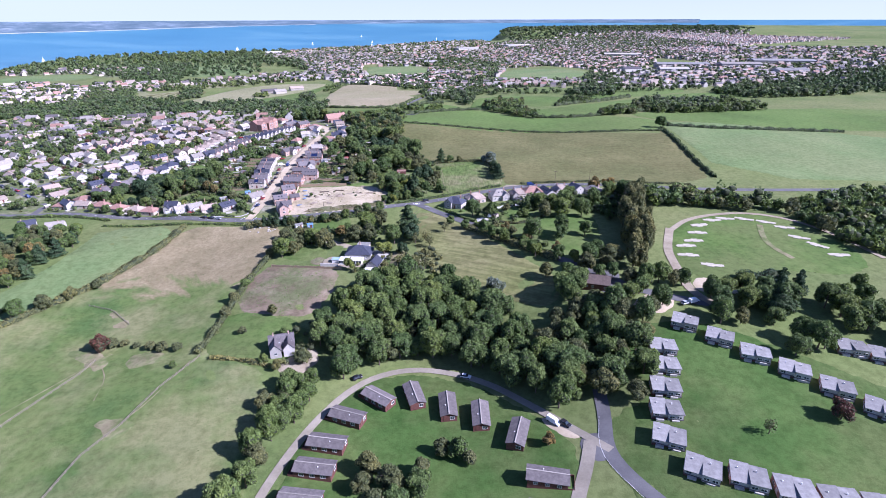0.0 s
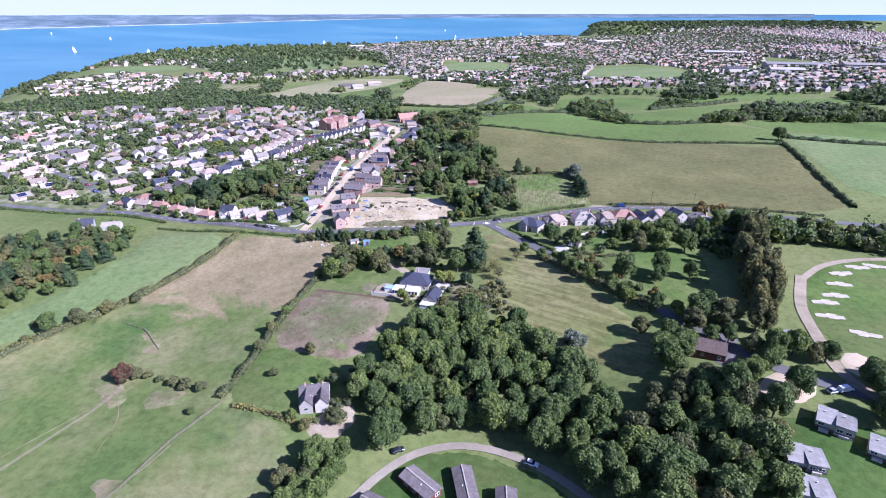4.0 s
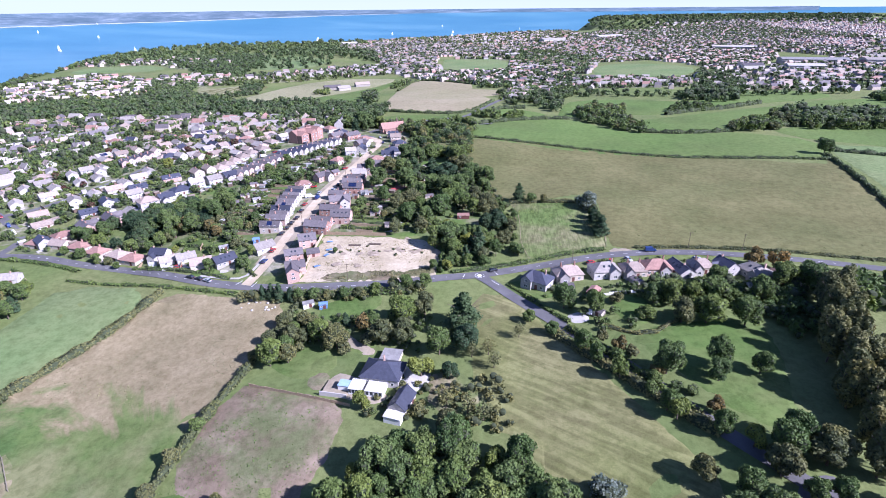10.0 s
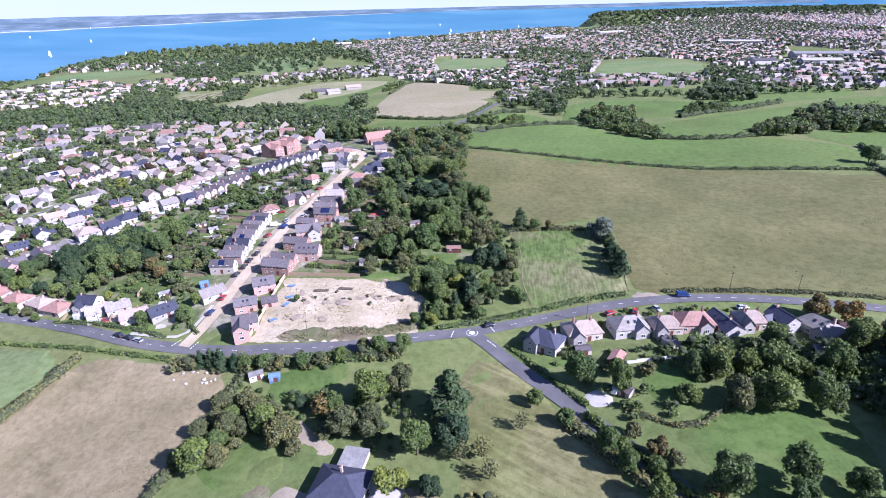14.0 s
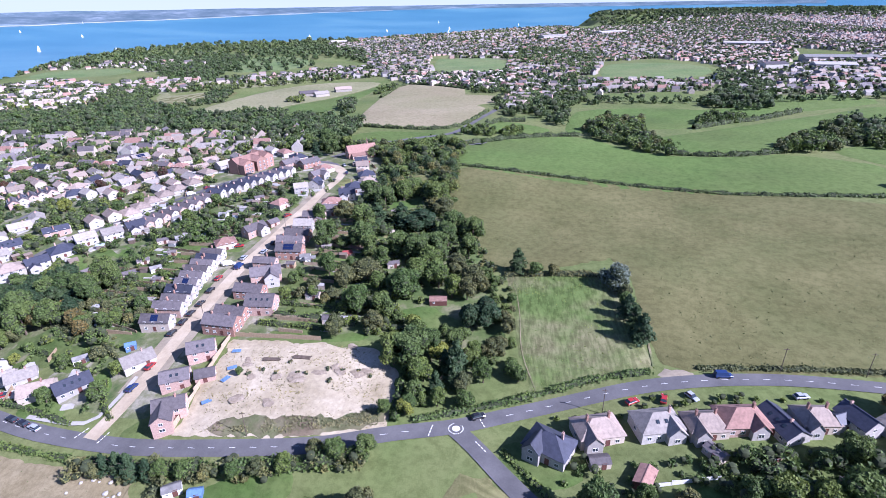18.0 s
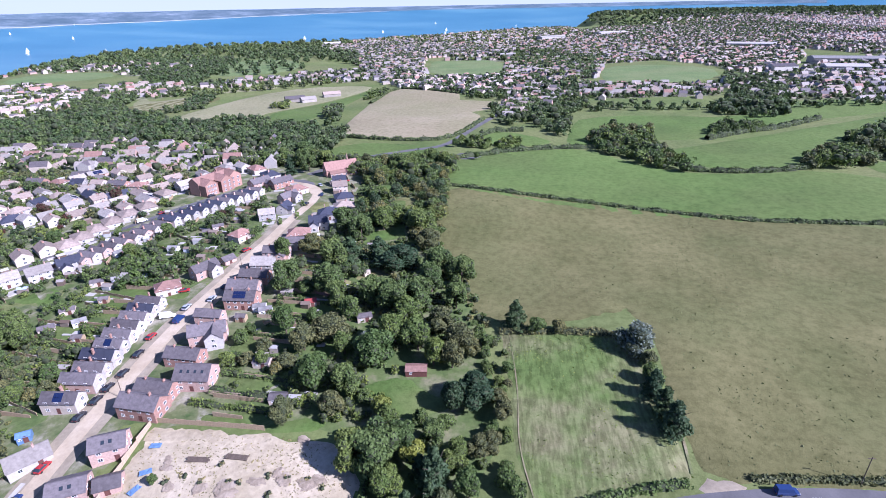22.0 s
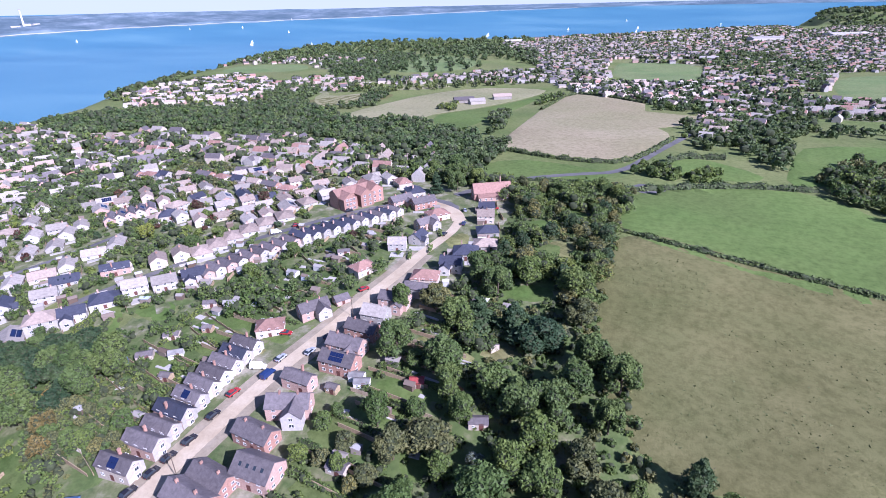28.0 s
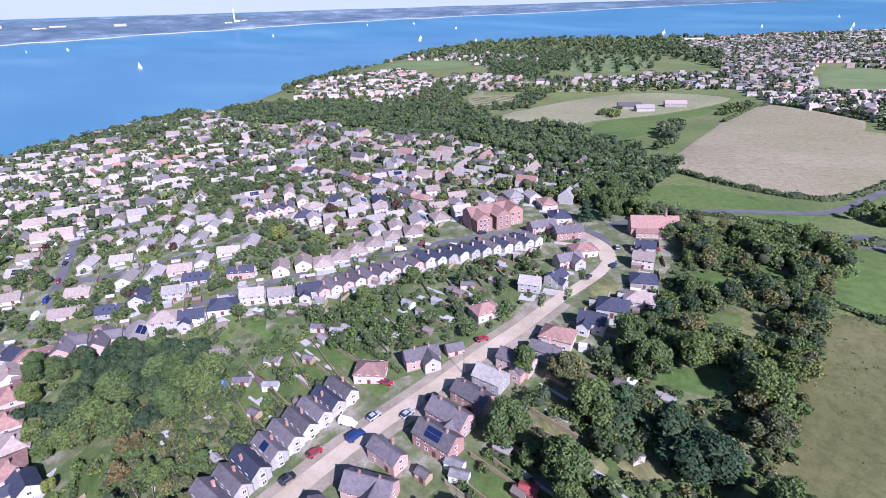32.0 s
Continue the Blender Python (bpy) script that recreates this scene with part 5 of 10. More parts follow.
# trees of the back gardens between the street and the pasture
BACK_GARDEN_TREES = [
    ("ash", -59, 404, 0.97), ("olive", -42, 401, 1.55), ("ash", -36, 394, 0.82), ("olive", -50, 396, 1.10), ("small_b", -53, 388, 1.57), ("small", -72, 398, 1.18), ("small_b", -63, 395, 1.56), ("small", -72, 387, 1.12), ("small_b", -66, 388, 1.35), ("small", -61, 388, 1.03), ("oak", -45, 421, 0.93), ("oak_b", -51, 429, 1.45), ("ash", -39, 413, 0.91), ("ash", -33, 425, 1.45), ("oak", -55, 452, 1.29), ("conifer", -49, 456, 1.64),
    ("olive", -67, 460, 1.31), ("oak", -68, 432, 1.25), ("oak", -24, 421, 1.40), ("oak", -15, 423, 1.26), ("ash", -17, 411, 1.28), ("holly", -28, 453, 2.13), ("conifer", -37, 457, 1.62), ("oak", -10, 448, 1.19), ("oak", -1, 440, 1.14), ("oak", -2, 424, 0.88), ("oak_b", -12, 433, 1.22), ("oak", -22, 484, 1.39), ("olive", -17, 469, 1.39), ("ash", -25, 390, 1.70), ("ash", -21, 401, 1.19), ("ash", -13, 399, 1.36),
    ("olive", -6, 408, 1.26), ("olive", 1, 399, 1.22), ("olive", -1, 391, 0.99), ("ash", -7, 392, 0.93), ("holly", 6, 376, 1.35), ("holly", 1, 374, 0.99), ("ash", -41, 378, 1.28), ("oak", -31, 377, 0.90), ("olive", -33, 368, 0.89), ("small", -25, 374, 0.95), ("olive", -46, 365, 0.89), ("oak", -18, 353, 1.47), ("lime", -19, 368, 1.11), ("oak", -4, 360, 0.75), ("small", -1, 366, 1.16), ("ash", 3, 357, 0.66),
    ("olive", 11, 359, 0.76), ("lime", -8, 354, 1.20), ("oak", -23, 352, 0.98), ("oak", -12, 357, 0.87), ("ash", -42, 385, 0.76), ("small", -46, 379, 1.36), ("small", -71, 403, 0.88), ("small", -8, 367, 1.06), ("ash", -16, 364, 0.80), ("small_b", -55, 384, 1.05), ("silver", -30, 400, 0.68), ("small", -51, 411, 1.37), ("small", -60, 430, 1.60), ("ash", -79, 456, 0.93), ("oak", -49, 476, 1.16), ("ash", -41, 488, 1.46),
    ("oak", -59, 485, 1.12),
]
for kind, x, y, s in BACK_GARDEN_TREES:
    plant(kind, x, y, s * 0.92, min(1.12, 1.2 / s))
for x, y in scatter([(7, 352), (16, 350), (17, 372), (15, 404), (6, 412), (4, 398), (11, 385), (11, 370)], 4.2, 96):
    plant(rnd.choice(["small", "small_b", "olive", "bush", "small"]), x, y, rnd.uniform(0.5, 0.9))
for kind, x, y, s in LONE_TREES:
    if not in_poly(np.array([x]), np.array([y]), BACK_GARDENS)[0] and not by_lane(x, y):
        plant(kind, x, y, s)
for x, y, s in ((-131, 190, 2.1), (-136, 193, 1.7), (-126, 190, 1.5), (-120, 188, 1.3), (-113, 186, 1.8), (-107, 184, 2.0), (-101, 183, 1.8), (-183, 212, 1.6), (-193, 215, 1.5), (-189, 205, 1.4)):
    plant("small_b", x, y + 6, s * 0.62, 0.8)

STUFF_WOODS = [
    ("hedgerow_trees", [(141, 319), (173, 331), (198, 307), (227, 296), (278, 316), (400, 310), (400, 260), (300, 255), (238, 223), (226, 245), (222, 290), (170, 300), (126, 300)], 7.4, 5.4, 10, 200, 1.4, "oak"),
    ("copse", [(100, 310), (130, 306), (128, 285), (109, 284), (103, 296)], 6.5, 3.2, 6, 300, 0.8, "ash"),
    ("garden_trees", [(-155, 449), (-143, 462), (-123, 443), (-136, 430)], 6.5, 3.2, 5.5, 220, 0.9, "ash"),
    ("shore_wood", [(-640, 452), (-690, 560), (-760, 640), (-700, 660), (-628, 640), (-588, 606), (-575, 559), (-594, 525), (-590, 495), (-584, 467)], 8.5, 5.6, 9.5, 90, 1.9, "oak"),
    ("shore_wood", [(-720, 250), (-740, 430), (-790, 600), (-740, 610), (-690, 540), (-650, 430), (-640, 250)], 12, 7, 11, 90, 2.4, "oak"),
    ("far_wood", [(-653, 675), (-640, 746), (-588, 796), (-519, 812), (-468, 864), (-405, 854), (-351, 824), (-304, 797), (-278, 823), (-224, 791), (-161, 745), (-134, 698), (-145, 664), (-167, 664), (-208, 679), (-275, 715), (-331, 736), (-323, 693), (-388, 700), (-419, 714), (-449, 695), (-506, 696), (-525, 652), (-590, 652)], 8.6, 5.2, 8, 110, 1.8, "oak"),
    ("far_wood", [(-148, 690), (-110, 640), (-100, 610), (-112, 588), (-150, 604), (-165, 640)], 9.0, 5.4, 9, 120, 1.8, "oak"),
    ("shore_wood", [(-690, 800), (-800, 870), (-900, 960), (-980, 1100), (-1060, 1260), (-950, 1220), (-880, 1100), (-800, 1000), (-730, 850)], 15, 6.5, 9, 70, 2.5, "oak"),
    ("shore_wood", [(-1060, 1260), (-1080, 1500), (-1100, 1750), (-1000, 1950), (-473, 2176), (-426, 1996), (-599, 1692), (-677, 1536), (-791, 1366), (-950, 1220)], 27, 9, 12, 40, 4.4, "oak"),
    ("far_wood", [(135, 1149), (151, 1456), (181, 1607), (250, 1542), (200, 1320), (165, 1120)], 14, 7, 10, 50, 3.0, "oak"),
    ("far_wood", [(341, 1095), (421, 1095), (371, 1001), (372, 949), (295, 808), (266, 826), (291, 925)], 12, 6.5, 10, 60, 2.6, "oak"),
    ("far_wood", [(24, 771), (73, 951), (105, 974), (109, 845), (76, 777), (68, 665), (62, 675), (40, 757)], 13, 5.5, 8.5, 80, 2.2, "oak"),
    ("hedgerow_trees", [(84, 671), (109, 719), (143, 715), (134, 666), (139, 622), (134, 595), (111, 604), (84, 650)], 8.0, 5, 9, 260, 1.15, "oak"),
    ("hedgerow_trees", [(279, 690), (420, 720), (430, 640), (290, 605), (264, 622)], 9.5, 6, 10, 260, 1.15, "oak"),
    ("far_wood", [(-145, 740), (-150, 773), (-177, 843), (-176, 892), (-160, 850), (-140, 765)], 8.5, 5.5, 8.5, 120, 1.7, "oak"),
    ("far_wood", [(-263, 905), (-269, 953), (-240, 918), (-242, 889)], 9, 4.5, 6, 90, 1.7, "oak"),
    ("far_wood", [(-159, 966), (-161, 1013), (-150, 1059), (-138, 1033), (-146, 966)], 10, 5, 7, 90, 1.9, "oak"),
    ("far_wood", [(500, 3150), (560, 3900), (900, 4900), (1700, 5600), (2700, 4700), (2028, 3401), (980, 3351), (640, 3150)], 80, 20, 14, 22, 11, "oak"),
    ("far_wood", [(486, 2880), (542, 3187), (797, 3224), (1263, 3366), (1900, 3206), (1700, 3000), (1300, 3120), (843, 2990), (725, 2940)], 38, 14, 12, 30, 6.5, "oak"),
    ("far_wood", [(900, 3150), (1000, 3450), (1700, 3700), (2200, 3500), (1900, 3250), (1400, 3150)], 60, 15, 12, 24, 9, "oak"),
    ("far_wood", [(450, 820), (560, 900), (700, 850), (640, 760), (480, 740)], 13, 7, 11, 80, 2.6, "oak"),
    ("far_wood", [(-200, 748), (-135, 700), (-112, 692), (-108, 663), (-122, 641), (-136, 620), (-172, 678)], 8.5, 5.6, 9.5, 220, 1.3, "oak"),
    ("far_wood", [(-493, 1021), (-431, 1021), (-360, 1075), (-380, 1050), (-400, 1030), (-370, 965), (-341, 885), (-381, 859), (-400, 858), (-383, 913), (-417, 997), (-460, 985)], 11, 5.0, 6.5, 90, 1.9, "oak"),
    ("far_wood", [(-668, 1034), (-583, 993), (-514, 991), (-484, 985), (-462, 916), (-408, 855), (-371, 832), (-413, 833), (-491, 861)], 10.5, 5.2, 7.5, 90, 1.9, "oak"),
    ("far_wood", [(-798, 1438), (-749, 1631), (-600, 1530), (-500, 1250), (-469, 1119), (-539, 1088)], 15, 6.0, 8, 60, 2.6, "oak"),
    ("hedgerow_trees", [(-20, 671), (-4, 672), (5, 657), (33, 666), (30, 645), (9, 640), (-5, 640), (-14, 650)], 6.5, 3.6, 5.5, 200, 1.1, "ash"),
    ("far_wood", [(8, 847), (38, 882), (76, 945), (108, 972), (118, 860), (84, 790), (72, 696), (57, 735), (39, 741), (26, 724), (9, 761), (12, 815)], 11, 5.2, 8, 120, 1.7, "oak"),
    ("far_wood", [(13, 1626), (75, 1748), (207, 1750), (160, 1366), (101, 1243), (68, 1345)], 17, 7.5, 10, 50, 3.0, "oak"),
    ("far_wood", [(-5, 995), (31, 974), (26, 930), (-12, 935), (-29, 948)], 9, 4.6, 7, 90, 1.7, "oak"),
    ("garden_trees", [(-71, 574), (-53, 597), (-27, 610), (-14, 587), (-12, 569), (-40, 560), (-65, 555)], 8.0, 5.4, 10.5, 420, 0.9, "oak"),
    ("far_wood", [(284, 910), (323, 869), (291, 798), (262, 782), (226, 815)], 11, 6.0, 9, 90, 2.0, "oak"),
    ("hedgerow_trees", [(184, 709), (203, 735), (239, 751), (241, 732), (217, 710)], 8.0, 5.0, 8, 260, 1.15, "oak"),
    ("hedgerow_trees", [(217, 624), (235, 644), (270, 644), (249, 599), (205, 591)], 8.0, 5.4, 9, 260, 1.15, "oak"),
    ("far_wood", [(311, 713), (350, 727), (400, 700), (360, 630), (285, 626), (276, 654)], 9.0, 6.0, 10, 110, 1.8, "oak"),
]
for i, (name, poly, gap, r, h, n, size, leaf) in enumerate(STUFF_WOODS):
    pts = scatter(poly, gap, 200 + i)
    pts = pts[coast_depth(pts[:, 0], pts[:, 1]) > 12]
    text = "dense broadleaved trees, dark green" if leaf == "oak" else "mixed garden and hedgerow trees"
    if len(pts) < 24:
        wood_mesh(name, pts, r, h, n, size, leaf, 300 + i, text)
        continue
    mixed = np.random.default_rng(i).integers(0, 5, len(pts))
    for k, kind in enumerate(("oak", "oak", "olive") if name == "garden_trees" else ("wood", "wood", "oak") if name in ("far_wood", "shore_wood") else (leaf, "ash" if leaf != "ash" else "oak", "olive")):
        these = pts[(mixed // 2) == k] if k < 2 else pts[mixed == 4]
        wood_mesh(name, these, r * (1.0, 0.9, 0.8)[k], h * (1.0, 0.9, 0.85)[k], n, size, kind, 300 + i + 40 * k, text)

HEDGES = [
    ([(-146, 315), (-151, 290), (-158, 266), (-166, 246), (-175, 233), (-186, 213), (-194, 192), (-210, 176)], 4.2, 2.6, "olive"),
    ([(-78, 304), (-81, 282), (-83, 262), (-86, 244), (-88, 221), (-89, 200), (-91, 184)], 2.8, 2.3, "olive"),
    ([(27, 286), (34, 276), (46, 262), (58, 247), (69, 236)], 3.8, 2.4, "olive"),
    ([(33, 287), (49, 266), (66, 243)], 2.5, 2.2, "ash"),
    ([(-13, 545), (16, 536), (86, 525), (161, 506), (240, 499)], 2.6, 1.8, "olive"),
    ([(-13, 325 + 4), (0, 333), (20, 340), (39, 348), (57, 351)], 2.2, 1.6, "ash"),
    ([(72, 353), (96, 354), (134, 354), (190, 346)], 1.8, 1.3, "olive"),
    ([(134, 598), (157, 592), (187, 592), (220, 603), (281, 636)], 4, 3.5, "oak"),
    ([(179, 688), (224, 721), (248, 730), (312, 781)], 6, 4.5, "oak"),
    ([(-20, 611), (37, 643), (80, 651)], 4, 3.5, "oak"),
    ([(-3, 651), (4, 699), (36, 706)], 4, 4, "olive"),
    ([(-33, 620), (-57, 620), (-104, 606)], 3, 2.2, "oak"),
    ([(14, 409), (30, 409), (52, 407)], 2.8, 2.0, "olive"),
    ([(-122, 694), (-87, 675), (-52, 666), (-25, 672), (-10, 710), (2, 763)], 3.5, 3, "oak"),
    ([(-141, 919), (-136, 1057), (-83, 1018), (-34, 977)], 4, 3, "oak"),
    ([(241, 513), (225, 425), (216, 362)], 3.5, 2.4, "oak"),
    ([(262, 560), (250, 512), (420, 502)], 4, 3, "oak"),
    ([(-201, 326), (-149, 320), (-110, 314)], 1.6, 1.4, "ash"),
    ([(-101, 312), (-78, 310), (-50, 311), (-24, 316)], 4.0, 4.0, "ash"),
    ([(-330, 346), (-262, 346), (-215, 339), (-203, 336)], 2.0, 1.6, "ash"),
    ([(-19, 360), (-19, 340), (-19, 328)], 2.5, 2.4, "ash"),
    ([(-84, 180), (-73, 178), (-60, 174)], 1.6, 1.4, "olive"),
    ([(147, 211), (165, 210)], 5.0, 4.0, "conifer"),
    ([(12, 319), (26, 301), (34, 291)], 1.4, 1.2, "ash"),
]
for i, (pts, w, h, leaf) in enumerate(HEDGES):
    far = max(abs(p[1]) for p in pts) > 480
    leaf = "wood" if far else leaf
    hedge(pts, w, h, leaf, 14.0 * (1 + w / 3) if not far else 12.0, 0.6 if not far else 0.9, "uneven field hedge, dull green" if leaf != "conifer" else "clipped block of dark conifer hedge", 400 + i)

# ---- buildings ----
WIN = {}


def window_mesh(w, h):
    """A framed window with a glass pane, facing -y, its centre at the origin."""
    if (w, h) not in WIN:
        bm = bmesh.new()
        f, d = 0.1, 0.08
        xs = [-w / 2, -w / 2 + f, -0.04, 0.04, w / 2 - f, w / 2]
        zs = [-h / 2, -h / 2 + f, h / 2 - f, h / 2]
        v = {(i, k): bm.verts.new((x, -d, z)) for i, x in enumerate(xs) for k, z in enumerate(zs)}
        for i in range(5):
            for k in range(3):
                if not (k == 1 and i in (1, 3)):
                    bm.faces.new((v[i, k], v[i + 1, k], v[i + 1, k + 1], v[i, k + 1]))
        for i in (1, 3):
            c = [v[i, 1], v[i + 1, 1], v[i + 1, 2], v[i, 2]]
            r = [bm.verts.new((q.co.x, -0.02, q.co.z)) for q in c]
            for k in range(4):
                bm.faces.new((c[k], c[(k + 1) % 4], r[(k + 1) % 4], r[k]))
            bm.faces.new(r).material_index = 1
        rim = [v[0, 0], v[5, 0], v[5, 3], v[0, 3]]
        ring = [v[i, 0] for i in range(6)] + [v[5, 1], v[5, 2]] + [v[i, 3] for i in range(5, -1, -1)] + [v[0, 2], v[0, 1]]
        back = [bm.verts.new((q.co.x, 0.02, q.co.z)) for q in ring]
        for k in range(len(ring)):
            j = (k + 1) % len(ring)
            bm.faces.new((ring[j], ring[k], back[k], back[j]))
        me = bpy.data.meshes.new("window")
        bm.to_mesh(me)
        bm.free()
        me.materials.append(M["frame_white"])
        me.materials.append(M["glass"])
        WIN[(w, h)] = me
    return WIN[(w, h)]


def put_window(root, x, y, z, rz, w=1.2, h=1.25):
    ob = link_mesh("window", window_mesh(w, h), root)
    ob.matrix_basis = pose(x, y, z, 0, 0, rz)
    return ob


def put_door(root, x, y, rz, col="timber"):
    bm = bmesh.new()
    box(bm, -0.5, 0.5, -0.06, 0.02, 0, 2.1)
    box(bm, -0.6, -0.5, -0.09, 0.02, 0, 2.2)
    box(bm, 0.5, 0.6, -0.09, 0.02, 0, 2.2)
    box(bm, -0.6, 0.6, -0.09, 0.02, 2.1, 2.2)
    ob = part("door", bm, M[col], root)
    ob.matrix_basis = pose(x, y, 0, 0, 0, rz)


def gable_walls(L, W, e, rise, low=-3.0):
    bm = bmesh.new()
    prof = [(-W / 2, low), (W / 2, low), (W / 2, e), (0, e + rise), (-W / 2, e)]
    ends = [[bm.verts.new((x, y, z)) for y, z in prof] for x in (-L / 2, L / 2)]
    bm.faces.new(ends[0][::-1])
    bm.faces.new(ends[1])
    for i in range(5):
        j = (i + 1) % 5
        bm.faces.new((ends[0][i], ends[0][j], ends[1][j], ends[1][i]))
    return bm


def gable_roof(L, W, e, rise, over=0.35, t=0.16, verge=0.25):
    bm = bmesh.new()
    k = rise / (W / 2)
    for s in (-1, 1):
        yo, zo = s * (W / 2 + over), e - over * k
        sec = [(yo, zo + 0.02), (0, e + rise + 0.02), (0, e + rise + t + 0.05), (yo, zo + t)]
        a = [bm.verts.new((-L / 2 - verge, y, z)) for y, z in sec]
        b = [bm.verts.new((L / 2 + verge, y, z)) for y, z in sec]
        for i in range(4):
            j = (i + 1) % 4
            q = (a[i], a[j], b[j], b[i])
            bm.faces.new(q if s > 0 else q[::-1])
        bm.faces.new(a[::-1] if s > 0 else a)
        bm.faces.new(b if s > 0 else b[::-1])
    box(bm, -L / 2 - verge, L / 2 + verge, -0.14, 0.14, e + rise + t - 0.02, e + rise + t + 0.1)
    bmesh.ops.recalc_face_normals(bm, faces=bm.faces)
    return bm


def hip_roof(L, W, e, rise, over=0.4, t=0.12):
    bm = bmesh.new()
    a, b = L / 2 + over, W / 2 + over
    r = max((L - W) / 2, 0.15)
    lo = [bm.verts.new((x, y, e - 0.12)) for x, y in ((-a, -b), (a, -b), (a, b), (-a, b))]
    up = [bm.verts.new((x, y, e + t - 0.12)) for x, y in ((-a, -b), (a, -b), (a, b), (-a, b))]
    p, q = bm.verts.new((-r, 0, e + rise)), bm.verts.new((r, 0, e + rise))
    bm.faces.new(lo[::-1])
    for i in range(4):
        bm.faces.new((lo[i], lo[(i + 1) % 4], up[(i + 1) % 4], up[i]))
    bm.faces.new((up[0], up[1], q, p))
    bm.faces.new((up[1], up[2], q))
    bm.faces.new((up[2], up[3], p, q))
    bm.faces.new((up[3], up[0], p))
    return bm


def chimney(root, x, y, z0, z1, wall="brick", w=0.5, d=0.8):
    bm = bmesh.new()
    box(bm, -w / 2, w / 2, -d / 2, d / 2, z0, z1)
    box(bm, -w / 2 - 0.07, w / 2 + 0.07, -d / 2 - 0.07, d / 2 + 0.07, z1, z1 + 0.14)
    ob = part("chimney", bm, M[wall], root)
    ob.location = (x, y, 0)
    pots = bmesh.new()
    for k in (-0.25, 0.25):
        bmesh.ops.create_cone(pots, cap_ends=True, segments=8, radius1=0.14, radius2=0.11, depth=0.45, matrix=Matrix.Translation((0, k * d, z1 + 0.34)))
    part("chimney_pot", pots, M["pot"], ob)


def solar_array(root, L, W, e, rise, side, n=4):
    """Panels lying just above one roof slope."""
    ang = math.atan2(rise, W / 2)
    for i in range(n):
        for j in range(2):
            bm = boxed(-0.48, 0.48, -0.75, 0.75, 0.0, 0.06)
            ob = part("solar_panel", bm, M["solar"], root)
            u = (0.3 + 0.36 * j) * math.hypot(rise, W / 2)
            y = side * (W / 2 - u * math.cos(ang))
            ob.matrix_basis = pose((i - (n - 1) / 2) * 1.02, y, e + u * math.sin(ang) + 0.28, -side * math.degrees(ang), 0, 0)


def house(label, L, W, e, rise, wall, roof, form="gable", stacks=((3.4, 0),), floors=2, cols=3, gable_win=1, wing=None, bay=False, solar=0, door="timber", category="house", porch=False, lights=0):
    """A house with its ridge along x; floors of windows on the long sides, and on the gables."""
    root = tagged(new("house" if category != "bungalow" else "bungalow"), label, category)
    if form == "hip":
        part("wall", boxed(-L / 2, L / 2, -W / 2, W / 2, -3.0, e), M[wall], root)
        part("roof", hip_roof(L, W, e, rise), M[roof], root)
    else:
        part("wall", gable_walls(L, W, e, rise), M[wall], root)
        part("roof", gable_roof(L, W, e, rise), M[roof], root)
    for x, y in stacks:
        top = e + rise * (1 - abs(y) / (W / 2))
        chimney(root, x, y, top - 0.8, e + rise + 0.85, "brick" if wall != "render" else "pink_brick")
    for f in range(floors):
        z = 1.45 + f * 2.6
        for i in range(cols):
            x = (i + 0.5) / cols * L * 0.9 - L * 0.45
            for s, rz in ((-1, 0), (1, 180)):
                if f == 0 and s == -1 and i == cols // 2:
                    put_door(root, x, -W / 2, 0, door)
                    continue
                put_window(root, x, s * W / 2, z, rz)
        for i in range(gable_win):
            y = (i + 0.5) / gable_win * W * 0.8 - W * 0.4
            put_window(root, L / 2, y, z, 90)
            put_window(root, -L / 2, y, z, -90)
    if wing:
        wl, ww, we, wr, wx, wy, wy2, wmat = wing
        w = part("wing", gable_walls(wl, ww, we, wr), M[wmat], root)
        w.matrix_basis = pose(wx, wy, 0, 0, 0, 90 if wy2 else 0)
        r = part("wing_roof", gable_roof(wl, ww, we, wr), M[roof], root)
        r.matrix_basis = w.matrix_basis.copy()
        if wy2:
            put_window(root, wx, wy - wl / 2, 1.5, 0, 1.6, 1.3)
            if we > 4:
                put_window(root, wx, wy - wl / 2, 4.0, 0, 1.2, 1.2)
    if bay:
        for z in (1.4, 4.0):
            bm = bmesh.new()
            v = []
            for zz in (z - 1.3 if z < 2 else z - 1.0, z + 0.95):
                v.append([bm.verts.new((x, y, zz)) for x, y in ((L / 2 - 0.1, -1.5), (L / 2 + 0.75, -0.8), (L / 2 + 0.75, 0.8), (L / 2 - 0.1, 1.5))])
            for i in range(3):
                bm.faces.new((v[0][i], v[0][i + 1], v[1][i + 1], v[1][i]))
            bm.faces.new(v[1])
            part("bay", bm, M["cream"], root)
            put_window(root, L / 2 + 0.75, 0, z, 90, 1.3, 1.3)
        front = gable_walls(0.24, W - 0.1, e, rise - 0.1, -1.0)
        f = part("front_wall", front, M["render"], root)
        f.location = (L / 2 + 0.02, 0, 0)
        put_window(root, L / 2 + 0.14, 0, e + rise * 0.35, 90, 0.8, 0.9)
    if porch:
        part("porch", boxed(L * 0.05, L * 0.05 + 2.0, -W / 2 - 1.2, -W / 2 + 0.05, -1.0, 2.4), M[wall], root)
    for i in range(lights):
        ang = math.degrees(math.atan2(rise, W / 2))
        bm = boxed(-0.4, 0.4, -0.55, 0.55, 0, 0.08)
        ob = part("skylight", bm, M["glass"], root)
        ob.matrix_basis = pose((i - (lights - 1) / 2) * L * 0.2, -W * 0.25, e + rise * 0.5 + 0.22, ang, 0, 0)
    if solar:
        solar_array(root, L, W, e, rise, -1, solar)
    return root


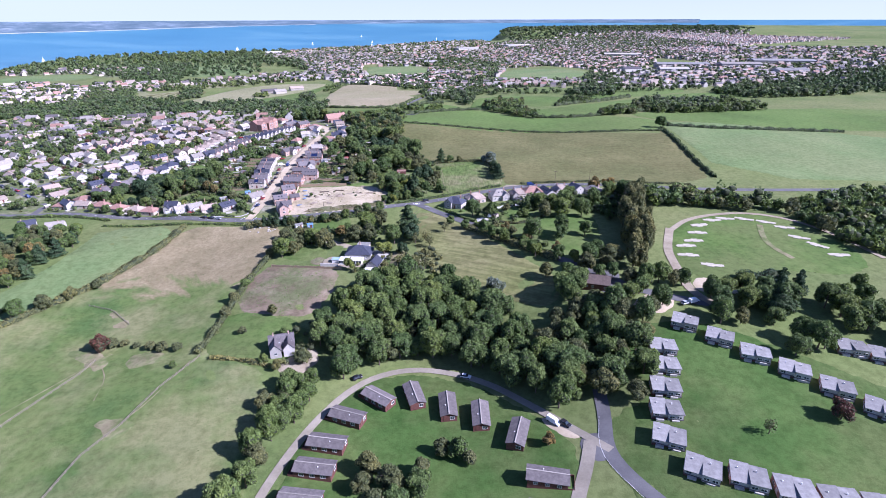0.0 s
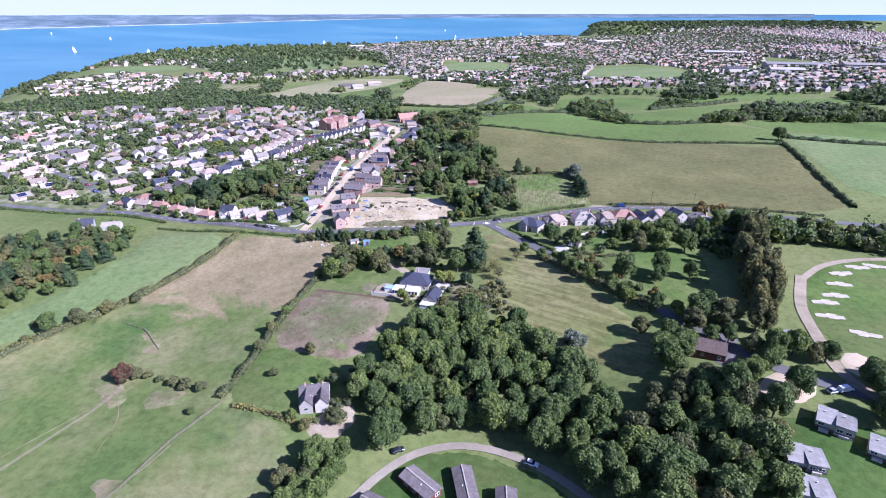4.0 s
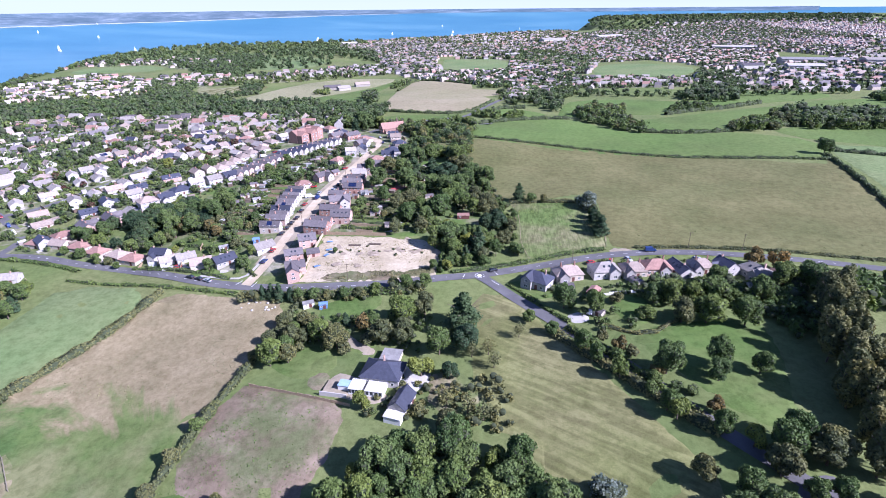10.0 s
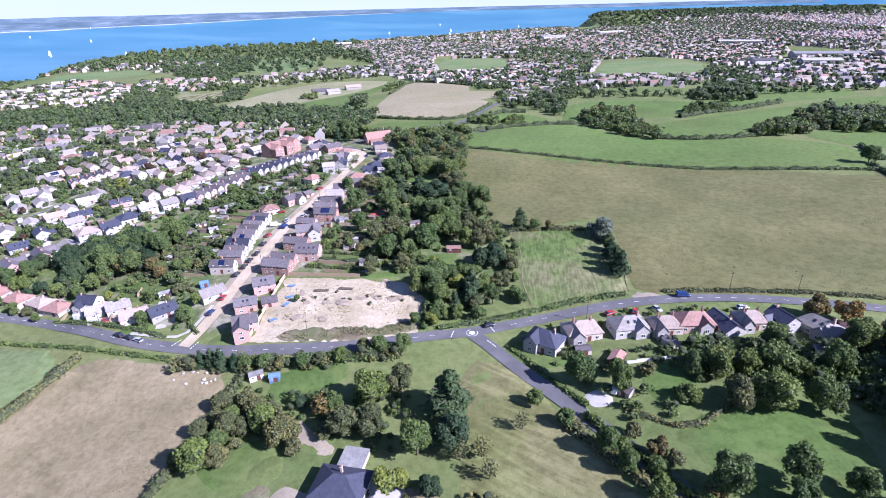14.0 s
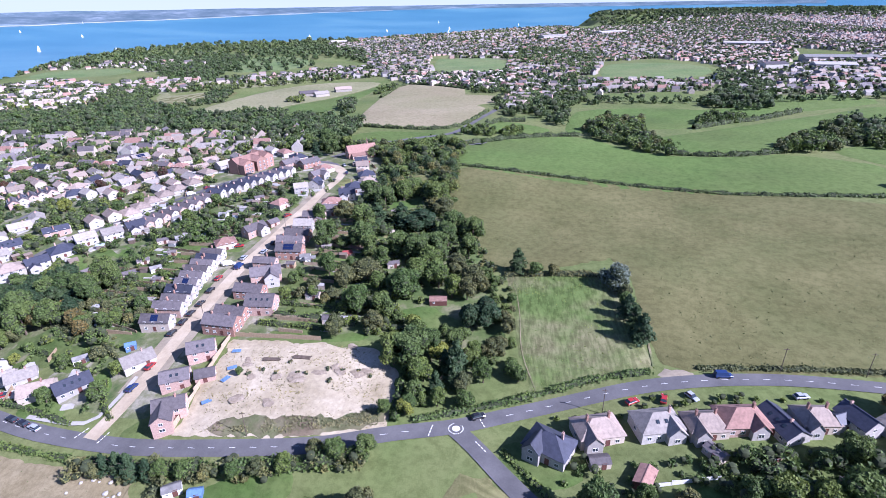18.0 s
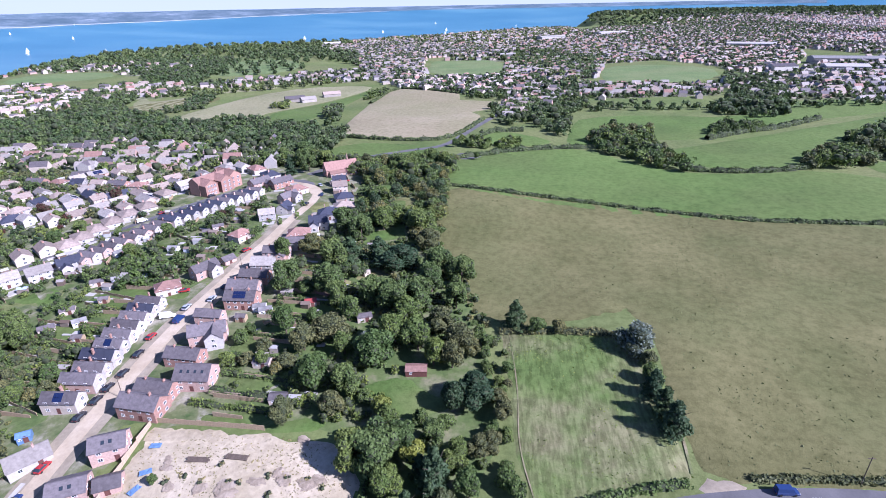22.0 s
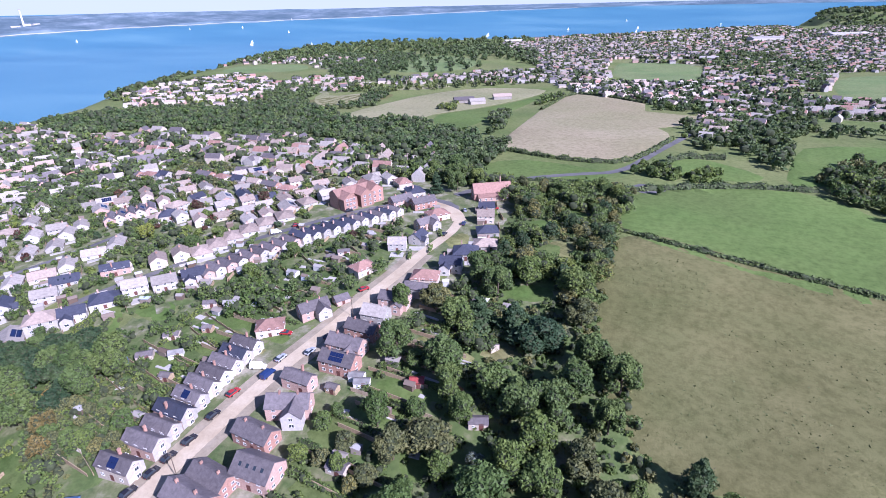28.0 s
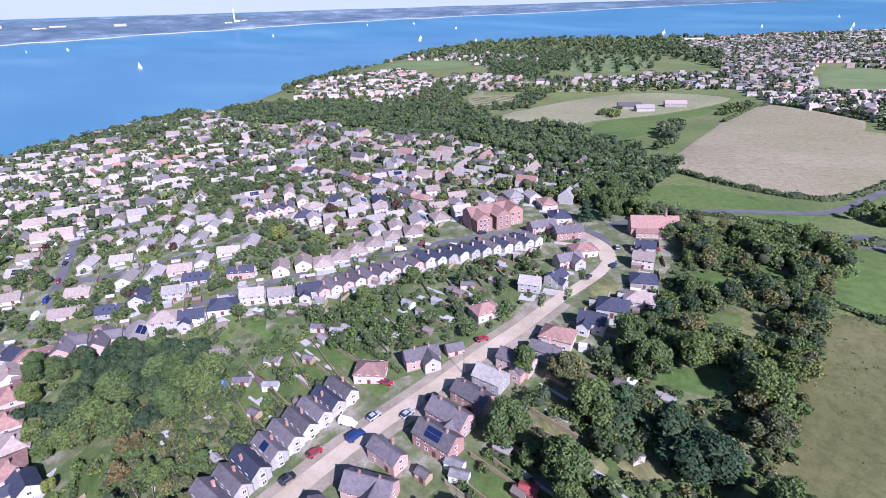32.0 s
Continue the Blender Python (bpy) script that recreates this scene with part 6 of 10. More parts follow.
HOUSE_KINDS = {
    "villa_brown": dict(label="hipped cream villa with a front gable", L=12.0, W=8.4, e=3.3, rise=3.2, wall="cream", roof="tile", form="hip", stacks=((3.2, 0.6), (-3.0, 0.4)), floors=1, cols=4, wing=(5.6, 4.4, 3.3, 2.2, -3.0, -3.4, True, "render")),
    "villa_grey": dict(label="hipped white villa under grey-brown tiles", L=12.0, W=8.6, e=3.4, rise=3.1, wall="render", roof="grey_tile", form="hip", stacks=((3.2, 0.6),), floors=1, cols=4, wing=(5.2, 4.8, 3.4, 2.3, 2.8, -3.4, True, "render"), lights=2),
    "villa_slate": dict(label="white villa with dark slate front gables", L=11.6, W=8.8, e=3.6, rise=3.3, wall="render", roof="dark_slate", form="hip", stacks=((3.0, 0.8),), floors=1, cols=4, wing=(6.0, 4.6, 4.2, 2.4, -2.6, -3.2, True, "render")),
    "villa_red": dict(label="hipped brick villa under red-brown tiles", L=12.0, W=8.4, e=3.2, rise=3.2, wall="pink_brick", roof="red_tile", form="hip", stacks=((3.0, 0.6),), floors=1, cols=4, wing=(5.0, 4.4, 3.2, 2.1, 2.6, -3.2, True, "render")),
    "brick_pair": dict(label="pair of red brick houses under slate", L=13.6, W=7.2, e=5.0, rise=2.9, wall="brick", roof="slate", stacks=((-3.6, 0), (3.6, 0)), cols=4, gable_win=2),
    "brick_pair_b": dict(label="pair of brick houses with a rear wing", L=13.0, W=7.0, e=5.0, rise=2.9, wall="pink_brick", roof="slate", stacks=((-3.4, 0), (3.4, 0)), cols=4, gable_win=2, wing=(5, 4.6, 4.2, 1.7, 3.0, -4.5, True, "pink_brick")),
    "brick_solar": dict(label="brick house with solar panels on slate", L=12.6, W=7.0, e=5.0, rise=2.9, wall="brick", roof="slate", stacks=((-3.4, 0), (3.4, 0)), cols=4, solar=5),
    "skylight_house": dict(label="brick house with four roof windows", L=11.6, W=8.6, e=4.8, rise=3.6, wall="pink_brick", roof="slate", stacks=(), cols=3, gable_win=2, lights=4),
    "plot_house": dict(label="new brick house under grey slate", L=8.6, W=6.8, e=4.8, rise=2.6, wall="pink_brick", roof="slate", stacks=(), cols=2, gable_win=2, lights=2),
    "plot_annex": dict(label="low brick garage under grey slate", L=6.0, W=5.0, e=2.5, rise=1.8, wall="pink_brick", roof="slate", stacks=(), floors=1, cols=1, gable_win=1, category="garage"),
    "plot_cross": dict(label="brick house with two crossing slate roofs", L=9.0, W=6.4, e=5.0, rise=2.5, wall="pink_brick", roof="slate", stacks=((2.0, 0),), cols=2, gable_win=2, wing=(7.0, 5.4, 4.9, 2.3, -1.6, -4.6, True, "pink_brick")),
    "gable_row": dict(label="brick gabled house with stacked bay windows", L=12.0, W=5.8, e=4.2, rise=2.3, wall="pink_brick", roof="slate", stacks=((-1.0, 1.6),), cols=3, bay=True),
    "gable_brick": dict(label="brick gabled house with a pale bay", L=12.0, W=5.6, e=4.2, rise=2.3, wall="pink_brick", roof="dark_slate", stacks=((-1.0, -1.5),), cols=3, bay=True),
    "gable_cream": dict(label="cream gabled house with a bay front", L=11.6, W=5.8, e=4.2, rise=2.3, wall="cream", roof="slate", stacks=((-0.6, 1.5),), cols=3, bay=True, solar=3),
    "cross": dict(label="slate-roofed house with crossing gables", L=13.0, W=7.0, e=4.8, rise=3.0, wall="pink_brick", roof="slate", stacks=((-2.5, 0), (3.0, 0)), cols=3, wing=(6.5, 6.0, 4.6, 2.7, 2.4, -4.2, True, "render")),
    "white_gable": dict(label="white rendered house under grey tiles", L=9.6, W=7.2, e=4.8, rise=2.9, wall="render", roof="grey_tile", stacks=((3.0, 0),), cols=3),
    "white_slate": dict(label="white rendered house under dark slate", L=9.6, W=7.0, e=4.8, rise=2.8, wall="render", roof="dark_slate", stacks=((-3.0, 0),), cols=3, wing=(4, 4.4, 3.8, 1.8, -2.0, -4.4, True, "render")),
    "cream_gable": dict(label="cream rendered house under brown tiles", L=9.0, W=7.2, e=4.7, rise=2.8, wall="cream", roof="tile", stacks=((0.5, 0),), cols=3),
    "hip_house": dict(label="hipped white house under brown tiles", L=10.5, W=8.6, e=4.9, rise=2.9, wall="render", roof="tile", form="hip", stacks=((-3.0, 1.0),), cols=3),
    "hip_pink": dict(label="hipped house under faded pink tiles", L=11.0, W=8.6, e=4.2, rise=3.0, wall="cream", roof="red_tile", form="hip", stacks=(), cols=3),
    "hip_slate": dict(label="hipped house under dark slate", L=11.4, W=9.6, e=3.4, rise=3.4, wall="render", roof="dark_slate", form="hip", stacks=((-2, 1.5),), floors=1, cols=3),
    "bungalow": dict(label="white bungalow under grey concrete tiles", L=11.0, W=7.6, e=2.6, rise=2.5, wall="render", roof="grey_tile", stacks=((2.0, 0),), floors=1, cols=2, category="bungalow"),
    "bungalow_tile": dict(label="cream bungalow under brown tiles", L=11.0, W=7.8, e=2.6, rise=2.6, wall="cream", roof="tile", stacks=((2.0, 0),), floors=1, cols=2, category="bungalow"),
    "bungalow_hip": dict(label="hipped bungalow under brown tiles", L=11.4, W=9.0, e=2.7, rise=2.9, wall="render", roof="tile", form="hip", stacks=((1.6, 0.6),), floors=1, cols=2, category="bungalow"),
    "bungalow_red": dict(label="hipped bungalow under red tiles", L=10.6, W=8.4, e=2.7, rise=2.7, wall="cream", roof="red_tile", form="hip", stacks=((1.6, 0.6),), floors=1, cols=2, category="bungalow"),
    "bungalow_solar": dict(label="brick bungalow with solar panels", L=11.0, W=7.8, e=2.6, rise=2.6, wall="pink_brick", roof="grey_tile", stacks=(), floors=1, cols=2, category="bungalow", solar=5),
    "slate_bungalow": dict(label="white bungalow under dark slate", L=11.6, W=7.6, e=2.7, rise=2.7, wall="render", roof="dark_slate", stacks=((2.4, 0),), floors=1, cols=4, category="bungalow", lights=3),
    "terrace_white": dict(label="white terraced house with gable to garden", L=10.5, W=5.2, e=4.6, rise=1.9, wall="render", roof="slate", stacks=((0, 2.2),), cols=2),
    "terrace_dark": dict(label="white terraced house under new dark slate", L=10.5, W=5.2, e=4.6, rise=1.9, wall="render", roof="dark_slate", stacks=((0, 2.2),), cols=2),
    "terrace_brick": dict(label="brick terraced house under slate", L=10.5, W=5.2, e=4.6, rise=1.9, wall="pink_brick", roof="slate", stacks=((0, 2.2),), cols=2),
}
HOUSE_PROTO = {}
HOUSE_SPOTS = []


def settle(kind, x, y, yaw, stretch=1.0, group="", low=0.82, slim=1.0):
    """Stand a house of this kind with its ridge along yaw."""
    z = ground_z(x, y)
    m = pose(x, y, z, 0, 0, yaw) @ Matrix.Diagonal((slim, slim, low, 1))
    HOUSE_SPOTS.append((x, y))
    if kind not in HOUSE_PROTO:
        HOUSE_PROTO[kind] = house(**HOUSE_KINDS[kind])
        HOUSE_PROTO[kind].matrix_basis = m
        ob = HOUSE_PROTO[kind]
    else:
        ob = copy_thing(HOUSE_PROTO[kind], m @ Matrix.Diagonal((stretch, (1 + stretch) / 2, 1, 1)))
    if group:
        ob["group"] = group
    return ob


STREET_EAST = [("brick_pair", -88, 367.5, -6), ("brick_pair", -87.5, 374, -6), ("skylight_house", -78, 379.5, 2), ("brick_pair", -86.5, 388.5, -4), ("cross", -84.5, 400, 22), ("terrace_brick", -88.5, 409.5, -2), ("brick_solar", -81.5, 420.5, 1), ("brick_pair_b", -84, 428.5, 0),
               ("brick_pair", -84, 438.5, -2), ("white_gable", -84, 447, 4), ("brick_pair_b", -82, 457.5, 4), ("terrace_white", -77, 466, 6), ("hip_pink", -78, 475, 14), ("white_slate", -73, 489, 12), ("hip_slate", -72, 503, 20), ("bungalow_hip", -67, 514, 20),
               ("hip_slate", -71, 528, 27), ("cream_gable", -77, 543, 18), ("white_slate", -81, 556, 18), ("plot_house", -89, 354, 24), ("plot_house", -92, 342, 24), ("plot_annex", -83, 344, 24), ("plot_cross", -87, 330, 24)]
for kind, x, y, yaw in STREET_EAST:
    settle(kind, x, y, yaw, group="street houses", low=0.84, slim=0.92 if y > 360 else 1.0)
STREET_WEST = [("gable_cream", -114, 369, 4), ("gable_row", -113.5, 376.5, 2), ("gable_row", -114, 382, 0), ("gable_brick", -114.5, 387.2, -1), ("gable_cream", -115, 393.2, -3), ("gable_row", -115.5, 398.4, -3), ("gable_row", -116, 403.5, -3),
               ("gable_row", -116.3, 408.6, -3), ("gable_brick", -116.7, 413.7, -3), ("gable_row", -117, 418.8, -3), ("hip_pink", -116.5, 430, 35), ("cross", -108, 443.5, 58), ("plot_annex", -102.5, 453, 57), ("hip_pink", -106, 474.5, 66), ("white_gable", -103.5, 500, 22), ("white_slate", -98, 510, 86), ("cross", -102, 527, 60),
               ("bungalow", -111, 351, 48), ("slate_bungalow", -127, 340, 50), ("bungalow", -150, 345, 40), ("bungalow_tile", -138, 338, 30)]
for kind, x, y, yaw in STREET_WEST:
    settle(kind, x, y, yaw, group="street houses", low=0.88, slim=0.91)
VILLAGE = [("villa_slate", 24, 320, -30, 1.0), ("villa_brown", 37, 326, 14, 1.15), ("villa_grey", 53, 328, 12, 1.1), ("villa_brown", 65, 328, 8, 0.85), ("villa_red", 75, 330, 6, 0.8),
           ("slate_bungalow", 85, 329, -72, 1.1), ("villa_brown", 94, 331, 4, 0.8), ("white_slate", 104, 330, -68, 1.0), ("villa_grey", 115, 327, -60, 1.0), ("villa_red", 128, 324, -10, 1.1),
           ("bungalow_red", -205, 354, -17, 1.1), ("bungalow_hip", -193, 353, -20, 1.0), ("bungalow_red", -182, 349, -12, 1.0), ("white_slate", -167, 350, -2, 1.0), ("bungalow", -158, 344, 35, 1.0),
           ("bungalow_red", -218, 358, -10, 1.0), ("bungalow_tile", -232, 361, -8, 1.0), ("bungalow_red", -248, 364, -8, 1.0), ("bungalow", -228, 322, 20, 1.0), ("white_slate", -243, 320, 30, 1.0)]
for kind, x, y, yaw, k in VILLAGE:
    settle(kind, x, y, yaw, k, group="houses along the main road", low=0.95, slim=1.0)
TERRACE = smooth_line([(-172, 455), (-166, 470), (-155, 490), (-143, 508), (-132, 524), (-124, 538)], rounds=2)
q, a = walk_line(TERRACE, 5.0)
for i, ((x, y), h) in enumerate(zip(q, a)):
    kind = ["terrace_brick", "terrace_white", "terrace_brick", "terrace_white"][i % 4] if i < 9 else ["terrace_dark", "terrace_white"][i % 2 if i > 13 else 0]
    settle(kind, x - 2, y, -13, group="terrace houses")
ROWS = [
    ([(-353, 563), (-338, 563), (-322, 563), (-306, 565), (-290, 569), (-275, 569), (-260, 569), (-245, 567), (-229, 564), (-213, 560)], 0, ["brick_pair", "cream_gable", "white_slate", "hip_pink"]),
    ([(-257, 545), (-257, 530), (-257, 515), (-256, 502)], 80, ["hip_house", "bungalow_hip", "white_slate"]),
    ([(-344, 631), (-309, 635), (-298, 645), (-254, 607), (-235, 605)], 20, ["white_gable", "hip_house", "cream_gable"]),
]
# houses of the estate and the upper road: kind, place, ridge across the slope (1) or down it (0)
ESTATE_HOUSES = [
    ("white_gable", -462, 446, 0), ("bungalow", -426, 462, 0), ("bungalow", -441, 420, 1), ("bungalow_tile", -410, 437, 0), ("bungalow", -398, 461, 0), ("bungalow", -385, 432, 0), ("white_gable", -383, 445, 0), ("bungalow", -379, 458, 0), ("bungalow", -385, 472, 0), ("bungalow_hip", -365, 483, 1), ("bungalow", -330, 476, 0), ("bungalow_hip", -325, 461, 1),
    ("bungalow_tile", -380, 418, 1), ("bungalow_tile", -366, 409, 1), ("bungalow_tile", -353, 402, 1), ("bungalow_tile", -338, 395, 1), ("bungalow_solar", -322, 387, 1), ("bungalow_tile", -302, 377, 1), ("bungalow_tile", -323, 425, 0), ("bungalow", -316, 435, 0), ("bungalow", -288, 422, 1), ("bungalow", -302, 411, 0), ("bungalow", -294, 436, 0), ("bungalow", -313, 447, 1),
    ("bungalow", -284, 447, 0), ("bungalow", -278, 457, 0), ("white_gable", -284, 468, 0), ("bungalow", -291, 480, 0), ("bungalow", -264, 415, 0), ("bungalow", -256, 424, 0), ("bungalow_tile", -249, 433, 1), ("bungalow", -248, 444, 0), ("slate_bungalow", -231, 432, 1), ("gable_brick", -214, 444, 1), ("bungalow", -246, 456, 1), ("bungalow", -246, 468, 0), ("bungalow_tile", -276, 398, 1),
    ("bungalow_tile", -266, 388, 1), ("white_slate", -238, 410, 0), ("slate_bungalow", -243, 400, 1), ("white_gable", -226, 420, 1), ("white_slate", -201, 415, 1), ("hip_slate", -197, 426, 1), ("white_gable", -192, 436, 1), ("white_gable", -183, 443, 1), ("white_slate", -176, 452, 1), ("hip_house", -209, 408, 1), ("bungalow_solar", -213, 398, 0), ("cross", -220, 388, 0), ("cross", -230, 379, 0),
    ("hip_pink", -237, 370, 1), ("white_slate", -244, 363, 0), ("bungalow_hip", -193, 472, 0), ("bungalow_hip", -192, 481, 0), ("bungalow_hip", -191, 490, 0), ("bungalow_hip", -188, 499, 0), ("bungalow_hip", -185, 508, 0), ("bungalow_hip", -180, 517, 0), ("cream_gable", -202, 456, 0), ("cream_gable", -198, 465, 0), ("villa_grey", -167, 586, 0), ("white_gable", -156, 588, 0),
    ("hip_pink", -144, 583, 0), ("hip_slate", -130, 571, 0), ("bungalow", -178, 577, 0), ("brick_pair_b", -129, 552, 1), ("hip_pink", -102, 540, 1),
    ("gable_row", -280, 490, 0), ("gable_cream", -277.5, 494.5, 0), ("gable_row", -275, 499, 0), ("gable_cream", -272.5, 503.5, 0), ("gable_row", -270, 508, 0), ("hip_slate", -251, 505, 1), ("brick_pair", -116, 553, 1), ("white_gable", -149, 644, 0), ("white_gable", -160, 638, 1), ("hip_slate", -138, 634, 1), ("white_gable", -297, 471, 1), ("white_gable", -300, 460, 0),
]
for kind, x, y, across in ESTATE_HOUSES:
    settle(kind, x, y, (52 if across else 140) + rnd.uniform(-6, 6), group="estate houses", low=0.9, slim=1.05)
HAND_BUILT = [(-480, 405), (-470, 470), (-417, 486), (-350, 500), (-264, 496), (-204, 500), (-185, 530), (-160, 520), (-180, 470), (-165, 449), (-190, 400), (-236, 358), (-300, 360)]
for i, (pts, yaw, kinds) in enumerate(ROWS):
    for k, (x, y) in enumerate(pts):
        settle(kinds[(k * 7 + i) % len(kinds)], x, y, yaw + rnd.uniform(-6, 6), group="town houses")


def near_line(x, y, pts, d):
    p, _ = walk_line(pts, 4.0)
    return np.min(np.hypot(p[:, 0] - x, p[:, 1] - y)) < d


TOWN_ROADS = [r[1] for r in ROADS if r[0] in ("upper_road", "estate_road", "street", "main_road")]
ESTATE = [(-290, 362), (-250, 368), (-208, 412), (-196, 452), (-204, 500), (-190, 522), (-170, 545), (-180, 570), (-260, 596), (-380, 615), (-500, 570), (-560, 470), (-600, 420), (-500, 400), (-380, 372)]
ca, sa = math.cos(radians(58)), math.sin(radians(58))
count = 0
for iv, v in enumerate([-600 + 15 * (k % 2) + 33 * (k // 2) for k in range(70)]):
    for iu in range(90):
        u = -300 + iu * 11.6 + rnd.uniform(-1.2, 1.2) + (iv % 3) * 4
        x, y = u * ca - v * sa, u * sa + v * ca
        if not in_poly(np.array([x]), np.array([y]), ESTATE)[0] or (x < -345 and not in_poly(np.array([x]), np.array([y]), [(-480, 405), (-480, 480), (-345, 520), (-345, 390)])[0]) or in_poly(np.array([x]), np.array([y]), HAND_BUILT)[0] or min(math.hypot(x - p[0], y - p[1]) for p in HOUSE_SPOTS) < 9.8:
            continue
        if any(near_line(x, y, r, 8.0) for r in TOWN_ROADS) or rnd.random() < 0.06 or count > 230:
            continue
        kind = rnd.choice(["bungalow", "bungalow", "bungalow_tile", "white_gable", "bungalow_tile", "bungalow_solar", "slate_bungalow", "bungalow_tile", "cream_gable", "bungalow", "bungalow_hip"])
        settle(kind, x, y, 58 + (90 if rnd.random() < 0.4 else 0) + rnd.uniform(-5, 5), rnd.uniform(0.88, 1.12), group="estate houses", low=0.9, slim=1.05)
        count += 1


# the church, the brick block, farmhouse and the navy-roofed house
def church():
    root = tagged(new("church"), "brick church with a long red tiled roof", "church")
    part("wall", gable_walls(22, 9, 5.2, 5.4), M["brick"], root)
    part("roof", gable_roof(22, 9, 5.2, 5.4), M["red_tile"], root)
    part("aisle", boxed(-9, 9, -7.2, -4.4, -3, 3.0), M["pink_brick"], root)
    bm = bmesh.new()
    v = [bm.verts.new(p) for p in ((-9.2, -7.5, 3.0), (9.2, -7.5, 3.0), (9.2, -4.3, 4.9), (-9.2, -4.3, 4.9), (-9.2, -7.5, 2.8), (9.2, -7.5, 2.8), (9.2, -4.3, 4.7), (-9.2, -4.3, 4.7))]
    for f in ((0, 1, 2, 3), (7, 6, 5, 4), (0, 4, 5, 1), (1, 5, 6, 2), (2, 6, 7, 3), (3, 7, 4, 0)):
        bm.faces.new([v[i] for i in f])
    part("aisle_roof", bm, M["red_tile"], root)
    bm = bmesh.new()
    bmesh.ops.create_cone(bm, cap_ends=True, segments=8, radius1=0.8, radius2=0.05, depth=5.5, matrix=Matrix.Translation((5.0, 0, 13.4)))
    part("spire", bm, M["pot"], root)
    for i in range(6):
        put_window(root, -8 + i * 3.2, -7.2, 1.4, 0, 1.0, 1.6)
        put_window(root, -8 + i * 3.2, 4.5, 2.6, 180, 1.0, 2.4)
    put_window(root, 11, 0, 4.0, 90, 2.2, 3.6)
    put_window(root, -11, 0, 4.0, -90, 2.2, 3.6)
    put_door(root, 6.5, -7.2, 0)
    root.matrix_basis = pose(-86, 578, ground_z(-86, 578), 0, 0, 33) @ Matrix.Diagonal((0.95, 0.92, 0.8, 1))


church()


def brick_block():
    root = tagged(new("apartment_block"), "red brick apartment block with gabled tile roofs", "apartments")
    for x, y, rz, L, W, e in ((0, 0, 0, 25, 9, 8.0), (-8, -4.5, 90, 11, 8, 7.6), (2, -4.5, 90, 12, 8, 7.8), (9.5, -1.0, 90, 15, 8, 8.2)):
        w = part("wall", gable_walls(L, W, e, 3.0), M["brick"], root)
        r = part("roof", gable_roof(L, W, e, 3.0), M["red_tile"], root)
        w.matrix_basis = pose(x, y, 0.03 * x, 0, 0, rz)
        r.matrix_basis = w.matrix_basis.copy()
    for f in range(3):
        for x in (-10, -8, -6, 0.3, 3.6, 7.8, 11.2):
            y = -10.03 if -11 < x < -5 else (-10.53 if x < 5 else -8.53)
            put_window(root, x, y, 1.5 + 2.6 * f, 0, 1.2, 1.4)
        for y in (-6, -2, 2, 5):
            put_window(root, 13.53, y, 1.5 + 2.6 * f, 90, 1.2, 1.4)
        for x in range(-10, 12, 4):
            put_window(root, x, 4.53, 1.5 + 2.6 * f, 180, 1.2, 1.4)
    for x in (-6, 4):
        chimney(root, x, 1.0, 9.6, 12.4)
    root.matrix_basis = pose(-155.5, 547, ground_z(-155.5, 547), 0, 0, 64) @ Matrix.Diagonal((1.02, 1.0, 0.9, 1))


brick_block()


M["white_sheet"] = plain("white_roof_sheet", (0.52, 0.51, 0.49), 0.5, 0.2, 0.8)
M["blue_glazing"] = plain("blue_glazing", (0.3, 0.42, 0.55), 0.25, 0.2, 0.6)
for poly, mat, label in (([(-51, 253), (-49, 263), (-44, 262), (-28, 253), (-33, 249), (-41, 251)], "path", "pale paved courtyard beside a house"), ([(-58, 259), (-54, 265), (-50.6, 259.5), (-53.5, 254)], "plot", "brown timber deck and bare bed"),
                         ([(-52, 287), (-49, 284), (-38, 277), (-39, 274), (-49, 279), (-53, 283)], "path", "pale gravel drive"), ([(-26, 255), (-20, 255), (-17, 263), (-25, 264)], "concrete", "pale concrete yard beside a garage"), ([(-61, 266), (-55, 275), (-50, 269), (-54, 262)], "lawn", "bright green lawn beside a house")):
    drape("yard" if mat == "concrete" else "lawn" if mat == "lawn" else "worn_ground", poly, mat, 0.2, label=label, ragged=0.5)


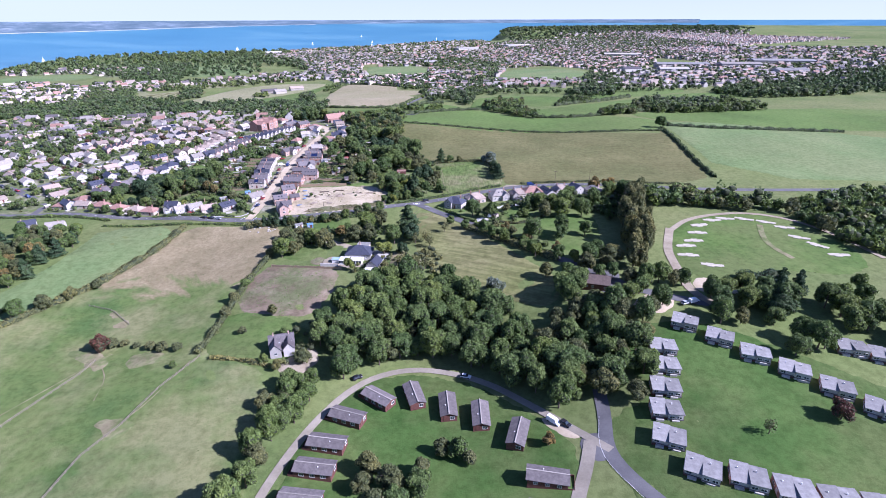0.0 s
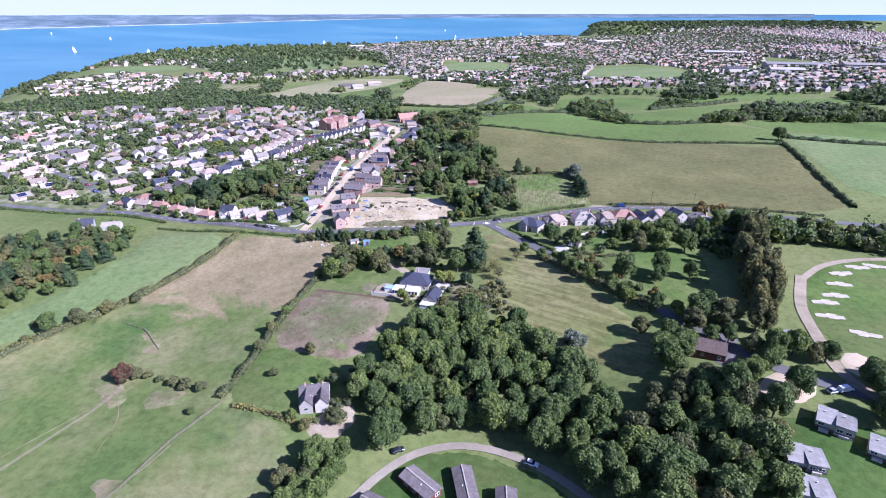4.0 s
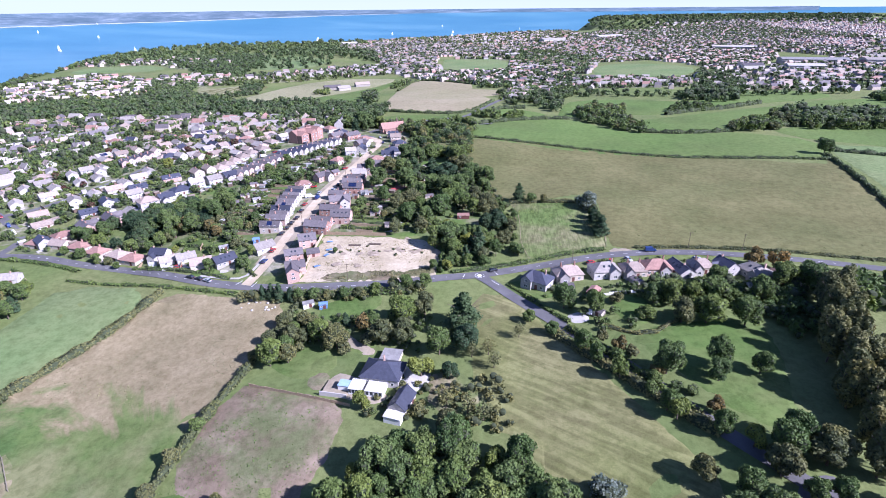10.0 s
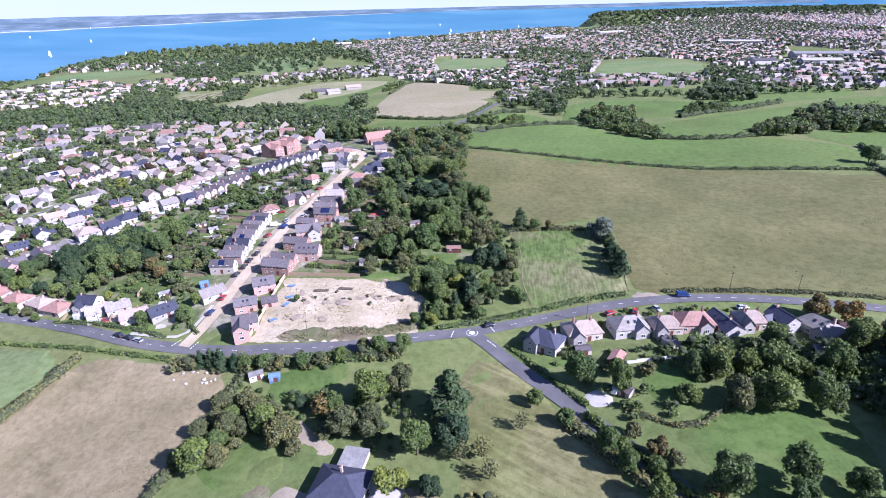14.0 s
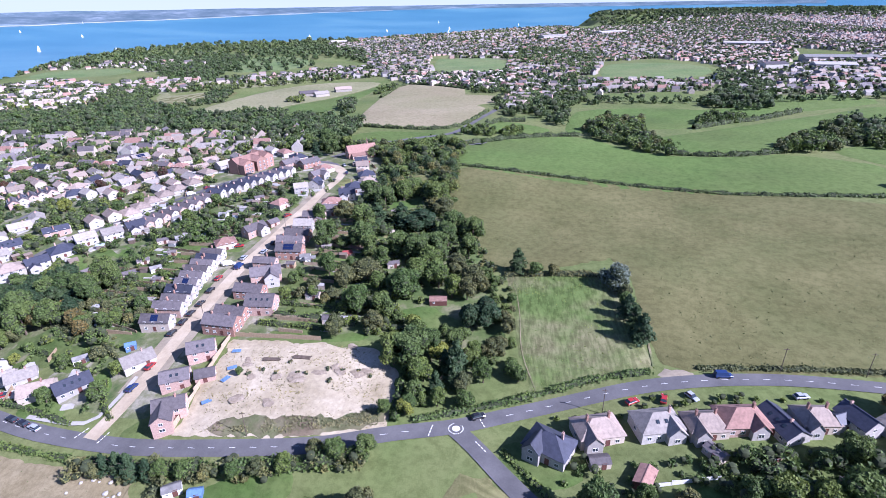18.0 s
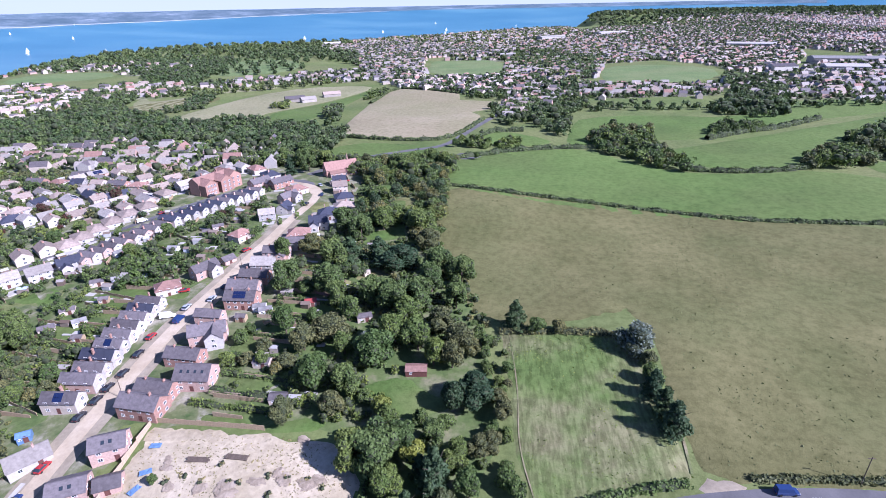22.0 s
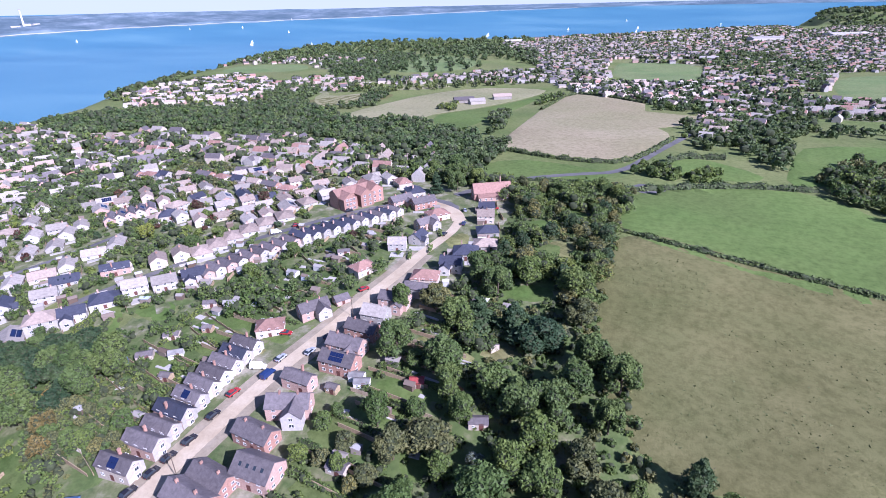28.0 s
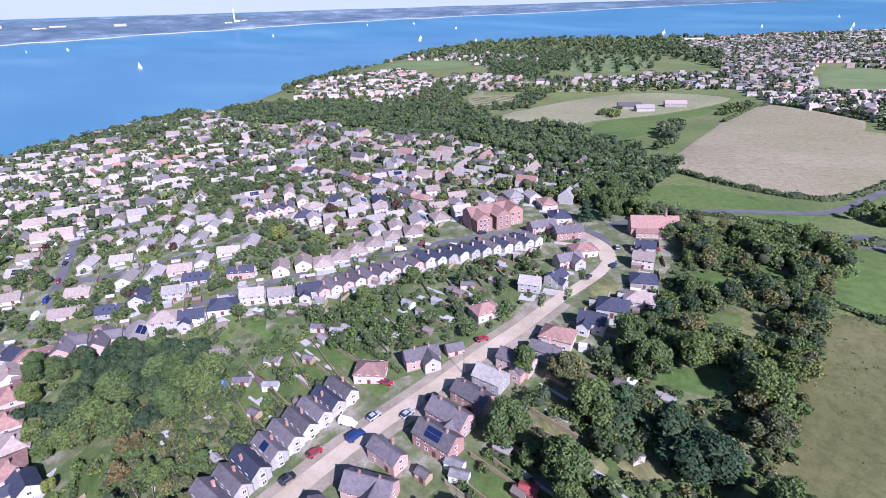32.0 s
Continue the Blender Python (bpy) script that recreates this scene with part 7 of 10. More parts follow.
def special_house():
    root = house("house with a dark navy hipped roof and terrace", 13.5, 10.4, 3.2, 3.4, "render", "dark_slate", "hip", ((0, 1.6),), 1, 4, 2)
    part("annex", boxed(-3.3, 3.4, 5.2, 12.8, -2, 2.6), M["cream"], root)
    part("annex_roof", boxed(-3.5, 3.6, 5.2, 13.0, 2.6, 2.8), M["pale_felt"], root, "flat grey felt roof")
    for x0, x1 in ((-9.0, -4.5), (-3.2, 2.9)):
        part("conservatory", boxed(x0, x1, -10.6, -5.2, -2, 2.0), M["frame_white"], root)
        roof = part("conservatory_roof", boxed(x0 - 0.15, x1 + 0.15, -10.8, -5.2, 2.0, 2.16), M["white_sheet"], root, "white translucent sheet roof")
        for k in range(5):
            xk = x0 + (x1 - x0) * k / 4
            part("glazing_bar", boxed(xk - 0.04, xk + 0.04, -10.8, -5.22, 2.16, 2.22), M["frame_white"], roof)
        for k in range(4):
            xk = x0 + (x1 - x0) * (k + 0.5) / 4
            part("pane", boxed(xk - 0.45, xk + 0.45, -10.64, -10.58, 0.5, 1.8), M["glass"], root)
    part("sun_room", boxed(-13.0, -9.4, -9.6, -6.4, -2, 2.0), M["frame_white"], root)
    part("sun_room_roof", boxed(-13.1, -9.3, -9.8, -6.3, 2.0, 2.1), M["blue_glazing"], root, "pale blue glazed roof")
    part("terrace", boxed(-18, -9.2, -12, -5, -2, 0.15), M["path"], root)
    part("terrace_wall", boxed(-18.5, -9.0, -12.5, -12.2, -2, 1.0), M["render"], root)
    root.matrix_basis = pose(-32, 262.3, ground_z(-32, 262.3), 0, 0, -6)
    root = house("white garage with a dark slate roof", 9.0, 5.8, 2.7, 2.4, "render", "dark_slate", "gable", (), 1, 2, 1, category="garage")
    root.name = "garage"
    part("lean_to", boxed(-8.2, -4.55, -2.8, 2.8, -2, 2.0), M["frame_white"], root)
    part("lean_to_roof", boxed(-8.4, -4.8, -3.0, 3.0, 2.0, 2.16), M["white_sheet"], root, "white sheet roof")
    root.matrix_basis = pose(-23.2, 248.2, ground_z(-23.2, 248.2), 0, 0, 76)
    root = house("white farmhouse with two gables and grey tiles", 11.5, 7.0, 3.4, 3.4, "render", "slate", "gable", ((-3.5, 0), (3.5, 0)), 2, 4, 1, wing=(6.5, 5.0, 3.3, 2.7, -3.0, -4.6, True, "render"))
    w = part("wing", gable_walls(6.5, 5.0, 3.3, 2.7), M["render"], root)
    w.matrix_basis = pose(3.0, -4.6, 0, 0, 0, 90)
    r = part("wing_roof", gable_roof(6.5, 5.0, 3.3, 2.7), M["slate"], root)
    r.matrix_basis = w.matrix_basis.copy()
    root.matrix_basis = pose(-57, 186, ground_z(-57, 186), 0, 0, 14) @ Matrix.Diagonal((0.86, 0.86, 0.9, 1))
    root = house("low brown-roofed hall among trees", 14.0, 10.0, 3.0, 2.6, "timber", "dark_felt", "gable", (), 1, 4, 1, category="hall")
    root.name = "hall"
    root.matrix_basis = pose(80, 210, ground_z(80, 210), 0, 0, -20) @ Matrix.Diagonal((0.85, 0.85, 0.95, 1))


special_house()


def chalet(dark=True):
    if dark:
        root = tagged(new("chalet"), "dark timber holiday chalet with a felt roof", "chalet")
        L, W, e, rise, wall, roof = 11.6, 5.6, 2.5, 0.9, "timber", "felt"
    else:
        root = tagged(new("chalet"), "white holiday chalet with a pale flat roof", "chalet")
        L, W, e, rise, wall, roof = 9.4, 6.6, 2.7, 0.35, "render", "pale_felt"
    if dark:
        part("wall", gable_walls(L, W, e, rise, -1.2), M[wall], root)
        part("roof", gable_roof(L, W, e, rise, 0.35, 0.14, 0.5), M[roof], root)
        part("deck", boxed(-L / 2 - 1.9, -L / 2, -W / 2, W / 2, -1.0, 0.15), M["timber"], root)
        for y in (-W / 2 + 0.05, W / 2 - 0.12):
            part("deck_rail", boxed(-L / 2 - 1.9, -L / 2 - 0.02, y, y + 0.07, 0.15, 1.1), M["timber"], root)
        part("deck_rail", boxed(-L / 2 - 1.95, -L / 2 - 1.88, -W / 2, W / 2, 0.15, 1.1), M["timber"], root)
        part("roof_vent", boxed(1.2, 1.5, -1.2, -0.9, 2.9, 3.5), M["frame_white"], root)
        part("roof_seam", boxed(-L / 2 - 0.5, L / 2 + 0.5, -0.2, 0.2, e + rise + 0.22, e + rise + 0.3), M["grey_tile"], root)
    else:
        part("plinth", boxed(-L / 2 - 0.05, L / 2 + 0.05, -W / 2 - 0.05, W / 2 + 0.05, -1.2, 0.5), M["timber"], root)
        # two joined units, one stepped up and half a metre forward, each under a shallow slab
        for x0, x1, dy, dz in ((-L / 2, -0.02, 0.0, 0.0), (0.02, L / 2, -0.5, 0.22)):
            box = boxed(x0, x1, -W / 2 + dy, W / 2, -1.2, e + dz)
            for v in box.verts:
                if v.co.z > 1:
                    v.co.z += 0.09 * (v.co.y + W / 2) * (-1 if dy else 1) + (0.6 if dy else 0.0)
            part("wall", box, M[wall], root)
            slab = boxed(x0 - 0.15, x1 + 0.15, -W / 2 + dy - 0.75, W / 2 + 0.3, e + dz, e + dz + 0.2)
            for v in slab.verts:
                v.co.z += 0.09 * (v.co.y + W / 2) * (-1 if dy else 1) + (0.6 if dy else 0.0)
            part("roof", slab, M[roof], root)
            part("fascia", boxed(x0 - 0.1, x1 + 0.1, -W / 2 + dy - 0.1, -W / 2 + dy - 0.03, 0.0, 0.55), M["slate"], root)
            end = x0 if x0 < -1 else x1
            part("end_wall", boxed(end - 0.06, end + 0.06, -W / 2 + dy, W / 2, -1.0, e + dz - 0.05), M["brick"], root)
            part("roof_vent", boxed(x0 + 1.6, x0 + 1.9, 0.8, 1.1, e + dz + 0.2, e + dz + 1.1), M["frame_white"], root)
        for x in (-2.4, 2.4):
            bm = boxed(x - 1.2, x + 1.2, -W / 2 - 1.1, -W / 2, -1.0, 0.12)
            part("step", bm, M["concrete"], root)
    for x in (-3.4, 0, 3.4):
        put_window(root, x if dark or x else 1.2, -W / 2 if dark or x < 0 else -W / 2 - 0.5, 1.4, 0, 1.6, 1.2)
        put_window(root, x, W / 2, 1.4, 180, 1.2, 1.0)
    for s in (-1, 1):
        put_window(root, s * (L / 2 + (0 if dark else 0.06)), 1.1, 1.4, 90 * s, 1.6, 1.3)
        put_door(root, s * (L / 2 + (0 if dark else 0.06)), -1.2, 90 * s, "timber" if dark else "frame_white")
    return root


DARK_CHALETS = [(-16, 156, 141), (-3, 157, 104), (9, 150, 91), (20, 144, 87), (31, 133, 70), (-26, 146, 158), (-31, 133, 168), (-33, 122, 169), (-35, 110, 170), (36, 113, -14), (34, 100, -14), (-36, 98, 172)]
WHITE_CHALETS = [(105, 176, -31), (114, 166, -33), (122, 156, -26), (131, 147, -32), (140, 138, -30), (148, 128, -38), (91, 164, -14), (88, 154.5, -12), (84, 144.5, -14), (80, 134.5, -12), (76, 123, -25),
                 (80, 110, -30), (91, 106, -24), (101, 101, -16), (111, 97, -12), (159, 157, -20), (168, 152, -24), (121, 94, -10), (176, 146, -24)]
for spots, dark in ((DARK_CHALETS, True), (WHITE_CHALETS, False)):
    proto = chalet(dark)
    for i, (x, y, rz) in enumerate(spots):
        # the veranda end looks into the green
        m = pose(x, y, ground_z(x, y) + (0.5 if dark else 0.3), 0, 0, rz + (180 if dark else 0)) @ Matrix.Diagonal((1, 1, 1 if dark else 0.86, 1))
        if i == 0:
            proto.matrix_basis = m
            ob = proto
        else:
            ob = copy_thing(proto, m)
        ob["group"] = "dark chalets round the green" if dark else "white chalets round the lawn"

# ---- far town: joined, seen only from afar ----
# trees, shrubs and hedges in the gardens of the estate
spots = np.array(HOUSE_SPOTS)
green = np.concatenate([scatter(HAND_BUILT, 8.6, 171), scatter(ESTATE, 10.0, 172)])
green = np.array([p for p in green if np.min(np.hypot(spots[:, 0] - p[0], spots[:, 1] - p[1])) > 6.4 and not any(near_line(p[0], p[1], r, 4.2) for r in TOWN_ROADS)])
for k, (leaf, r, h, n) in enumerate((("oak", 2.3, 3.6, 260), ("ash", 1.7, 2.3, 160), ("olive", 1.5, 2.0, 150), ("oak", 3.2, 5.4, 420), ("conifer", 1.7, 3.4, 200), ("ash", 2.6, 4.2, 300), ("copper", 2.4, 4.0, 260), ("oak", 1.5, 1.9, 140))):
    wood_mesh("garden_trees", green[k::8] if leaf != "copper" else green[k::40], r, h, n, 0.62, leaf, 1600 + k, "small trees and shrubs in house gardens", category="trees", var=0.45)


FAR_FIELDS = ("pasture.002", "pasture.003", "pasture.004", "pasture.005", "pasture.006", "plough", "hay", "hay.001", "green_field.004", "green_field.006")


FAR_MATS = ("pink_brick", "cream", "render", "red_tile", "tile", "grey_tile", "slate")


def far_houses(name, poly, gap, yaw, seed, label, keep=1.0, big=1.0, red=0.4, apart=False):
    g = np.random.default_rng(seed)
    c, s = math.cos(radians(yaw)), math.sin(radians(yaw))
    p = np.array(poly, float)
    rp = np.stack([p[:, 0] * c + p[:, 1] * s, -p[:, 0] * s + p[:, 1] * c], 1)
    spots = scatter(rp, gap, seed)
    spots[:, 1] = np.round(spots[:, 1] / (gap * 1.8)) * gap * 1.8 + np.where(g.random(len(spots)) < 0.5, -0.36, 0.36) * gap + g.normal(0, 0.8, len(spots))
    spots = spots[g.random(len(spots)) < keep]
    x, y = spots[:, 0] * c - spots[:, 1] * s, spots[:, 0] * s + spots[:, 1] * c
    ok = np.ones(len(x), bool)
    for key in FAR_FIELDS:
        ok &= ~in_poly(x, y, FIELDS[key])
    ok &= coast_depth(x, y) > 60
    x, y = x[ok], y[ok]
    z = lie(x, y)
    V, F, MI = [], [], []
    base = np.array([(-1, -1, -0.4), (1, -1, -0.4), (1, 1, -0.4), (-1, 1, -0.4), (-1, -1, 1), (1, -1, 1), (1, 1, 1), (-1, 1, 1), (-1, 0, 1.75), (1, 0, 1.75)])
    faces = [(0, 1, 5, 4), (1, 2, 6, 5), (2, 3, 7, 6), (3, 0, 4, 7), (4, 5, 9, 8), (6, 7, 8, 9), (5, 6, 9, 9), (7, 4, 8, 8)]
    roof = [0, 0, 0, 0, 1, 1, 0, 0]
    for i in range(len(x)):
        a = radians(yaw) + (math.pi / 2 if g.random() < 0.3 else 0) + g.normal(0, 0.08)
        sx_, sy_, sz_ = g.uniform(4.2, 7.5) * big, g.uniform(3.2, 4.4) * big, g.uniform(2.6, 5.2) * (0.6 + 0.4 * big)
        q = base * (sx_, sy_, sz_)
        q = np.stack([q[:, 0] * math.cos(a) - q[:, 1] * math.sin(a) + x[i], q[:, 0] * math.sin(a) + q[:, 1] * math.cos(a) + y[i], q[:, 2] + z[i]], 1)
        V.append(q)
        wall = int(g.choice([0, 1, 1, 2]))
        tile = int(g.choice([3, 4, 5, 6], p=[red, 0.3, 0.32, 0.38 - red]))
        F += [tuple(10 * i + k for k in f) for f in faces]
        MI += [tile if r else wall for r in roof]
    if apart:
        shown = np.argsort(-x)[:60]
        for i in shown:
            q = V[i]
            q = np.stack(drawn_in(q[:, 0], q[:, 1], q[:, 2]), 1)
            me = bpy.data.meshes.new("house")
            mid = (q[0] + q[2]) / 2
            me.from_pydata((q - mid).tolist(), [], [f if f[2] != f[3] else f[:3] for f in faces])
            wall, tile = MI[8 * i], MI[8 * i + 4]
            for k in (wall, tile):
                me.materials.append(M[FAR_MATS[k]])
            me.polygons.foreach_set("material_index", np.array(roof, np.int32))
            ob = tagged(new("house", me), ("pale brick", "cream rendered", "white rendered")[wall] + " house under " + ("red", "brown", "pale grey", "dark slate")[tile - 3] + " roof tiles", "house", "houses above the shore")
            ob.location = mid
        rest = [i for i in range(len(V)) if i not in set(shown)]
        MI = sum((MI[8 * i:8 * i + 8] for i in rest), [])
        V = [V[i] for i in rest]
        F = [tuple(10 * i + k for k in f) for i in range(len(rest)) for f in faces]
    v = np.concatenate(V)
    v = np.stack(drawn_in(v[:, 0], v[:, 1], v[:, 2]), 1)
    bm_faces = [f if f[2] != f[3] else f[:3] for f in F]
    me = bpy.data.meshes.new(name)
    me.from_pydata(v.tolist(), [], bm_faces)
    for k in FAR_MATS:
        me.materials.append(M[k])
    me.polygons.foreach_set("material_index", np.array(MI, np.int32))
    me.update()
    tagged(new(name, me), label, "houses", kind="stuff")


TOWNS = [
    # name, outline, gap, heading, share built, size, share of red roofs
    ("distant_town", [(-705, 820), (-770, 924), (-775, 1005), (-750, 1100), (-616, 1037), (-540, 935), (-494, 849), (-534, 826), (-604, 830), (-631, 775)], 14.5, 40, 0.8, 0.9, 0.1),
    ("distant_town", [(-593, 1010), (-611, 1126), (-489, 1105), (-433, 1032), (-454, 972), (-532, 952)], 19, 25, 0.65, 0.95, 0.15),
    ("distant_town", [(-1010, 1270), (-880, 1265), (-760, 1310), (-660, 1220), (-600, 1250), (-640, 1450), (-780, 1440), (-950, 1420)], 23, 50, 0.6, 1.0, 0.1),
    ("distant_town", [(-489, 1105), (-373, 1182), (-327, 1264), (-244, 1303), (-195, 1175), (-210, 1144), (-307, 1134), (-419, 1074)], 16, 30, 0.75, 0.9, 0.12),
    ("distant_town", [(-528, 1966), (-403, 2026), (-277, 2142), (-118, 1924), (62, 1836), (58, 1654), (-150, 1616), (-136, 1383), (-100, 1170), (-156, 1104), (-195, 1175), (-269, 1398), (-378, 1669)], 13, 35, 0.9, 0.85, 0.08),
    ("distant_town", [(-149, 1105), (-98, 1158), (6, 1152), (46, 1241), (40, 1021), (0, 973), (-17, 956), (-39, 996), (-95, 1012)], 12, 50, 0.9, 0.85, 0.12),
    ("distant_town", [(31, 1035), (114, 1047), (305, 1001), (280, 930), (164, 915), (100, 932), (63, 830), (24, 742), (13, 818)], 13.5, -12, 0.8, 0.85, 0.22),
    ("distant_town", [(444, 1648), (617, 1716), (700, 1606), (634, 1446), (488, 1204), (397, 1158), (402, 1329), (347, 1434)], 13, 25, 0.95, 0.85, 0.38),
    ("distant_town", [(322, 1049), (492, 1176), (600, 1300), (760, 1370), (813, 1000), (640, 960), (480, 905), (460, 895), (337, 895), (305, 925)], 15, 10, 0.85, 0.95, 0.1),
    ("distant_town", [(-118, 1560), (31, 1570), (215, 1895), (456, 1841), (369, 1430), (223, 1387), (166, 1117), (82, 1063), (23, 1035), (30, 1250), (40, 1500)], 13.5, 20, 0.85, 0.85, 0.2),
    ("distant_town", [(-156, 2045), (53, 1973), (241, 2116), (1192, 2065), (757, 1369), (713, 1634), (444, 1648), (445, 1800), (210, 1853), (17, 1640), (-121, 1652)], 15.5, 30, 0.9, 0.85, 0.25),
    ("distant_town", [(150, 2150), (371, 2536), (486, 2850), (843, 2940), (1451, 3000), (1742, 2900), (2000, 2500), (1192, 2065), (640, 2080)], 17.5, 35, 0.9, 0.85, 0.2),
    ("distant_town", [(-473, 2176), (-420, 2040), (-277, 2142), (-118, 1950), (62, 1850), (150, 2150), (371, 2536), (330, 2950), (60, 2800), (-250, 2500)], 21, 30, 0.75, 1.0, 0.12),
    ("distant_town", [(757, 1369), (1192, 2065), (1700, 1900), (1700, 1250), (1076, 1220), (813, 1000)], 23, 10, 0.65, 1.1, 0.15),
    ("distant_town", [(725, 2925), (797, 3100), (1263, 3250), (1592, 3150), (1901, 3150), (1742, 2900), (1451, 3000), (843, 2940)], 24, 20, 0.7, 1.2, 0.15),
    ("distant_town", [(-610, 600), (-640, 660), (-525, 655), (-449, 697), (-400, 690), (-330, 720), (-208, 672), (-150, 650), (-130, 600), (-200, 595), (-350, 612), (-480, 615)], 13, 10, 0.62, 0.95, 0.12),
    ("distant_town", [(-620, 640), (-560, 640), (-480, 610), (-520, 480), (-560, 440), (-660, 440), (-700, 520)], 14, 58, 0.8, 0.9, 0.08),
    ("distant_town", [(-352, 385), (-352, 600), (-440, 605), (-500, 570), (-560, 470), (-600, 420), (-500, 400)], 11.5, 58, 0.95, 0.85, 0.06),
]
for i, (name, poly, gap, yaw, keep, big, red) in enumerate(TOWNS):
    far_houses(name, poly, gap, yaw, 500 + i, "rows of small houses under red and grey roofs", keep, big, red, i == len(TOWNS) - 1)
    far = np.mean([p[1] for p in poly]) > 2000
    pts = scatter(poly, gap * (0.66 if not far else 0.78), 600 + i)
    if max(p[1] for p in poly) < 2200 and min(p[0] for p in poly) > -1300:
        drape("gardens", poly, "gardens", 0.06, 20.0, 0, "patchwork of gardens and yards in a town")
    pts = pts[coast_depth(pts[:, 0], pts[:, 1]) > 30]
    for key in FAR_FIELDS:
        pts = pts[~in_poly(pts[:, 0], pts[:, 1], FIELDS[key])]
    for k, leaf in enumerate(("wood", "wood", "oak")):
        wood_mesh("town_trees", pts[k::3], 4.4 if not far else 5.6, 6.2 if not far else 7, 18 if not far else 12, 2.6 if not far else 4.0, leaf, 700 + i + 20 * k, "scattered trees between houses", category="trees", var=0.5)
# parkland and belts of trees between the coast and the town
for i, (poly, gap, r) in enumerate((([(-600, 1330), (-580, 1560), (-430, 1560), (-360, 1330), (-400, 1240), (-500, 1200)], 34, 6.5), ([(-430, 1060), (-300, 1140), (-200, 1200), (-170, 1180), (-290, 1090), (-350, 1040), (-400, 1000), (-470, 1000)], 15, 4.5),
                                   ([(-600, 1560), (-420, 1560), (-260, 1400), (-330, 1650), (-500, 1900), (-640, 1700)], 21, 7), ([(-30, 1180), (60, 1100), (170, 1000), (230, 960), (160, 940), (20, 1040)], 15, 5), ([(110, 850), (330, 860), (480, 900), (460, 870), (300, 835), (110, 820)], 13, 4.5),
                                   ([(620, 930), (1000, 1180), (1200, 1200), (900, 800), (600, 780)], 18, 6), ([(1000, 1150), (1700, 1250), (1700, 900), (1000, 850)], 22, 8))):
    wood_mesh("far_trees", scatter(poly, gap, 800 + i), r, r * 1.7, 30, r * 0.62, "wood", 820 + i, "belt of dark green trees", category="trees")


def big_sheds():
    for x, y, L, W, rz, col in ((-255, 968, 26, 12, 30, "slate"), (-235, 962, 20, 10, 40, "grey_tile"), (-216, 1008, 24, 10, 30, "tile"), (640, 1310, 120, 40, -10, "pale_felt"), (760, 1270, 90, 36, -10, "grey_tile"), (560, 1180, 60, 30, -10, "render"), (655, 1740, 110, 40, -20, "render"), (470, 1190, 40, 24, 10, "slate"), (900, 1330, 140, 46, -12, "pale_felt"), (780, 1120, 70, 30, 5, "pale_felt"), (-490, 1990, 60, 26, 35, "render"), (45, 1600, 36, 12, 5, "render"), (200, 2150, 90, 36, 25, "render"), (420, 2300, 120, 40, 30, "render")):
        root = tagged(new("warehouse"), "long pale industrial shed with a low roof", "warehouse")
        part("wall", gable_walls(L, W, 8 if L > 30 else 4, 3), M["render" if L > 30 else "grey_tile"], root)
        part("roof", gable_roof(L, W, 8 if L > 30 else 4, 3, 0.5, 0.3, 0.5), M[col], root)
        root.matrix_basis = pose(x, y, ground_z(x, y), 0, 0, rz)


big_sheds()

# ---- small ground pieces ----
for poly in ([(-75, 266), (-73, 277), (-57, 279), (-51, 271), (-58, 259)], [(-65, 294), (-66, 308), (-43, 313), (-42, 303), (-54, 298), (-55, 290)], [(-49, 282), (-40, 285), (-39, 276), (-46, 275)],
             [(51, 305), (63, 311), (69, 294), (56, 287)], [(-76, 402), (-64, 403), (-60, 396), (-72, 392)], [(-72, 381), (-58, 386), (-51, 384), (-63, 376)], [(-29, 380), (-14, 386), (-10, 380), (-25, 376)],
             [(-68, 422), (-48, 423), (-43, 419), (-61, 415)], [(-50, 399), (-42, 401), (-40, 392), (-45, 392)], [(-92, 200), (-86, 215), (-60, 206), (-52, 190), (-66, 180), (-88, 186)], [(-189, 546), (-180, 556), (-174, 548), (-184, 540)],
             [(-60, 485), (-40, 488), (-38, 478), (-56, 474)], [(-52, 520), (-36, 524), (-34, 512), (-50, 508)], [(10, 314), (22, 308), (34, 312), (26, 318), (14, 324)], [(-150, 356), (-138, 362), (-128, 353), (-136, 346)], [(-124, 349), (-116, 345), (-114, 337), (-120, 335)], [(-165, 353), (-154, 356), (-150, 350), (-160, 346)], [(-140, 424), (-128, 426), (-126, 420), (-138, 417)], [(-176, 384), (-168, 392), (-162, 388), (-170, 380)], [(-128, 436), (-120, 442), (-116, 436), (-124, 430)], [(-142, 452), (-132, 460), (-126, 452), (-136, 446)], [(-359, 430), (-361, 438), (-355, 451), (-345, 449), (-353, 430)]):
    drape("lawn", poly, "lawn", 0.17, label="small bright green garden lawn", ragged=1.0)
for k, poly in enumerate(CLEARINGS):
    drape("lawn", poly, "lawn" if k % 3 else "mown", 0.15, label="mown garden lawn among trees and shrubs", ragged=0.8)
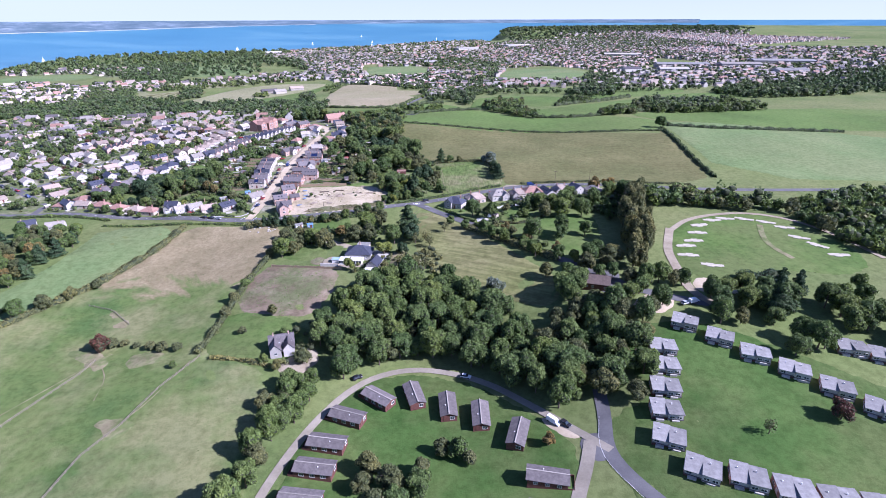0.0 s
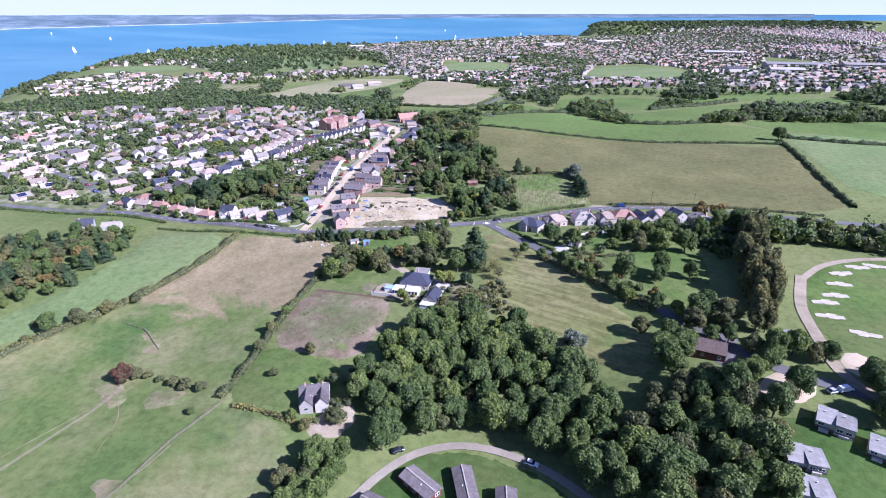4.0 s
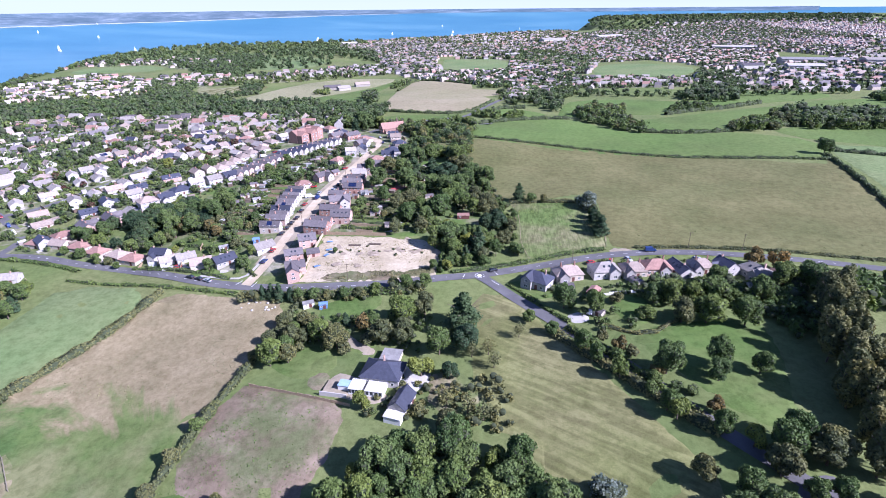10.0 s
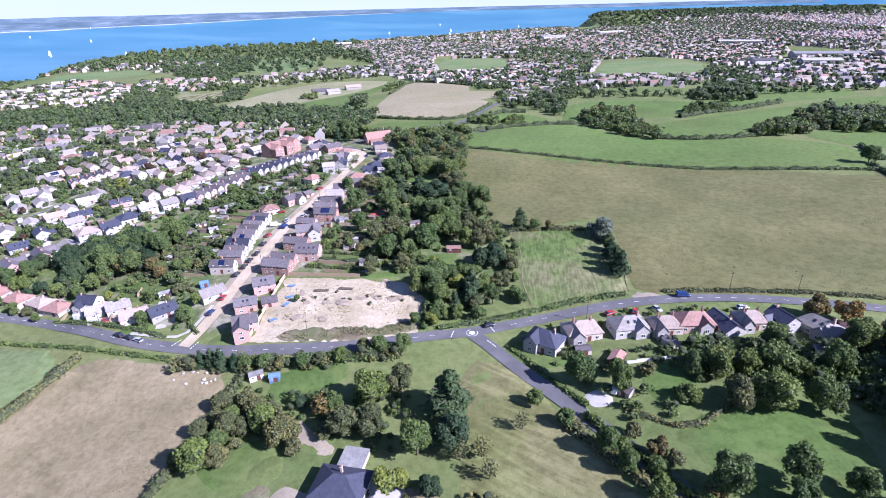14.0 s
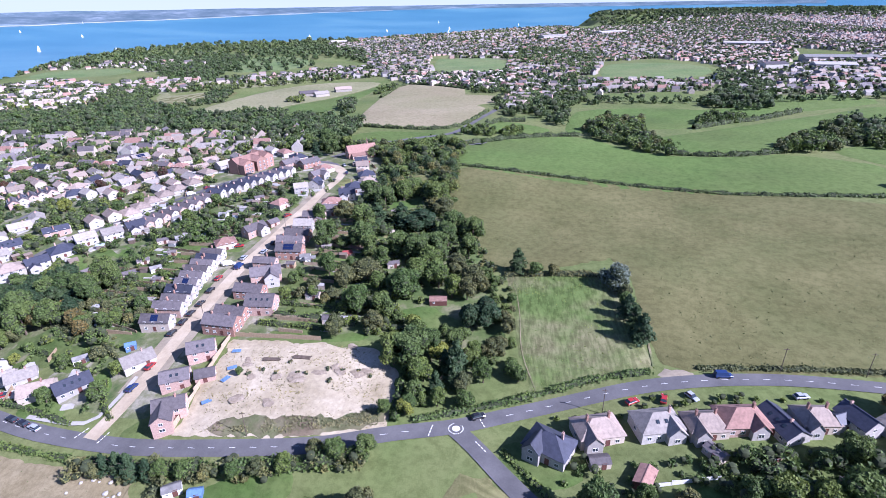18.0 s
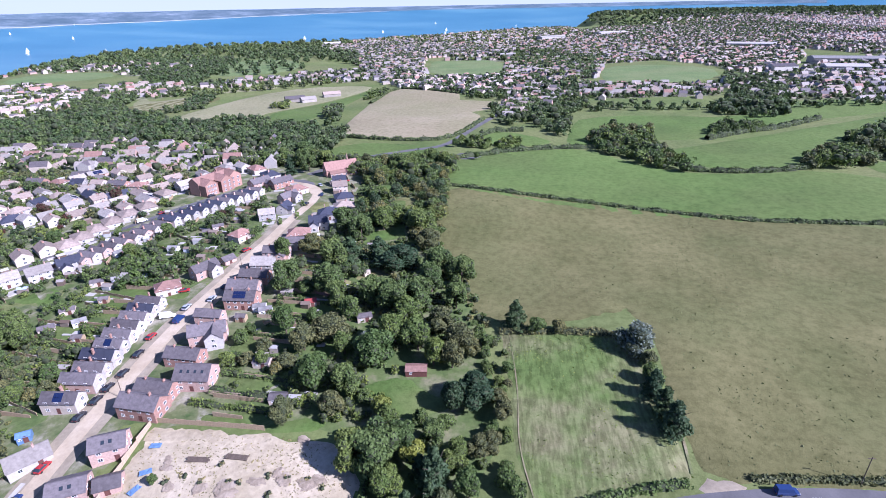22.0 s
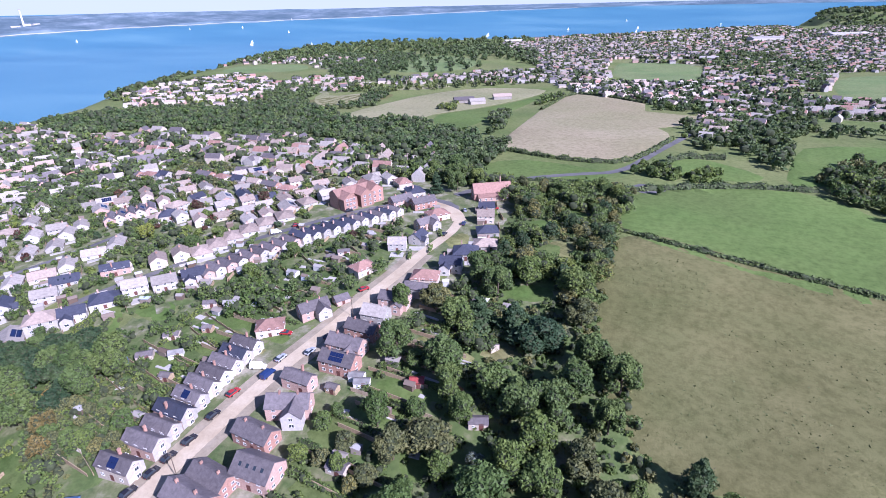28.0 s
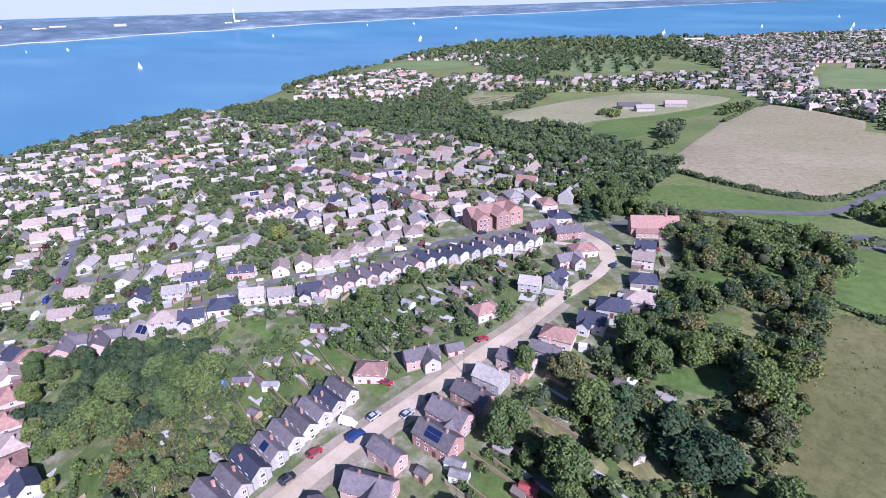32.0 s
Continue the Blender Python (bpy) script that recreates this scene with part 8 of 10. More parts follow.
for poly, mat, label in (([(-17, 629), (4, 631), (2, 617), (-11, 611)], "asphalt", "small asphalt car park beside a field"), ([(-150, 194), (-139, 195), (-129, 188), (-125, 180), (-129, 176), (-134, 182)], "worn_grass", "bare trodden earth by a hedge"), ([(-118, 189), (-106, 189), (-104, 183), (-113, 177), (-120, 182)], "worn_grass", "bare trodden earth by bushes"),
                         ([(-111, 146), (-105, 147), (-99, 146), (-97, 142), (-102, 136), (-106, 141)], "worn_grass", "pale trampled gateway in the meadow"), ([(-148, 227), (-137, 222), (-132, 211), (-140, 212)], "worn_grass", "bare trodden corner of the meadow"),
                         ([(-28, 268), (-19, 268), (-14, 260), (-24, 257)], "concrete", "pale parking yard beside a house"), ([(-18, 260), (-7, 268), (2, 255), (-2, 244), (-13, 249)], "worn_grass", "bare earth under garden trees"),
                         ([(34, 295), (39, 298), (42, 293), (37, 290.5)], "concrete", "pale concrete parking pad"), ([(60, 352), (69, 352), (67, 349), (60, 348)], "path", "pale gravel field gateway"), ([(-57, 172), (-50, 184), (-44, 186), (-42, 176), (-50, 170)], "path", "pale gravel yard of a farmhouse"),
                         ([(-100, 322), (-94, 330), (-92, 326), (-94, 321)], "lawn", "grass corner beside a road junction"), ([(-104, 314), (-96, 311), (-88, 308), (-92, 314)], "path", "stony gateway strewn with rubble"), ([(-138, 562), (-118, 568), (-100, 562), (-93, 548), (-108, 549), (-125, 557)], "asphalt", "grey asphalt forecourt among houses"), ([(97, 199), (112, 200), (103, 185), (89, 188)], "gravel_lane", "pale gravel car park under trees"), ([(80, 221), (95, 224), (89, 207), (83, 200)], "asphalt", "grey yard beside a hall"), ([(122, 204), (130, 214), (136, 206), (128, 196)], "gravel_lane", "pale gravel parking area"),
                         ([(50, 127), (56, 130), (60, 128), (57, 119), (52, 119)], "asphalt", "asphalt junction of two drives"), ([(40, 141), (46, 139), (52, 130), (47, 130)], "gravel_lane", "pale gravel parking strip")):
    drape("yard" if mat in ("concrete", "gravel_lane", "asphalt") else "worn_ground", poly, mat, 0.19, label=label, ragged=1.6 if mat in ("worn_grass", "path") else 0.4)
for pts, w, label in (([(-128, 190), (-134, 180), (-140, 166), (-150, 146)], 0.55, "faint trodden path over grass"), ([(-104, 142), (-98, 152), (-92, 180)], 0.45, "faint trodden path along a fence"), ([(-127, 180), (-121, 172), (-118, 158)], 0.4, "faint trodden path over grass"),
                      ([(195, 273), (186, 255), (184, 243), (186, 230)], 3.0, "pale worn path over the green"), ([(17, 408), (19, 380), (18, 362), (22, 343)], 0.35, "bare field edge path"), ([(59, 354), (60, 364), (61, 374)], 0.7, "bare field edge path")):
    strip("footpath", pts, w, "worn_grass", 0.22, label)

PADS = [(136, 237, 168), (140, 248, 176), (147, 254, 176), (154, 264, 172), (160, 274, 8), (171, 281, -6), (180, 283, -18), (191, 282, -34), (201, 277, -36), (207, 269, -22), (206, 255, -38), (209, 245, -60), (212, 233, -10), (142, 225, -22), (134, 199, -12)]
M["pad"] = two_scale("worn_concrete_pad", (0.36, 0.32, 0.25), (0.46, 0.42, 0.33), (0.54, 0.49, 0.4), 0.3, 1.5, 0.9, 0.1, 0.45)
bm = boxed(-5.0, 4.2, -1.3, 1.3, -0.6, 0.16)
box(bm, -2.6, 0.8, -2.3, 1.9, -0.6, 0.164)
box(bm, 1.8, 5.3, -0.6, 1.7, -0.6, 0.168)
pad = part("caravan_pitch", bm, M["pad"])
for i, (x, y, rz) in enumerate(PADS):
    m = pose(x, y, ground_z(x, y) + 0.12, 0, 0, rz)
    ob = pad if i == 0 else copy_thing(pad, m)
    ob.matrix_basis = m
    tagged(ob, "pale concrete caravan pitch on grass", "pitch", "caravan pitches")


# ---- garden clutter, far too many to count ----
def garden_pieces():
    g = np.random.default_rng(77)
    spots = [p for p in HOUSE_SPOTS if p[0] < -118 or p[1] > 480]
    spots += [(x, y) for x, y in scatter([(-700, 620), (-480, 620), (-345, 605), (-345, 380), (-500, 395), (-650, 440)], 13, 78)]
    slabs, fences, sheds, hedges, hd = [], [], [], [], []
    base = np.array([(-1, -1, -1), (1, -1, -1), (1, 1, -1), (-1, 1, -1), (-1, -1, 1), (1, -1, 1), (1, 1, 1), (-1, 1, 1)], float)

    def block(out, x, y, z, sx, sy, sz, a, ridge=0.0):
        q = base * (sx / 2, sy / 2, sz / 2)
        if ridge:
            q[4:, 1] *= 0.12
        c, s_ = math.cos(a), math.sin(a)
        out.append(np.stack([q[:, 0] * c - q[:, 1] * s_ + x, q[:, 0] * s_ + q[:, 1] * c + y, q[:, 2] + z], 1))

    for x, y in spots:
        a = radians(58) if x < -190 else radians(20)
        for side in (0, 1):
            t = a + (math.pi / 2) * (1 + 2 * side) + g.normal(0, 0.1)
            px, py = x + math.cos(t) * g.uniform(6.5, 8.5), y + math.sin(t) * g.uniform(6.5, 8.5)
            pz = ground_z(px, py)
            if g.random() < 0.85:
                block(slabs, px, py, pz, g.uniform(3.0, 9.0), g.uniform(2.2, 5.0), 0.5, a)
            if g.random() < 0.75:
                fx, fy = x + math.cos(t) * 9 + math.cos(a) * 5.8, y + math.sin(t) * 9 + math.sin(a) * 5.8
                if g.random() < 0.5:
                    block(fences, fx, fy, ground_z(fx, fy) + 0.7, g.uniform(6, 10), 0.14, 1.9, t)
                else:
                    n = 70
                    u = g.uniform(-4.5, 4.5, n)
                    th = g.uniform(0, math.pi, n)
                    w = np.cos(th) * 0.75
                    hz = ground_z(fx, fy)
                    hedges.append(np.stack([fx + math.cos(t) * u - math.sin(t) * w, fy + math.sin(t) * u + math.cos(t) * w, hz + 0.25 + 1.3 * np.sin(th)], 1))
                    hd.append(np.stack([-math.sin(t) * np.cos(th), math.cos(t) * np.cos(th), np.sin(th)], 1))
            if g.random() < 0.35:
                sx, sy = x + math.cos(t) * 12 + g.uniform(-4, 4), y + math.sin(t) * 12 + g.uniform(-4, 4)
                z = ground_z(sx, sy)
                w, d = g.uniform(1.8, 3.2), g.uniform(2.2, 4.0)
                block(sheds, sx, sy, z + 0.9, d, w, 2.2, a)
                block(sheds, sx, sy, z + 2.3, d * 1.08, w * 1.1, 0.7, a, ridge=1)
    # plots behind the street houses, running away from the street
    for x0, x1, y0, y1 in ((-72, -40, 366, 470), (-120, -152, 366, 446), (-112, -140, 446, 520)):
        y = y0
        while y < y1:
            w = g.uniform(6.0, 10.0)
            for k in range(7):
                u, v_ = g.uniform(0.03, 0.97), g.uniform(0.15, 0.85)
                px, py = x0 + (x1 - x0) * u, y + w * v_ - 4 * u
                pz = ground_z(px, py)
                pick = g.random()
                if pick < 0.1:
                    block(slabs, px, py, pz, g.uniform(1.6, 5.0), g.uniform(1.2, 3.4), 0.6, g.normal(0, 0.1))
                elif pick < 0.24:
                    block(slabs, px, py, pz, g.uniform(6, 13), 0.8, 0.6, g.normal(-0.1, 0.05))
                elif pick < 0.4:
                    sw, sd = g.uniform(1.8, 3.0), g.uniform(2.2, 4.2)
                    block(sheds, px, py, pz + 0.9, sd, sw, 2.2, g.normal(0, 0.1))
                    block(sheds, px, py, pz + 2.3, sd * 1.08, sw * 1.1, 0.7, 0.0, ridge=1)
            block(fences, x0 + (x1 - x0) * 0.3, y, ground_z(x0 + (x1 - x0) * 0.3, y) + 0.7, g.uniform(9, 16), 0.14, 1.8, -0.1)
            y += w
    f8 = np.array([(0, 3, 2, 1), (4, 5, 6, 7), (0, 1, 5, 4), (1, 2, 6, 5), (2, 3, 7, 6), (3, 0, 4, 7)])
    for name, lots, mat, label, cat in (("patios", slabs, "concrete", "pale paved patios and drives beside houses", "paving"), ("garden_fences", fences, "fence_wood", "brown board fences between small gardens", "fences"), ("garden_sheds", sheds, "shed_mix", "small garden sheds and greenhouses", "sheds")):
        v = np.concatenate(lots)
        f = (f8[None] + 8 * np.arange(len(lots))[:, None, None]).reshape(-1, 4)
        me = raw_mesh(name, v, f, [M[mat]])
        me.shade_flat()
        tagged(new(name, me), label, cat, kind="stuff")
    v, f = leaf_quads(np.concatenate(hedges), np.concatenate(hd), 0.75, 79)
    tagged(new("garden_hedges", raw_mesh("garden_hedges", v, f, [M["oak"]])), "clipped green hedges between small gardens", "hedges", kind="stuff")


for k, (pts, w, h) in enumerate((([(-76, 371), (-51, 368)], 1.8, 1.9), ([(-75, 392), (-43, 389)], 1.5, 1.6), ([(-70, 415), (-35, 406)], 1.8, 2.0), ([(-72, 403), (-40, 400)], 1.2, 1.5), ([(-70, 426), (-38, 420)], 1.4, 1.6), ([(-74, 383), (-44, 381)], 1.3, 1.5), ([(-66, 450), (-40, 447)], 1.6, 2.0), ([(-64, 470), (-36, 468)], 1.8, 2.2), ([(-62, 498), (-30, 496)], 1.8, 2.2), ([(-60, 532), (-26, 530)], 2.0, 2.4),
                                 ([(-118, 380), (-150, 384)], 1.5, 1.7), ([(-118, 393), (-160, 400)], 1.6, 2.0), ([(-118, 405), (-145, 409)], 1.3, 1.5), ([(-116, 414), (-140, 420)], 1.2, 1.4), ([(-110, 436), (-137, 440)], 1.4, 1.6), ([(-165, 362), (-138, 352), (-124, 346)], 1.5, 1.8), ([(-176, 372), (-190, 392), (-194, 420)], 2.2, 2.4), ([(-150, 412), (-156, 440)], 1.6, 1.8))):
    hedge(pts, w, h, ("ash", "oak")[k % 2], 26, 0.5, "clipped green hedge between gardens", 1300 + k)
for poly in ([(-25, 382), (-15, 385), (-9, 380), (1, 375), (-6, 372), (-13, 369), (-16, 373)], [(-75, 398), (-64, 403), (-57, 396), (-67, 394), (-75, 394)], [(-66, 377), (-62, 382), (-52, 384), (-51, 381), (-62, 376)], [(-71, 367), (-52, 368), (-51, 365), (-68, 364)], [(-50, 364), (-36, 367), (-34, 364), (-49, 362)], [(-59, 419), (-55, 425), (-45, 425), (-45, 419)], [(-220, 378), (-209, 383), (-170, 372), (-183, 367)], [(-183, 428), (-169, 433), (-165, 427), (-177, 423)], [(-151, 431), (-127, 426), (-131, 440), (-148, 444)], [(-148, 421), (-125, 416), (-123, 411), (-147, 416.5)], [(-154, 414), (-146, 413), (-128, 398), (-136, 395)], [(-202, 432), (-183, 423), (-175, 412), (-188, 415)], [(-141, 332), (-131, 336), (-121, 328), (-135, 328)], [(-160, 361), (-151, 366), (-138, 355), (-149, 350)], [(-68, 405), (-66, 412), (-50, 409), (-50, 404)]):
    drape("lawn", poly, "lawn", 0.2, label="mown bright green back garden lawn", ragged=0.5)


M["shed_mix"] = plain("shed_boards", (0.3, 0.25, 0.21), 0.85, 0.3, 0.8, by_object=0.0)
_t = M["shed_mix"].node_tree
_b = next(n for n in _t.nodes if n.type == "BSDF_PRINCIPLED")
_gi = _t.nodes.new("ShaderNodeNewGeometry")
_t.links.new(ramp(_t, _gi.outputs["Random Per Island"], [(0.0, (0.1, 0.07, 0.05)), (0.35, (0.2, 0.16, 0.13)), (0.7, (0.27, 0.25, 0.23)), (0.9, (0.36, 0.36, 0.35)), (0.97, (0.62, 0.62, 0.6)), (1.0, (0.12, 0.22, 0.36))]), _b.inputs["Base Color"])
garden_pieces()


# ---- fences ----
def rail_fence(pts, label="weathered post and rail fence", gap=3.0, h=1.2):
    q, a = walk_line(pts, gap)
    root = tagged(new("fence"), label, "fence")
    root.location = (q[0][0], q[0][1], ground_z(*q[0]))
    z = lie(q[:, 0], q[:, 1])
    post = None
    for i in range(len(q)):
        o = Vector((q[i][0], q[i][1], z[i])) - root.location
        if post is None:
            post = part("post", boxed(-0.09, 0.09, -0.09, 0.09, -0.4, h), M["rail"], root)
            post.location = o
        else:
            c = post.copy()
            scene.collection.objects.link(c)
            c.location = o
        if i:
            p0 = Vector((q[i - 1][0], q[i - 1][1], z[i - 1])) - root.location
            d = o - p0
            bm = bmesh.new()
            for zz in (0.45, 0.95):
                box(bm, 0, d.length, -0.04, 0.04, zz, zz + 0.13)
            r = part("rail", bm, M["rail"], root)
            r.matrix_basis = Matrix.Translation(p0) @ d.to_track_quat("X", "Z").to_matrix().to_4x4()


for pts in ([(-150, 120), (-145, 138), (-139, 156), (-133, 176), (-132, 185)], [(-109, 112), (-107, 130), (-101, 144), (-97, 163), (-89, 182)], [(-159, 230), (-146, 226), (-133, 214)]):
    rail_fence(pts)


PANEL = {}


def board_fence(x0, y0, x1, y1, h=1.7, mat="fence_wood", label="tall close-boarded timber garden fence"):
    """Panels between posts, each standing on the ground below it."""
    n = max(int(math.hypot(x1 - x0, y1 - y0) / 6.0), 1)
    root = tagged(new("garden_fence"), label, "fence", "garden fences")
    root.location = (x0, y0, ground_z(x0, y0))
    step = Vector(((x1 - x0) / n, (y1 - y0) / n, 0))
    rz = math.degrees(math.atan2(step.y, step.x))
    for i in range(n):
        o = Vector((x0, y0, 0)) + step * i
        key = (round(step.length, 1), h, mat)
        if key not in PANEL:
            bm = bmesh.new()
            box(bm, 0.08, step.length - 0.08, -0.03, 0.03, -0.7, h)
            box(bm, 0.0, step.length, -0.05, 0.05, h, h + 0.07)
            pm = part("panel", bm, M[mat], root)
            PANEL[key] = (pm.data, part("post", boxed(-0.07, 0.07, -0.07, 0.07, -0.8, h + 0.12), M[mat], root).data)
            p, s = root.children[-2], root.children[-1]
        else:
            p = link_mesh("panel", PANEL[key][0], root)
            s = link_mesh("post", PANEL[key][1], root)
        zc = ground_z(o.x + step.x / 2, o.y + step.y / 2) - root.location.z
        p.matrix_basis = pose(o.x - x0, o.y - y0, zc, 0, 0, rz)
        s.matrix_basis = pose(o.x - x0, o.y - y0, zc, 0, 0, rz)


board_fence(-83.5, 363, -83.5, 324, 1.9, "pale_timber", "new pale timber fence round a building plot")
board_fence(-83, 364, -50, 362, 1.7, "fence_wood")
for i, y in enumerate(np.arange(366, 452, 9.4)):
    board_fence(-121, float(y), -121 - rnd.uniform(26, 40), float(y) + 9 + rnd.uniform(-1, 1), 1.3, "fence_wood")
for i, y in enumerate((376, 391, 404, 414, 424, 433, 442, 451, 460, 469)):
    board_fence(-73, y - 1, -73 + rnd.uniform(20, 30), y - 3 + rnd.uniform(-1, 1), 1.4, "pale_timber" if i % 3 == 0 else "fence_wood")
board_fence(-66, 434, -42, 424, 1.5, "red_tile", "rust-red stained garden fence")
for x, y in ((-176, 452), (-171, 462), (-165, 472), (-160, 480), (-154, 489), (-149, 497), (-143, 506), (-137, 515)):
    board_fence(x + 5, y - 3, x + 24, y - 15, 1.2, "fence_wood")
board_fence(-78, 256, -40, 247, 1.2, "fence_wood", "weathered boundary fence of a rough plot")
board_fence(46, 309, 64, 312, 1.2, "frame_white", "low white garden wall panels")

# ---- sheds and greenhouses ----
SHED_PROTO = {}


def shed(kind, x, y, rz):
    if kind not in SHED_PROTO:
        L, W, wall, roof, label = {"timber": (3.6, 2.6, "fence_wood", "felt", "small brown timber garden shed"), "grey": (5.2, 3.4, "cream", "slate", "small outbuilding with a grey roof"), "white": (4.6, 3.0, "frame_white", "pale_felt", "small white painted summer house"),
                                   "blue": (3.4, 2.6, "blue_paint", "blue_paint", "small bright blue garden shed"), "red": (4.2, 3.4, "cream", "red_paint", "small shed with a red roof"), "rust": (6.5, 4.0, "timber", "red_tile", "old shed with a rust-red roof")}[kind]
        root = tagged(new("shed"), label, "shed")
        part("wall", gable_walls(L, W, 2.0, 0.7, -1.5), M[wall], root)
        part("roof", gable_roof(L, W, 2.0, 0.7, 0.2, 0.08, 0.15), M[roof], root)
        put_door(root, L * 0.15, -W / 2, 0, "timber")
        put_window(root, -L * 0.25, -W / 2, 1.3, 0, 0.8, 0.7)
        SHED_PROTO[kind] = root
        root.matrix_basis = pose(x, y, ground_z(x, y), 0, 0, rz)
        return
    copy_thing(SHED_PROTO[kind], pose(x, y, ground_z(x, y), 0, 0, rz))


M["blue_paint"] = plain("blue_paint", (0.12, 0.21, 0.36), 0.5, 0.25)
M["red_paint"] = plain("red_paint", (0.3, 0.06, 0.055), 0.6, 0.25)
for kind, x, y, rz in (("grey", -50, 373, 5), ("rust", -12, 388, 5), ("white", -73, 305, 30), ("blue", -66, 304, 15), ("rust", 46, 311, 60), ("grey", 65, 319, -60), ("timber", 92, 311, 0), ("grey", 45, 296, -40), ("grey", -61, 388, 0), ("red", -56, 422, 20), ("white", -71, 416, 20),
                       ("grey", -34, 414, 20), ("grey", -42, 447, -30), ("white", -139, 409, 40), ("grey", -149, 405, 40), ("blue", -154, 400, 40), ("grey", -150, 417, 30), ("timber", -163, 399, 60), ("white", -193, 375, 20), ("timber", -173, 409, 60), ("white", -208, 395, 60), ("grey", -153, 438, 30),
                       ("white", -145, 440, 30), ("white", -135, 466, 0), ("timber", -127, 482, 30), ("grey", -124, 488, 30), ("white", -161, 464, 60), ("white", -74, 418, 10), ("timber", -78, 411, 0), ("timber", -54, 468, 0), ("timber", -60, 463, 20), ("white", 113, 221, -10), ("timber", -140, 424, 20), ("timber", -132, 399, 10),
                       ("blue", -118, 358, 30), ("white", -133, 352, 40), ("timber", 78, 318, 20), ("white", 110, 316, 0), ("grey", 36, 316, 10), ("timber", -46, 500, 30), ("grey", -48, 531, 10)):
    shed(kind, x, y, rz)

# ---- cars ----
CAR_PAINT = {"blue": (0.02, 0.04, 0.12), "red": (0.33, 0.03, 0.03), "black": (0.02, 0.02, 0.025), "white": (0.75, 0.75, 0.75), "silver": (0.35, 0.37, 0.4)}
CAR_PROTO = {}


def car(colour, x, y, rz, van=False):
    key = (colour, van)
    z = ground_z(x, y) + 0.25
    if key in CAR_PROTO:
        return copy_thing(CAR_PROTO[key], pose(x, y, z, 0, 0, rz))
    if "car_" + colour not in M:
        M["car_" + colour] = plain("car_paint_" + colour, CAR_PAINT[colour], 0.25, 0.05, spec=0.6)
        M["tyre"] = plain("tyre_rubber", (0.02, 0.02, 0.02), 0.9, 0.1)
        M["car_light"] = plain("lamp_lens", (0.6, 0.6, 0.55), 0.2, 0.05)
    root = tagged(new("van" if van else "car"), "parked %s %s" % (colour, "van with a tall body" if van else "hatchback car"), "van" if van else "car")
    L, W, H = (5.2, 1.95, 1.95) if van else (4.2, 1.75, 1.42)
    prof = [(-L / 2, 0.3), (L / 2, 0.3), (L / 2, 0.75), (L / 2 - 0.9, 0.92), (-L / 2 + 0.15, 0.95), (-L / 2, 0.8)]
    bm = bmesh.new()
    a = [bm.verts.new((u, -W / 2, w)) for u, w in prof]
    b = [bm.verts.new((u, W / 2, w)) for u, w in prof]
    bm.faces.new(a[::-1])
    bm.faces.new(b)
    for i in range(6):
        bm.faces.new((a[i], a[(i + 1) % 6], b[(i + 1) % 6], b[i]))
    bmesh.ops.recalc_face_normals(bm, faces=bm.faces)
    bmesh.ops.bevel(bm, geom=bm.edges[:], offset=0.08, segments=1, affect="EDGES")
    part("body", bm, M["car_" + colour], root)
    bm = bmesh.new()
    x0, x1, x2, x3 = (-L / 2 + 0.05, -L / 2 + 0.15, L / 2 - 1.7, L / 2 - 0.95) if van else (-L / 2 + 0.15, -L / 2 + 0.7, L / 2 - 1.9, L / 2 - 1.15)
    lo = [bm.verts.new(p) for p in ((x0, -W / 2 + 0.06, 0.93), (x3, -W / 2 + 0.06, 0.9), (x3, W / 2 - 0.06, 0.9), (x0, W / 2 - 0.06, 0.93))]
    hi = [bm.verts.new(p) for p in ((x1, -W / 2 + 0.2, H), (x2, -W / 2 + 0.2, H), (x2, W / 2 - 0.2, H), (x1, W / 2 - 0.2, H))]
    bm.faces.new(hi)
    for i in range(4):
        bm.faces.new((lo[i], lo[(i + 1) % 4], hi[(i + 1) % 4], hi[i]))
    part("cabin_glass", bm, M["glass" if not van else "car_" + colour], root)
    part("roof_panel", boxed(x1 + 0.05, x2 - 0.05, -W / 2 + 0.22, W / 2 - 0.22, H, H + 0.05), M["car_" + colour], root)
    for sx_ in (-1, 1):
        for sy_ in (-1, 1):
            bm = bmesh.new()
            bmesh.ops.create_cone(bm, cap_ends=True, segments=12, radius1=0.32, radius2=0.32, depth=0.22, matrix=Matrix.Translation((sx_ * L * 0.31, sy_ * (W / 2 - 0.08), 0.3)) @ Matrix.Rotation(math.pi / 2, 4, "X"))
            part("wheel", bm, M["tyre"], root)
        part("headlight" if sx_ > 0 else "tail_light", boxed(sx_ * L / 2 - 0.04, sx_ * L / 2 + 0.03, -W / 2 + 0.15, -W / 2 + 0.5, 0.58, 0.74), M["car_light" if sx_ > 0 else "red_paint"], root)
        part("headlight" if sx_ > 0 else "tail_light", boxed(sx_ * L / 2 - 0.04, sx_ * L / 2 + 0.03, W / 2 - 0.5, W / 2 - 0.15, 0.58, 0.74), M["car_light" if sx_ > 0 else "red_paint"], root)
    CAR_PROTO[key] = root
    root.matrix_basis = pose(x, y, z, 0, 0, rz)
    return root


